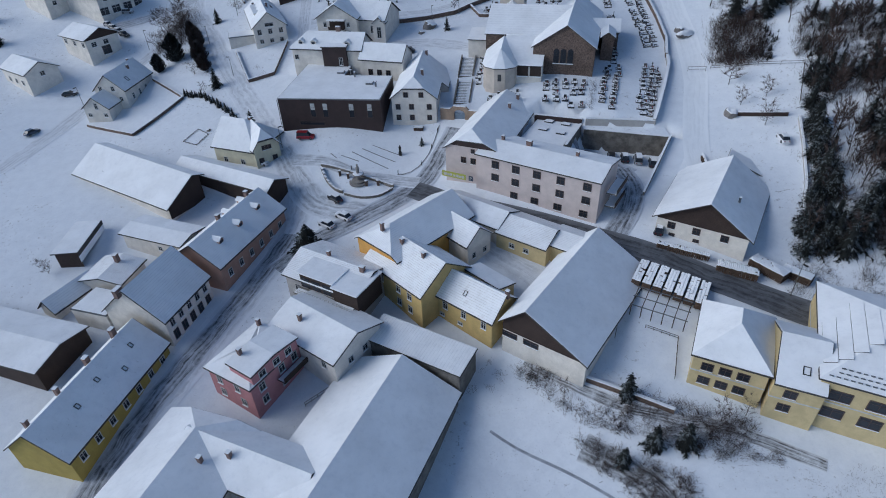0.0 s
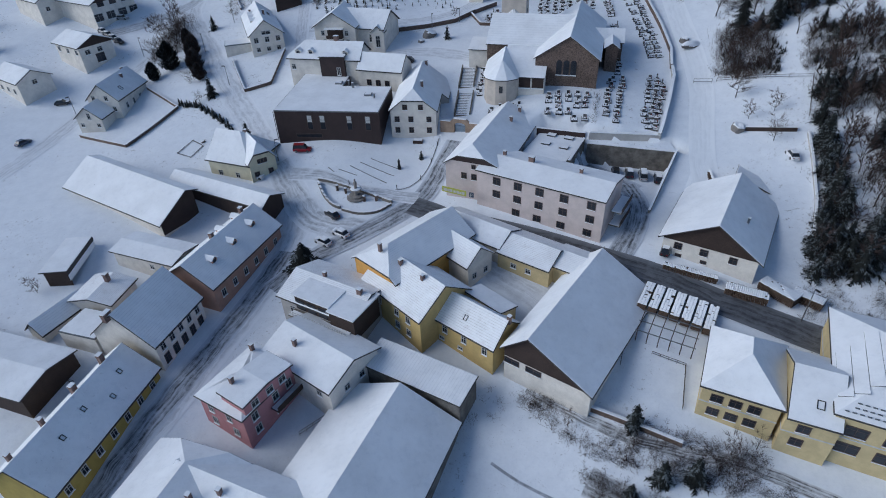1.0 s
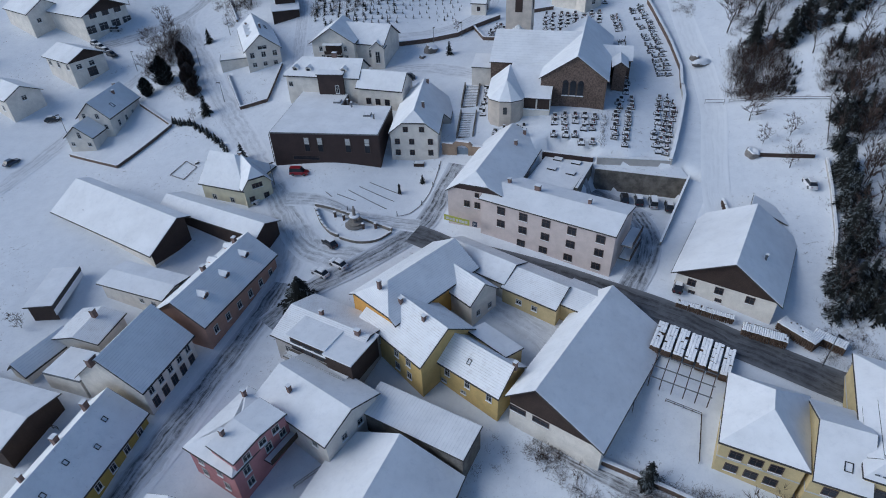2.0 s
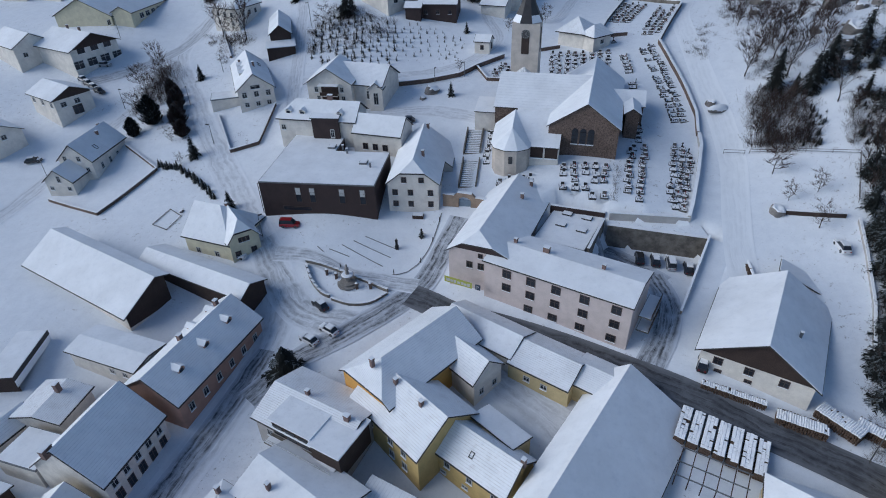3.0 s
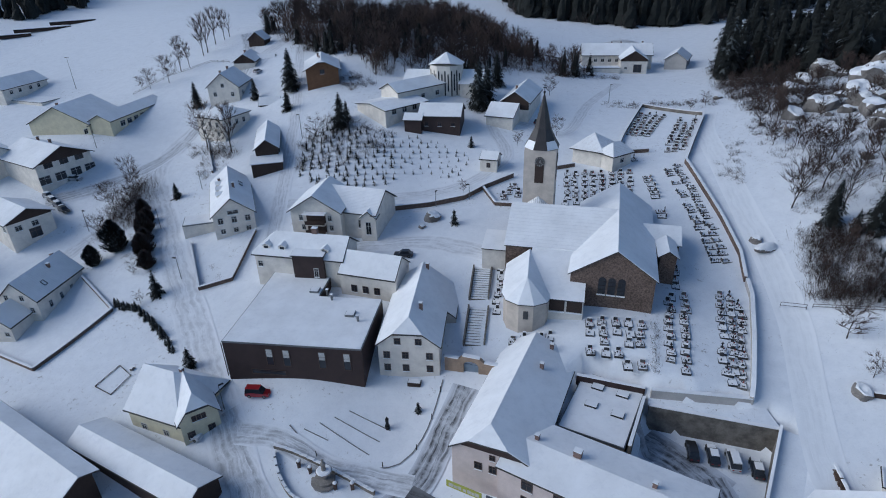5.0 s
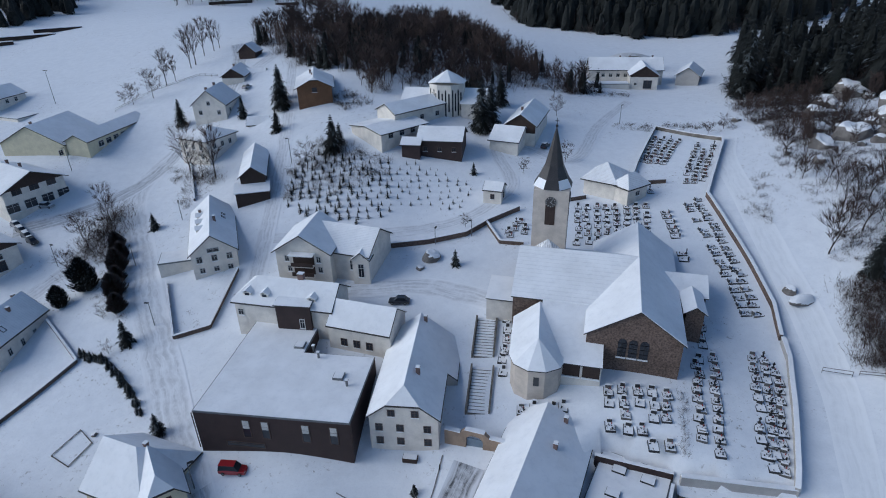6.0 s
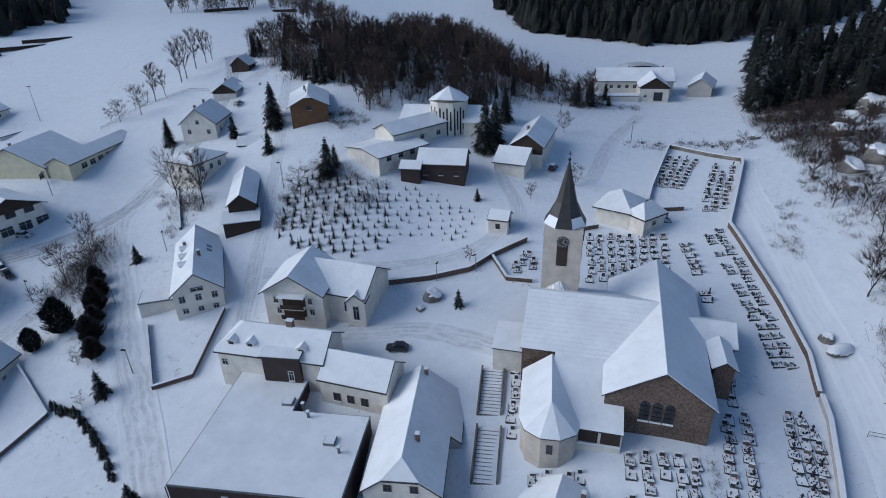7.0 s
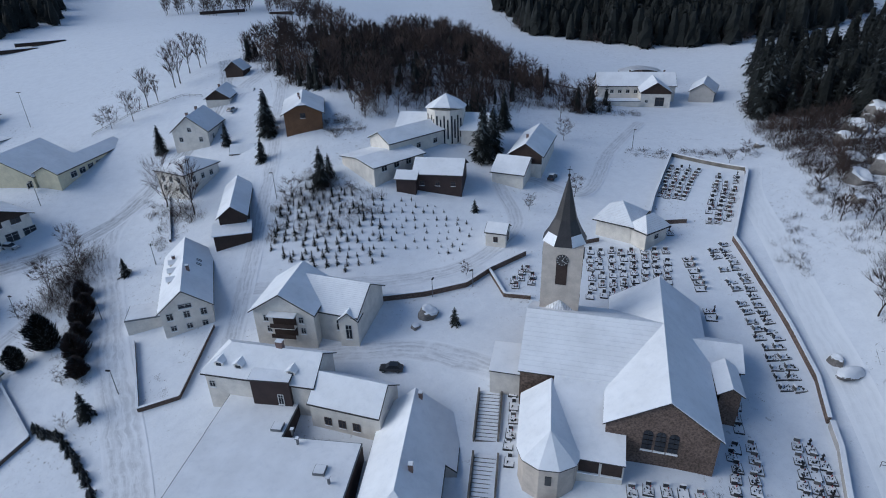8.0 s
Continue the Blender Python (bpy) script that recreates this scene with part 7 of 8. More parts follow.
def car(x, y, rot, color, snow=True, van=False, label=""):
    e = thing("car", x, y, gz(x, y) + 0.02, rot, label or color + " parked car" + (" with snow on its roof" if snow else " cleared of snow"), "car", "parked cars")
    L, w, hb, hr = (4.5, 0.88, 0.95, 1.85) if van else (4.3, 0.86, 0.86, 1.46)
    sec = []
    for px, zz, ww in ((-L / 2, 0.72, 0.78), (-L / 2 + 0.15, hb, 0.92), (-L * 0.2, hb + 0.04, 1.0), (L * 0.18, hb, 1.0), (L / 2 - 0.2, hb - 0.12, 0.92), (L / 2, 0.6, 0.74)):
        k = w * ww
        sec.append([(px, -k, 0.26), (px, k, 0.26), (px, k, zz - 0.14), (px, k * 0.9, zz), (px, -k * 0.9, zz), (px, -k, zz - 0.14)])
    bm = bmesh.new()
    loft(bm, sec)
    part("body", bm, PAINT[color], e)
    x0, x1, x2, x3 = (-L / 2 + 0.1, -L / 2 + 0.3, L * 0.12, L * 0.28) if van else (-L / 2 + 0.35, -L / 2 + 0.95, L * 0.06, L * 0.24)
    sec = []
    for px, zz, k in ((x0, hb - 0.02, w * 0.86), (x1, hr, w * 0.7), (x2, hr, w * 0.72), (x3, hb - 0.04, w * 0.88)):
        kb = w * 0.9
        sec.append([(px, -kb, hb - 0.06), (px, kb, hb - 0.06), (px, k, zz), (px, -k, zz)])
    bm = bmesh.new()
    loft(bm, sec)
    part("cabin", bm, GLASS, e, "dark glazed cabin")
    bm = bmesh.new()
    box(bm, x1 - 0.05, x2 + 0.05, -w * 0.73, w * 0.73, hr - 0.02, hr + 0.05)
    part("car_roof", bm, PAINT[color], e)
    if snow:
        bm = bmesh.new()
        box(bm, x1, x2, -w * 0.68, w * 0.68, hr + 0.054, hr + 0.16)
        part("roof_snow", bm, SNOW, e)
        bm = bmesh.new()
        box(bm, x3 + 0.1, L / 2 - 0.25, -w * 0.75, w * 0.75, hb - 0.02, hb + 0.07)
        part("bonnet_snow", bm, SNOW, e)
    for sx in (-L * 0.3, L * 0.31):
        for sy in (-w, w):
            bm = bmesh.new()
            bmesh.ops.create_cone(bm, cap_ends=True, segments=14, radius1=0.32, radius2=0.32, depth=0.2, matrix=pose(sx, sy * 0.93, 0.32, 90, 0, 0))
            wh = part("wheel", bm, TYRE, e)
            bm = bmesh.new()
            bmesh.ops.create_cone(bm, cap_ends=True, segments=10, radius1=0.19, radius2=0.17, depth=0.05, matrix=pose(sx, sy * 0.93 + (0.11 if sy > 0 else -0.11), 0.32, 90, 0, 0))
            part("rim", bm, METAL, wh)
    for sy in (-0.55, 0.55):
        bm = bmesh.new()
        box(bm, L / 2 - 0.16, L / 2 - 0.02, sy * w - 0.15, sy * w + 0.15, 0.55, 0.68)
        part("headlight", bm, FRAME, e)
        bm = bmesh.new()
        box(bm, -L / 2 - 0.01, -L / 2 + 0.08, sy * w - 0.13, sy * w + 0.13, 0.6, 0.76)
        part("tail_light", bm, plain_mat("tail_light_red", (0.25, 0.01, 0.01), 0.3), e)
    return e


for cx, cy, cr, cc, sn, vn in ((-30.6, 119.7, -8, "red", False, True), (-22.3, 98.0, 130, "black", True, False), (-20.1, 91.6, 140, "white", True, False), (-23.8, 90.2, 140, "white", True, False), (-41.4, 113.6, -20, "white", True, False),
                               (-3.8, 152.2, 172, "black", False, False), (41.6, 101.2, 75, "black", False, False), (44.4, 100.1, 75, "black", True, False), (47.0, 98.8, 75, "silver", True, True), (49.8, 97.0, 72, "black", True, False),
                               (-106, 198.0, -38, "grey", True, False), (-103.6, 195.8, -38, "black", True, False), (-101.2, 193.6, -38, "blue", True, False), (-98.8, 191.4, -38, "black", False, False), (-106.5, 205.0, -10, "white", True, False), (-101.5, 205.5, -10, "silver", True, False),
                               (-110.5, 142.0, 63, "blue", False, False), (43.2, 74.2, 60, "black", True, False), (75.3, 92.5, 80, "white", True, False), (-57, 262, 70, "silver", True, False), (38.5, 213, 60, "black", True, False), (-107, 161, 10, "black", True, False)):
    car(cx, cy, cr, cc, sn, vn)

# ---- square: terrace with column statue ----
sq = thing("square_terrace", -17.0, 103.0, gz(-17, 103), 0, "low walled terrace with snow round the stone monument", "terrace")
ipos = sq.matrix_basis.inverted()


def low_wall(pts, h, w, parent, inv, name="wall"):
    c = smooth_line(pts, 1.2)
    for p, q in zip(c, c[1:]):
        ang = math.degrees(math.atan2(q[1] - p[1], q[0] - p[0]))
        ln = float(np.hypot(*(q - p)))
        z = gz(*p)
        m = inv @ pose(p[0], p[1], z, 0, 0, ang)
        bm = bmesh.new()
        box(bm, 0, ln + 0.03, -w / 2, w / 2, -0.8, h, m)
        o = part(name, bm, WALL["concrete"], parent)
        bm = bmesh.new()
        box(bm, 0, ln + 0.03, -w / 2 - 0.04, w / 2 + 0.04, h + 0.004, h + 0.12, m)
        part("snow_cap", bm, SNOW, o)


low_wall([(-26.1, 108.6), (-24.6, 104.5), (-22.4, 101.2), (-20.6, 99.9)], 0.7, 0.35, sq, ipos)
low_wall([(-20.2, 99.3), (-16.5, 97.4), (-12.5, 97.3), (-9.2, 99.4)], 0.6, 0.35, sq, ipos)
low_wall([(-9.0, 100.0), (-15.2, 103.9), (-22.4, 107.9), (-26.1, 109.4)], 0.8, 0.4, sq, ipos)
MON_STONE = plain_mat("grey_monument_stone", (0.30, 0.28, 0.26), 0.9, vary=0.3)
mon = thing("monument", -17.0, 103.2, gz(-17, 103.2), 20, "stone column monument with basin and figure capped with snow", "monument")
prof = [(2.3, 0), (2.3, 0.35), (1.7, 0.36), (1.7, 0.75), (0.55, 0.8), (0.5, 1.9), (1.3, 2.1), (1.35, 2.35), (0.4, 2.4), (0.3, 3.4), (0.42, 3.5), (0.4, 3.9), (0.18, 4.3), (0.24, 4.6), (0.05, 4.85)]
bm = bmesh.new()
n = 12
rings = [[bm.verts.new((r * math.cos(2 * math.pi * i / n), r * math.sin(2 * math.pi * i / n), z - 0.3)) for i in range(n)] for r, z in prof]
for a, b in zip(rings, rings[1:]):
    for i in range(n):
        bm.faces.new((a[i], a[(i + 1) % n], b[(i + 1) % n], b[i]))
bm.faces.new(rings[0][::-1])
bm.faces.new(rings[-1])
part("column", bm, MON_STONE, mon)
bm = bmesh.new()
bmesh.ops.create_cone(bm, cap_ends=True, segments=12, radius1=1.25, radius2=1.1, depth=0.16, matrix=pose(0, 0, 2.15))
part("snow_ring", bm, SNOW, mon)
for px, py in ((-19.5, 104.6), (-15.2, 101.5), (-21.5, 105.8), (-12.5, 101.3)):
    b = thing("stone_post", px, py, gz(px, py), 10, "short stone post with a snow cap on the terrace", "post", "stone posts of the terrace")
    bm = bmesh.new()
    box(bm, -0.28, 0.28, -0.28, 0.28, -0.3, 1.25)
    box(bm, -0.36, 0.36, -0.36, 0.36, 1.1, 1.3)
    part("shaft", bm, WALL["stone"], b)
    bm = bmesh.new()
    bmesh.ops.create_icosphere(bm, subdivisions=2, radius=0.36, matrix=pose(0, 0, 1.35) @ Matrix.Diagonal((1, 1, 0.5, 1)))
    part("snow_cap", bm, SNOW, b)
# bay dividers, figure on a plinth, bench, bollards
KERB = plain_mat("granite_kerb", (0.22, 0.22, 0.23), 0.8)
for k, (ax, ay, bx, by) in enumerate(((-21.4, 112.1, -17.1, 109.8), (-18.8, 113.0, -10.1, 106.9), (-16.3, 113.9, -8.4, 109.2), (-13.8, 115.0, -6.6, 111.2))):
    ang = math.degrees(math.atan2(by - ay, bx - ax))
    ln = math.hypot(bx - ax, by - ay)
    kb = thing("bay_kerb", ax, ay, gz(ax, ay), ang, "dark kerb line between snowed-in parking bays", "kerb", "kerbs of the parking bays")
    for i in range(6):
        t0, t1 = i / 6, (i + 1) / 6
        z0 = gz(ax + (bx - ax) * t0, ay + (by - ay) * t0) - gz(ax, ay)
        z1 = gz(ax + (bx - ax) * t1, ay + (by - ay) * t1) - gz(ax, ay)
        bm = bmesh.new()
        v = box(bm, ln * t0, ln * t1 - 0.03, -0.07, 0.07, 0, 1)
        for q, vv in enumerate(v):
            vv.co.z = (z0 if q in (0, 3, 4, 7) else z1) + (-0.3 if q < 4 else 0.09)
        part("kerb_stone", bm, KERB, kb)
fg = thing("figure_on_plinth", -7.1, 111.7, gz(-7.1, 111.7), 15, "dark weathered statue on a stone plinth", "statue")
bm = bmesh.new()
for r0, r1, z0, z1 in ((0.42, 0.42, -0.2, 0.7), (0.3, 0.26, 0.7, 1.5), (0.26, 0.34, 1.5, 2.1), (0.15, 0.13, 2.1, 2.5)):
    bmesh.ops.create_cone(bm, cap_ends=True, segments=8, radius1=r0, radius2=r1, depth=z1 - z0, matrix=pose(0, 0, (z0 + z1) / 2))
o = part("statue", bm, IRON, fg)
bn = thing("planter", -2.2, 119.4, gz(-2.2, 119.4), -12, "wooden planter box with a lid of snow", "planter")
bm = bmesh.new()
box(bm, -1.2, 1.2, -0.6, 0.6, -0.2, 0.6)
part("box", bm, WALL["wood"], bn)
bm = bmesh.new()
box(bm, -1.1, 1.1, -0.5, 0.5, 0.604, 0.78)
part("snow_cover", bm, SNOW, bn)
ribbon("square_kerb", [(-24, 113), (-18, 106.8), (-11, 104.6), (-5, 104.9), (-1.2, 109), (1.4, 114.5), (3.0, 119)], 0.2, KERB, "thin kerb line round the square", 0.12)
for px, py in ((-2.2, 107.2), (0.6, 112.4), (2.4, 117.0), (-7.8, 104.6), (-18.8, 107.2)):
    b = thing("bollard", px, py, gz(px, py), 0, "thin dark bollard at the edge of the square", "bollard", "bollards of the square")
    bm = bmesh.new()
    bmesh.ops.create_cone(bm, cap_ends=True, segments=8, radius1=0.09, radius2=0.07, depth=1.3, matrix=pose(0, 0, 0.55))
    part("post", bm, IRON, b)

# ---- shop sign, downpipes, skylights, balconies ----
SIGN = plain_mat("yellow_green_sign", (0.42, 0.44, 0.08), 0.5, vary=0.05, stain=0.05)
sg = thing("shop_sign", 5.3, 96.2, -1, -31.3, "yellow-green shop sign panel on the rose-grey gable", "sign")
sgm = pose(0, 0, 0) @ pose(0, 0.35, 0)
bm = bmesh.new()
box(bm, -3.4, 2.4, -0.3, -0.2, 3.7, 5.0)
part("panel", bm, SIGN, sg)
for i, (a, b_) in enumerate(((-3.0, -2.2), (-2.1, -1.5), (-1.4, -0.9), (-0.6, -0.1), (0.1, 0.7), (0.8, 1.3), (1.4, 2.0))):
    bm = bmesh.new()
    box(bm, a, b_, -0.33, -0.304, 4.0, 4.65 - 0.12 * (i % 2))
    part("sign_bar", bm, FRAME, sg)
pk = thing("parking_sign", 8.3, 94.3, -1, -31.3, "white parking sign with letter P on the shop wall", "sign")
bm = bmesh.new()
box(bm, -0.5, 0.5, -0.1, 0.1, 3.7, 4.8)
part("panel", bm, PAINT["blue"], pk)
fc = bpy.data.curves.new("letter", "FONT")
fc.body, fc.size, fc.extrude, fc.align_x = "P", 1.1, 0.01, "CENTER"
fo = new("letter", fc)
fo.parent = pk
fo.matrix_basis = pose(0, -0.13, 3.9, 90, 0, 0)
fc.materials.append(FRAME)
ANM = Matrix.Translation((28.6, 107.3, 0)) @ pose(0, 0, 0, 0, 0, -32)
for sx_, sy_ in ((-2.0, 4.2), (2.2, 4.2), (-1.8, -0.4), (2.6, -0.8)):
    sx_, sy_, _ = ANM @ Vector((sx_, sy_, 0))
    sk = thing("skylight", sx_, sy_, 7.4, -32, "low skylight dome under snow on the flat annex", "skylight", "skylights of the annex")
    bm = bmesh.new()
    box(bm, -1.0, 1.0, -0.7, 0.7, 0, 0.3)
    part("frame", bm, IRON, sk)
    bm = bmesh.new()
    box(bm, -0.95, 0.95, -0.65, 0.65, 0.304, 0.42)
    part("snow_cover", bm, SNOW, sk)
HALLM = Matrix.Translation((-22.4, 130.0, 0)) @ pose(0, 0, 0, 0, 0, -10.9)
for lx, ly, nm in ((-1.5, 10, "skylight"), (8.2, 2.2, "skylight"), (10.2, 0.2, "roof_vent"), (1.5, 8.8, "roof_vent"), (3.0, 7.0, "roof_vent")):
    p = HALLM @ Vector((lx, ly, 0))
    sk = thing(nm, p.x, p.y, 12.66, -10.9, "small roof fitting standing out of the snow on the hall", "roof fitting")
    bm = bmesh.new()
    if nm == "skylight":
        box(bm, -0.9, 0.9, -0.9, 0.9, -0.1, 0.4)
    else:
        bmesh.ops.create_cone(bm, cap_ends=True, segments=10, radius1=0.22, radius2=0.22, depth=1.3, matrix=pose(0, 0, 0.55))
        box(bm, -0.3, 0.3, -0.3, 0.3, 1.15, 1.25)
    part("casing", bm, METAL, sk)
    bm = bmesh.new()
    box(bm, -0.8, 0.8, -0.8, 0.8, 0.404, 0.5) if nm == "skylight" else box(bm, -0.28, 0.28, -0.28, 0.28, 1.254, 1.34)
    part("snow_cap", bm, SNOW, sk)


def rail_run(parent, pts, h, material, step=1.2, bars=2):
    for p, q in zip(pts, pts[1:]):
        p, q = Vector(p), Vector(q)
        n = max(1, round((q - p).length / step))
        for i in range(n + 1):
            c = p.lerp(q, i / n)
            bm = bmesh.new()
            rod(bm, c, c + Vector((0, 0, h)), 0.04, 5)
            part("post", bm, material, parent)
        for k in range(bars):
            zz = Vector((0, 0, h * (k + 1) / bars))
            bm = bmesh.new()
            rod(bm, p + zz, q + zz, 0.045, 5)
            part("rail", bm, material, parent)


# roof terrace of the grey house
tm = Matrix.Translation((-19.6, 71.6, -8)) @ pose(0, 0, 0, 0, 0, -33)
te = new("roof_terrace")
te.matrix_basis = tm
tagged(te, "roof terrace with dark glazed front and snowy railings", "terrace")
bm = bmesh.new()
box(bm, -4.2, 3.4, -5.9, -2.2, 5.0, 8.2)
part("dormer_block", bm, WALL["wood"], te)
bm = bmesh.new()
box(bm, -4.6, 3.8, -6.2, -1.0, 8.22, 8.5)
part("snow_cover", bm, SNOW_THIN, te)
bm = bmesh.new()
box(bm, 3.9, 9.2, -6.4, 1.0, 3.2, 8.0)
part("side_block", bm, WALL["wood"], te)
bm = bmesh.new()
box(bm, 3.7, 9.5, -6.8, 1.3, 8.02, 8.3)
part("snow_cover", bm, SNOW, te)
bm = bmesh.new()
box(bm, -4.6, 8.4, -7.9, -5.9, 4.6, 4.8)
part("balcony_slab", bm, WALL["concrete"], te)
bm = bmesh.new()
box(bm, -4.5, 8.3, -7.8, -6.45, 4.804, 4.9)
part("balcony_snow", bm, SNOW, te)
rail_run(te, [(-4.5, -7.8, 4.8), (8.3, -7.8, 4.8)], 1.0, FRAME, 0.9, 2)
for wx in (-3, -0.5, 2.0):
    bm = bmesh.new()
    box(bm, wx - 0.9, wx + 0.9, -5.98, -5.85, 5.2, 7.3)
    part("pane", bm, GLASS, te)

# balconies of the pink house
pm = Matrix.Translation((-32.2, 53.6, -10.5)) @ pose(0, 0, 0, 0, 0, -34)
pb = new("balcony")
pb.matrix_basis = pm
tagged(pb, "dark wooden balcony with snowy floor on the pink house", "balcony")
for zz in (3.2,):
    bm = bmesh.new()
    box(bm, 4.9, 6.6, -1.0, 6.0, zz - 0.18, zz)
    part("slab", bm, WALL["wood"], pb)
    bm = bmesh.new()
    box(bm, 4.95, 6.5, -0.9, 5.9, zz + 0.004, zz + 0.08)
    part("snow_cover", bm, SNOW, pb)
    bm = bmesh.new()
    box(bm, 6.52, 6.62, -1.0, 6.0, zz, zz + 1.0)
    part("railing", bm, WALL["wood"], pb)

# balcony of the white house by the church
bm_p = Matrix.Translation((-22.6, 166.5, 16.0)) @ pose(0, 0, 0, 0, 0, 77.9) @ pose(-5.75, 0, 0)
lb = new("balcony")
lb.matrix_basis = bm_p
tagged(lb, "loggia with dark panel for its shaded depth, balcony and snowy parapet on a white house", "balcony")
# flat dark panel paints the shaded depth of the loggia; the wall isn't recessed
bm = bmesh.new()
box(bm, -0.1, 0.1, -2.4, 2.2, 0.3, 5.2)
part("loggia_recess", bm, WALL["wood"], lb)
for zz in (2.6, 0.3):
    bm = bmesh.new()
    box(bm, -1.3, 0, -2.5, 2.3, zz - 0.2, zz)
    part("slab", bm, WALL["white"], lb)
    bm = bmesh.new()
    box(bm, -1.35, -1.25, -2.5, 2.3, zz, zz + 0.9)
    part("parapet", bm, WALL["wood"], lb)
bm = bmesh.new()
box(bm, -1.7, 0, -2.8, 2.6, 5.2, 5.45)
part("canopy", bm, SNOW, lb)
pgh = house("porch", -11.2, 160.9, 15.6, 4.5, 4.2, 77, 4.2, 6.0, "white", snow=SNOW, og=0.3, oe=0.3, wins=[("w", 0.3, 1.1, 3.0, [0])], label="small gabled porch of the white house", category="porch")
# balcony side of the shop building and canopy of the dark barn
sb = thing("side_balcony", 36.4, 83.6, -1, -35.1, "dark balcony stack at the end of the shop building", "balcony")
for zz in (3.4, 6.4):
    bm = bmesh.new()
    box(bm, -0.6, 1.6, -3.2, 3.6, zz - 0.2, zz)
    part("slab", bm, WALL["concrete"], sb)
    bm = bmesh.new()
    box(bm, 1.5, 1.6, -3.2, 3.6, zz, zz + 1.0)
    part("parapet", bm, WALL["wood"], sb)
    bm = bmesh.new()
    box(bm, -0.5, 1.45, -3.1, 3.5, zz + 0.004, zz + 0.08)
    part("snow_cover", bm, SNOW, sb)
cn = thing("barn_canopy", -41.6, 194.6, gz(-41.6, 194.6), 100, "snowy canopy on posts before the dark barn", "canopy")
bm = bmesh.new()
slab(bm, [[(-2.2, -4.5, 3.0), (2.6, -4.5, 4.2), (2.6, 4.5, 4.2), (-2.2, 4.5, 3.0)]], 0.25, 0.1)
part("roof", bm, SNOW, cn)
bm = bmesh.new()
box(bm, -1.6, 2.6, -4.2, 4.2, -1.5, 2.9)
part("wall", bm, WALL["wood"], cn)

# snow panels that lie on the school roof
for x0, y0, y1 in ((-10.5, -8.6, 0.4), (-8.8, -8.0, 1.8), (-7.1, -6.5, 5.0), (-5.4, -4.9, 3.3)):
    sp = new("roof_panel")
    sp.matrix_basis = Matrix.Translation((66.2, 39.2, -8)) @ pose(0, 0, 0, 0, 0, -30)
    tagged(sp, "solar panel row under snow on the school roof", "solar panel", "solar panels of the school")
    za, zb = 9.4 + (x0 + 11) * 0.436, 9.4 + (x0 + 12.6) * 0.436
    quad = [(x0, y0, za), (x0 + 1.6, y0, zb), (x0 + 1.6, y1, zb), (x0, y1, za)]
    bm = bmesh.new()
    slab(bm, [quad], 0.1, 0.40)
    part("frame", bm, IRON, sp)
    bm = bmesh.new()
    slab(bm, [quad], 0.1, 0.505)
    part("snow_cover", bm, SNOW, sp)

# ---- wood piles and pallets ----
WOODEND = plain_mat("sawn_log_ends", (0.12, 0.08, 0.058), 0.9, vary=0.5)


def woodpile(x, y, rot, L, W, H, label, rows=None):
    e = thing("woodpile", x, y, gz(x, y), rot, label, "woodpile")
    rn = random.Random(int(x * 7 + y))
    V, Fc = [], []
    nl, nh = int(L / 0.32), max(2, int(H / 0.3))
    for i in range(nl):
        for k in range(nh):
            r = rn.uniform(0.12, 0.17)
            cx, cz = -L / 2 + (i + 0.5) * L / nl + rn.uniform(-.05, .05), 0.14 + k * 0.29 + rn.uniform(-.04, .04)
            dy = rn.uniform(-0.1, 0.1)
            i0 = len(V)
            for yy in (-W / 2 + dy, W / 2 + dy):
                V += [(cx + r * math.cos(1.047 * q), yy, cz + r * math.sin(1.047 * q)) for q in range(6)]
            Fc += [tuple(range(i0 + 5, i0 - 1, -1)), tuple(range(i0 + 6, i0 + 12))] + [(i0 + q, i0 + (q + 1) % 6, i0 + 6 + (q + 1) % 6, i0 + 6 + q) for q in range(6)]
    o = new("firewood", mesh_from("firewood", V, Fc, [WOODEND]))
    o.parent = e
    o["kind"] = "stuff"
    V, Fc = [], []
    for i in range(nl):
        cx = -L / 2 + (i + 0.5) * L / nl
        for j in range(max(1, int(W / 0.5))):
            cy = -W / 2 + (j + 0.5) * 0.5
            if rn.random() < 0.04:
                continue
            i0 = len(V)
            zz = nh * 0.29 + 0.08 + rn.uniform(-0.04, 0.08)
            lump = rn.uniform(0.1, 0.26)
            V += [(cx - 0.19, cy - 0.27, zz - 0.03), (cx + 0.19, cy - 0.27, zz - 0.03), (cx + 0.19, cy + 0.27, zz - 0.03), (cx - 0.19, cy + 0.27, zz - 0.03), (cx, cy - 0.16, zz + lump), (cx, cy + 0.16, zz + lump)]
            Fc += [(i0, i0 + 1, i0 + 4), (i0 + 1, i0 + 2, i0 + 5, i0 + 4), (i0 + 2, i0 + 3, i0 + 5), (i0 + 3, i0, i0 + 4, i0 + 5)]
    o = new("snow_cover", mesh_from("snow_cover", V, Fc, [SNOW]))
    o.parent = e
    o["kind"] = "stuff"
    return e


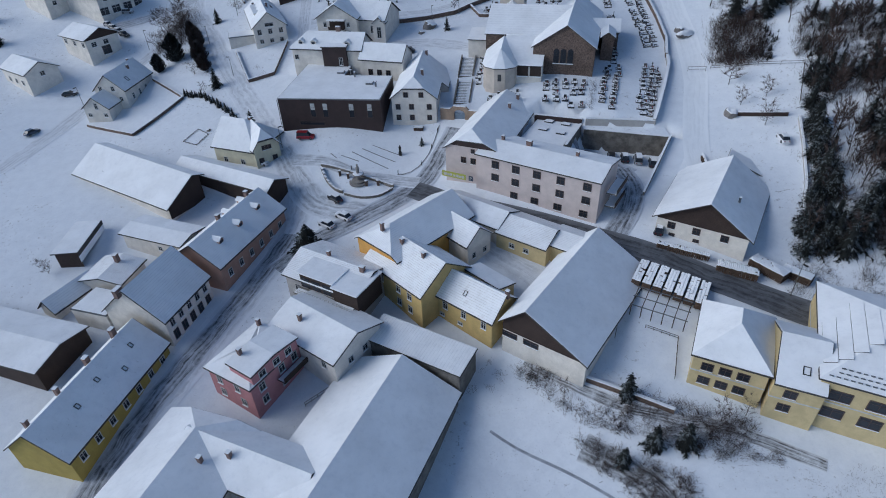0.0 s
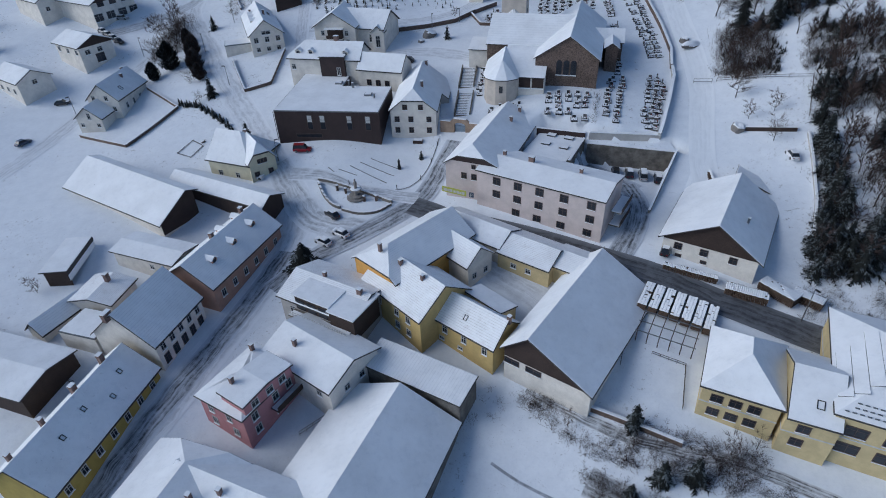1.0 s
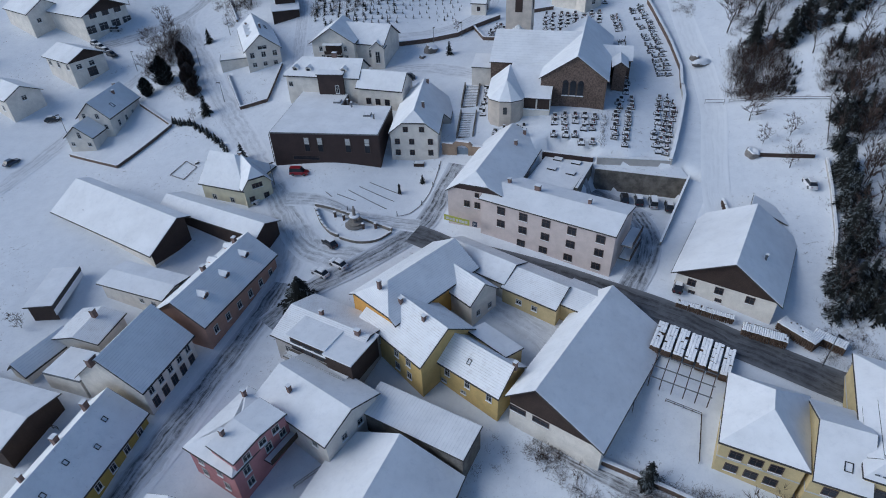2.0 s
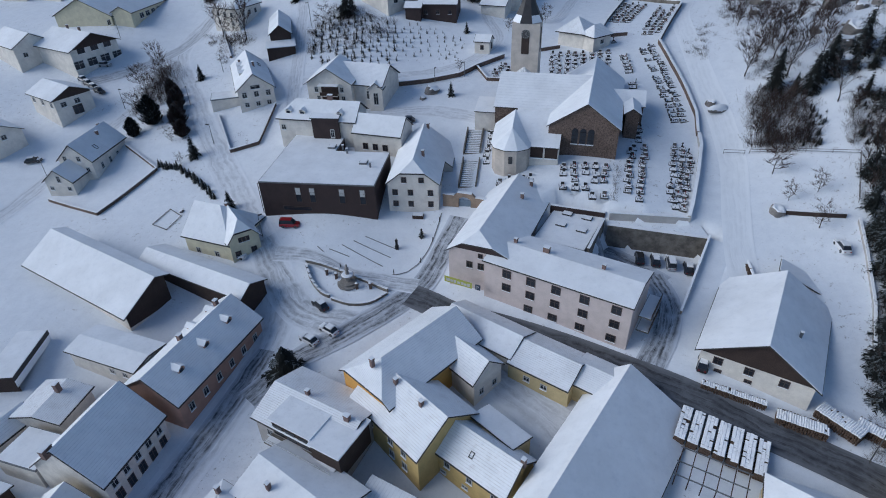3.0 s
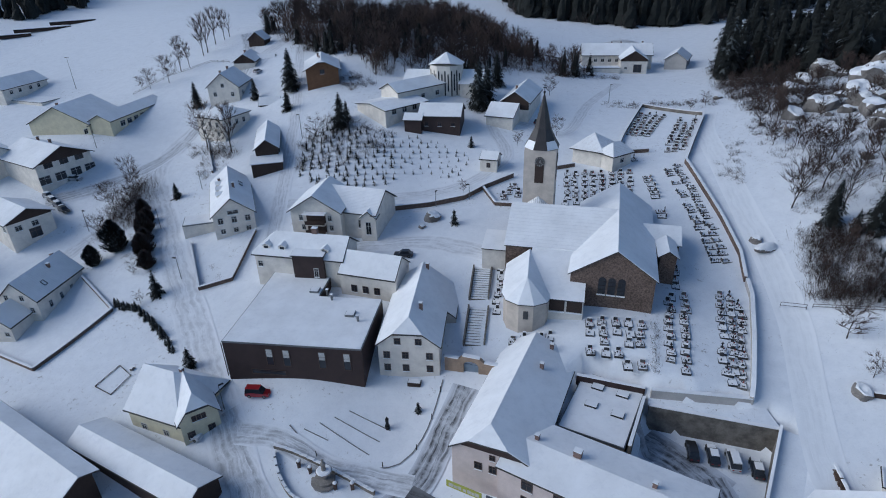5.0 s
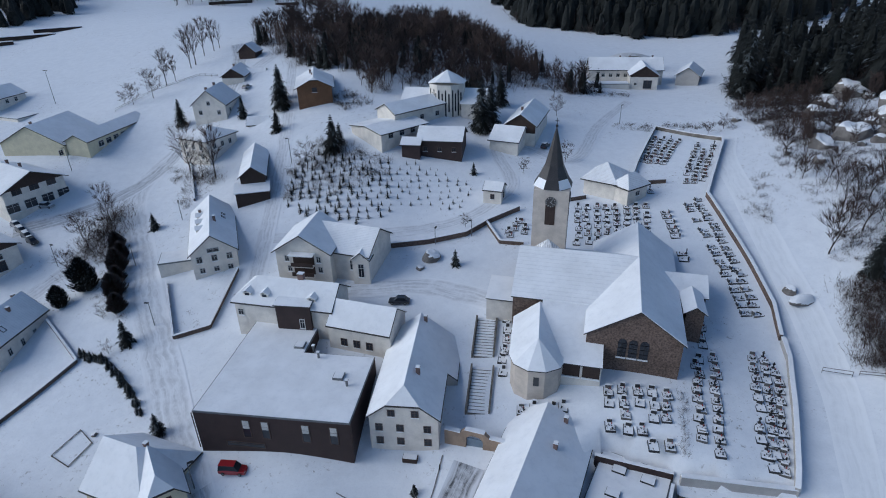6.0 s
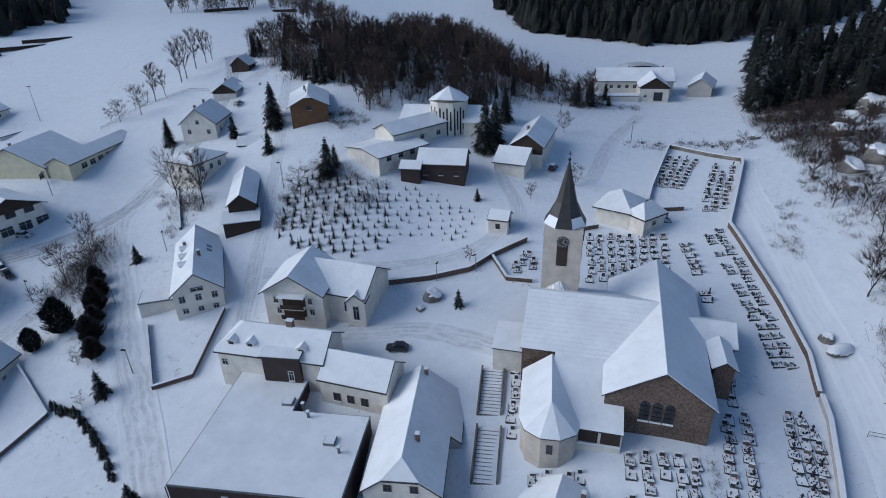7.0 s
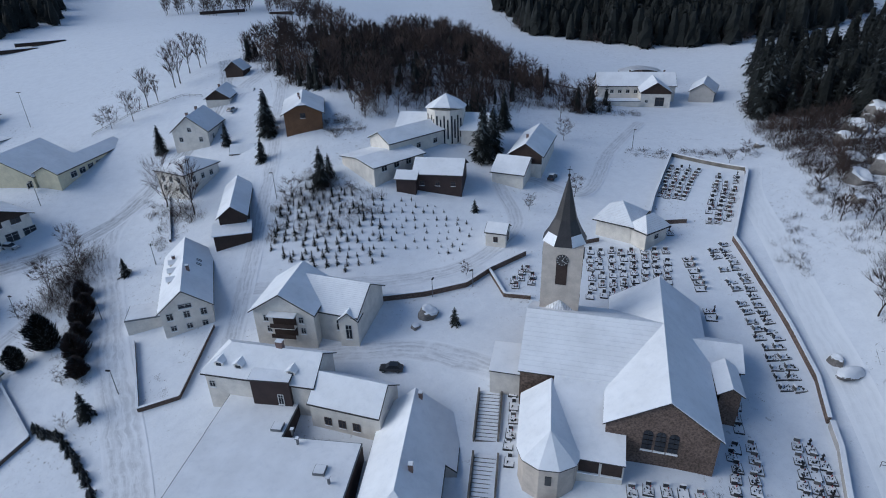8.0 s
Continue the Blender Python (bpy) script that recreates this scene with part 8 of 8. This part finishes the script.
for i in range(7):
    woodpile(36.4 + i * 1.5, 64.4 - i * 1.08, 56, 6.6, 1.5, 1.5, "row of stacked firewood under lumpy snow")
woodpile(33.0, 68.6, 56, 3.6, 1.2, 1.2, "short stack of firewood under snow")
woodpile(45.6, 68.2, -33, 9.5, 1.3, 1.2, "long firewood stack along the white house")
woodpile(53.6, 62.6, -33, 7.0, 2.4, 1.7, "big firewood heap by the roadside under snow")
woodpile(59.0, 62.0, -60, 6.5, 2.6, 1.9, "tall firewood heap by the roadside under snow")
woodpile(63.2, 60.0, -50, 5.0, 2.4, 1.5, "dark brushwood and log heap by the road")
woodpile(58.6, 92.0, 75, 6.0, 0.9, 0.7, "low line of logs half buried in snow")
fr = thing("open_lean_to", 37.0, 55.6, gz(37, 55.6), -34, "open timber frame of a lean-to beside the yard", "frame")
for i in range(6):
    bm = bmesh.new()
    rod(bm, (-4.5 + i * 1.8, -2.2, 0), (-4.5 + i * 1.8, -2.2, 2.4), 0.09)
    part("post", bm, WALL["wood"], fr)
    bm = bmesh.new()
    rod(bm, (-4.5 + i * 1.8, -2.4, 2.3), (-4.5 + i * 1.8, 2.6, 2.9), 0.08)
    part("rafter", bm, FRAME_BROWN, fr)
for yy, zz in ((-2.2, 2.4), (0, 2.66), (2.4, 2.95)):
    bm = bmesh.new()
    rod(bm, (-4.8, yy, zz), (4.8, yy, zz), 0.1)
    part("beam", bm, METAL, fr)

# ---- lamps, poles, fences, gate bar ----
for px, py, hh_, dbl in ((-133.5, 279, 12, True), (-101.5, 222, 7, False), (-88.0, 181.5, 6, False), (-55.5, 156, 5.5, False), (-33.5, 208, 7, False), (13.0, 171.8, 4, False), (4.5, 170.0, 4, False), (-6.0, 169.8, 4, False),
                         (-99.5, 152.5, 7, False), (-66.5, 176, 5.5, False), (67.0, 233, 6, False), (-60.0, 192, 5, False), (-36.5, 118, 5.5, False), (60.5, 56.5, 7, False)):
    lp = thing("street_lamp", px, py, gz(px, py), random.uniform(0, 360), "thin grey lamp post standing in the snow", "lamp", "street lamps")
    bm = bmesh.new()
    bmesh.ops.create_cone(bm, cap_ends=True, segments=8, radius1=0.11, radius2=0.06, depth=hh_ + 0.6, matrix=pose(0, 0, hh_ / 2 - 0.3))
    part("pole", bm, METAL, lp)
    for sgn in ((-1, 1) if dbl else (1,)):
        bm = bmesh.new()
        box(bm, min(0, sgn * 0.9), max(0, sgn * 0.9), -0.16, 0.16, hh_, hh_ + 0.16)
        part("lamp_head", bm, IRON, lp)


def fence(pts, h, label, step=2.0):
    e = thing("fence", *pts[0], gz(*pts[0]), 0, label, "fence")
    z0 = gz(*pts[0])
    P = [(x - pts[0][0], y - pts[0][1], gz(x, y) - z0 - 0.1) for x, y in pts]
    rail_run(e, P, h, WALL["wood"], step, 2)


fence([(-104, 262), (-95, 276), (-80, 284), (-72, 280)], 1.0, "thin dark fence along the sports field", 3)
fence([(66.8, 124.4), (70.3, 122.2)], 1.3, "dark metal gate frame beside the hill lane", 3.0)
fence([(71.4, 122.2), (80, 116.6), (88, 111.6), (82.4, 101)], 1.0, "wire fence along the meadow", 4)
fence([(31, 58), (28.5, 52.5)], 0.9, "short dark fence in the yard", 1.5)
fence([(-24.5, 47.5), (-20.5, 50.2), (-18.5, 46.2)], 1.1, "dark yard fence by the pink house", 1.2)
fence([(34, 53.5), (38.5, 50.5), (35.5, 43.5)], 0.8, "low fence along the sloping garden", 1.5)
fence([(-72, 62.5), (-64.5, 60)], 1.0, "dark fence in the courtyard", 1.2)
fence([(-64.1, 127.7), (-61.1, 132.4), (-57.7, 129.3), (-60.0, 125.1), (-64.1, 127.7)], 0.35, "low timber edging of a snowed-in garden bed", 2)

# log stacks at the far field edge
for k, (lx, ly, lr, ll) in enumerate(((-192, 372, 28, 26), (-182, 384, 28, 22), (-200, 360, 28, 14), (-110, 452, 20, 26), (-75, 452, 0, 14))):
    lg = thing("log_stack", lx, ly, gz(lx, ly), lr, "long stack of dark logs under snow by the field", "log stack", "log stacks")
    bm = bmesh.new()
    for i in range(3):
        rod(bm, (-ll / 2, i * 0.9 - 0.9, 0.5), (ll / 2, i * 0.9 - 0.9, 0.5), 0.55, 8)
        part("log", bm, WALL["wood"], lg)
        bm = bmesh.new()
    rod(bm, (-ll / 2, -0.4, 1.3), (ll / 2, -0.4, 1.3), 0.5, 8)
    part("log", bm, WALL["wood"], lg)
    bm = bmesh.new()
    box(bm, -ll / 2, ll / 2, -0.9, 0.6, 1.6, 1.9)
    part("snow_cover", bm, SNOW, lg)
ribbon("far_wall", [(46, 322), (58, 312), (70, 305)], 2.0, plain_mat("dark_bank", (0.06, 0.055, 0.05), 0.9), "dark earth bank below the knoll", 0.3)
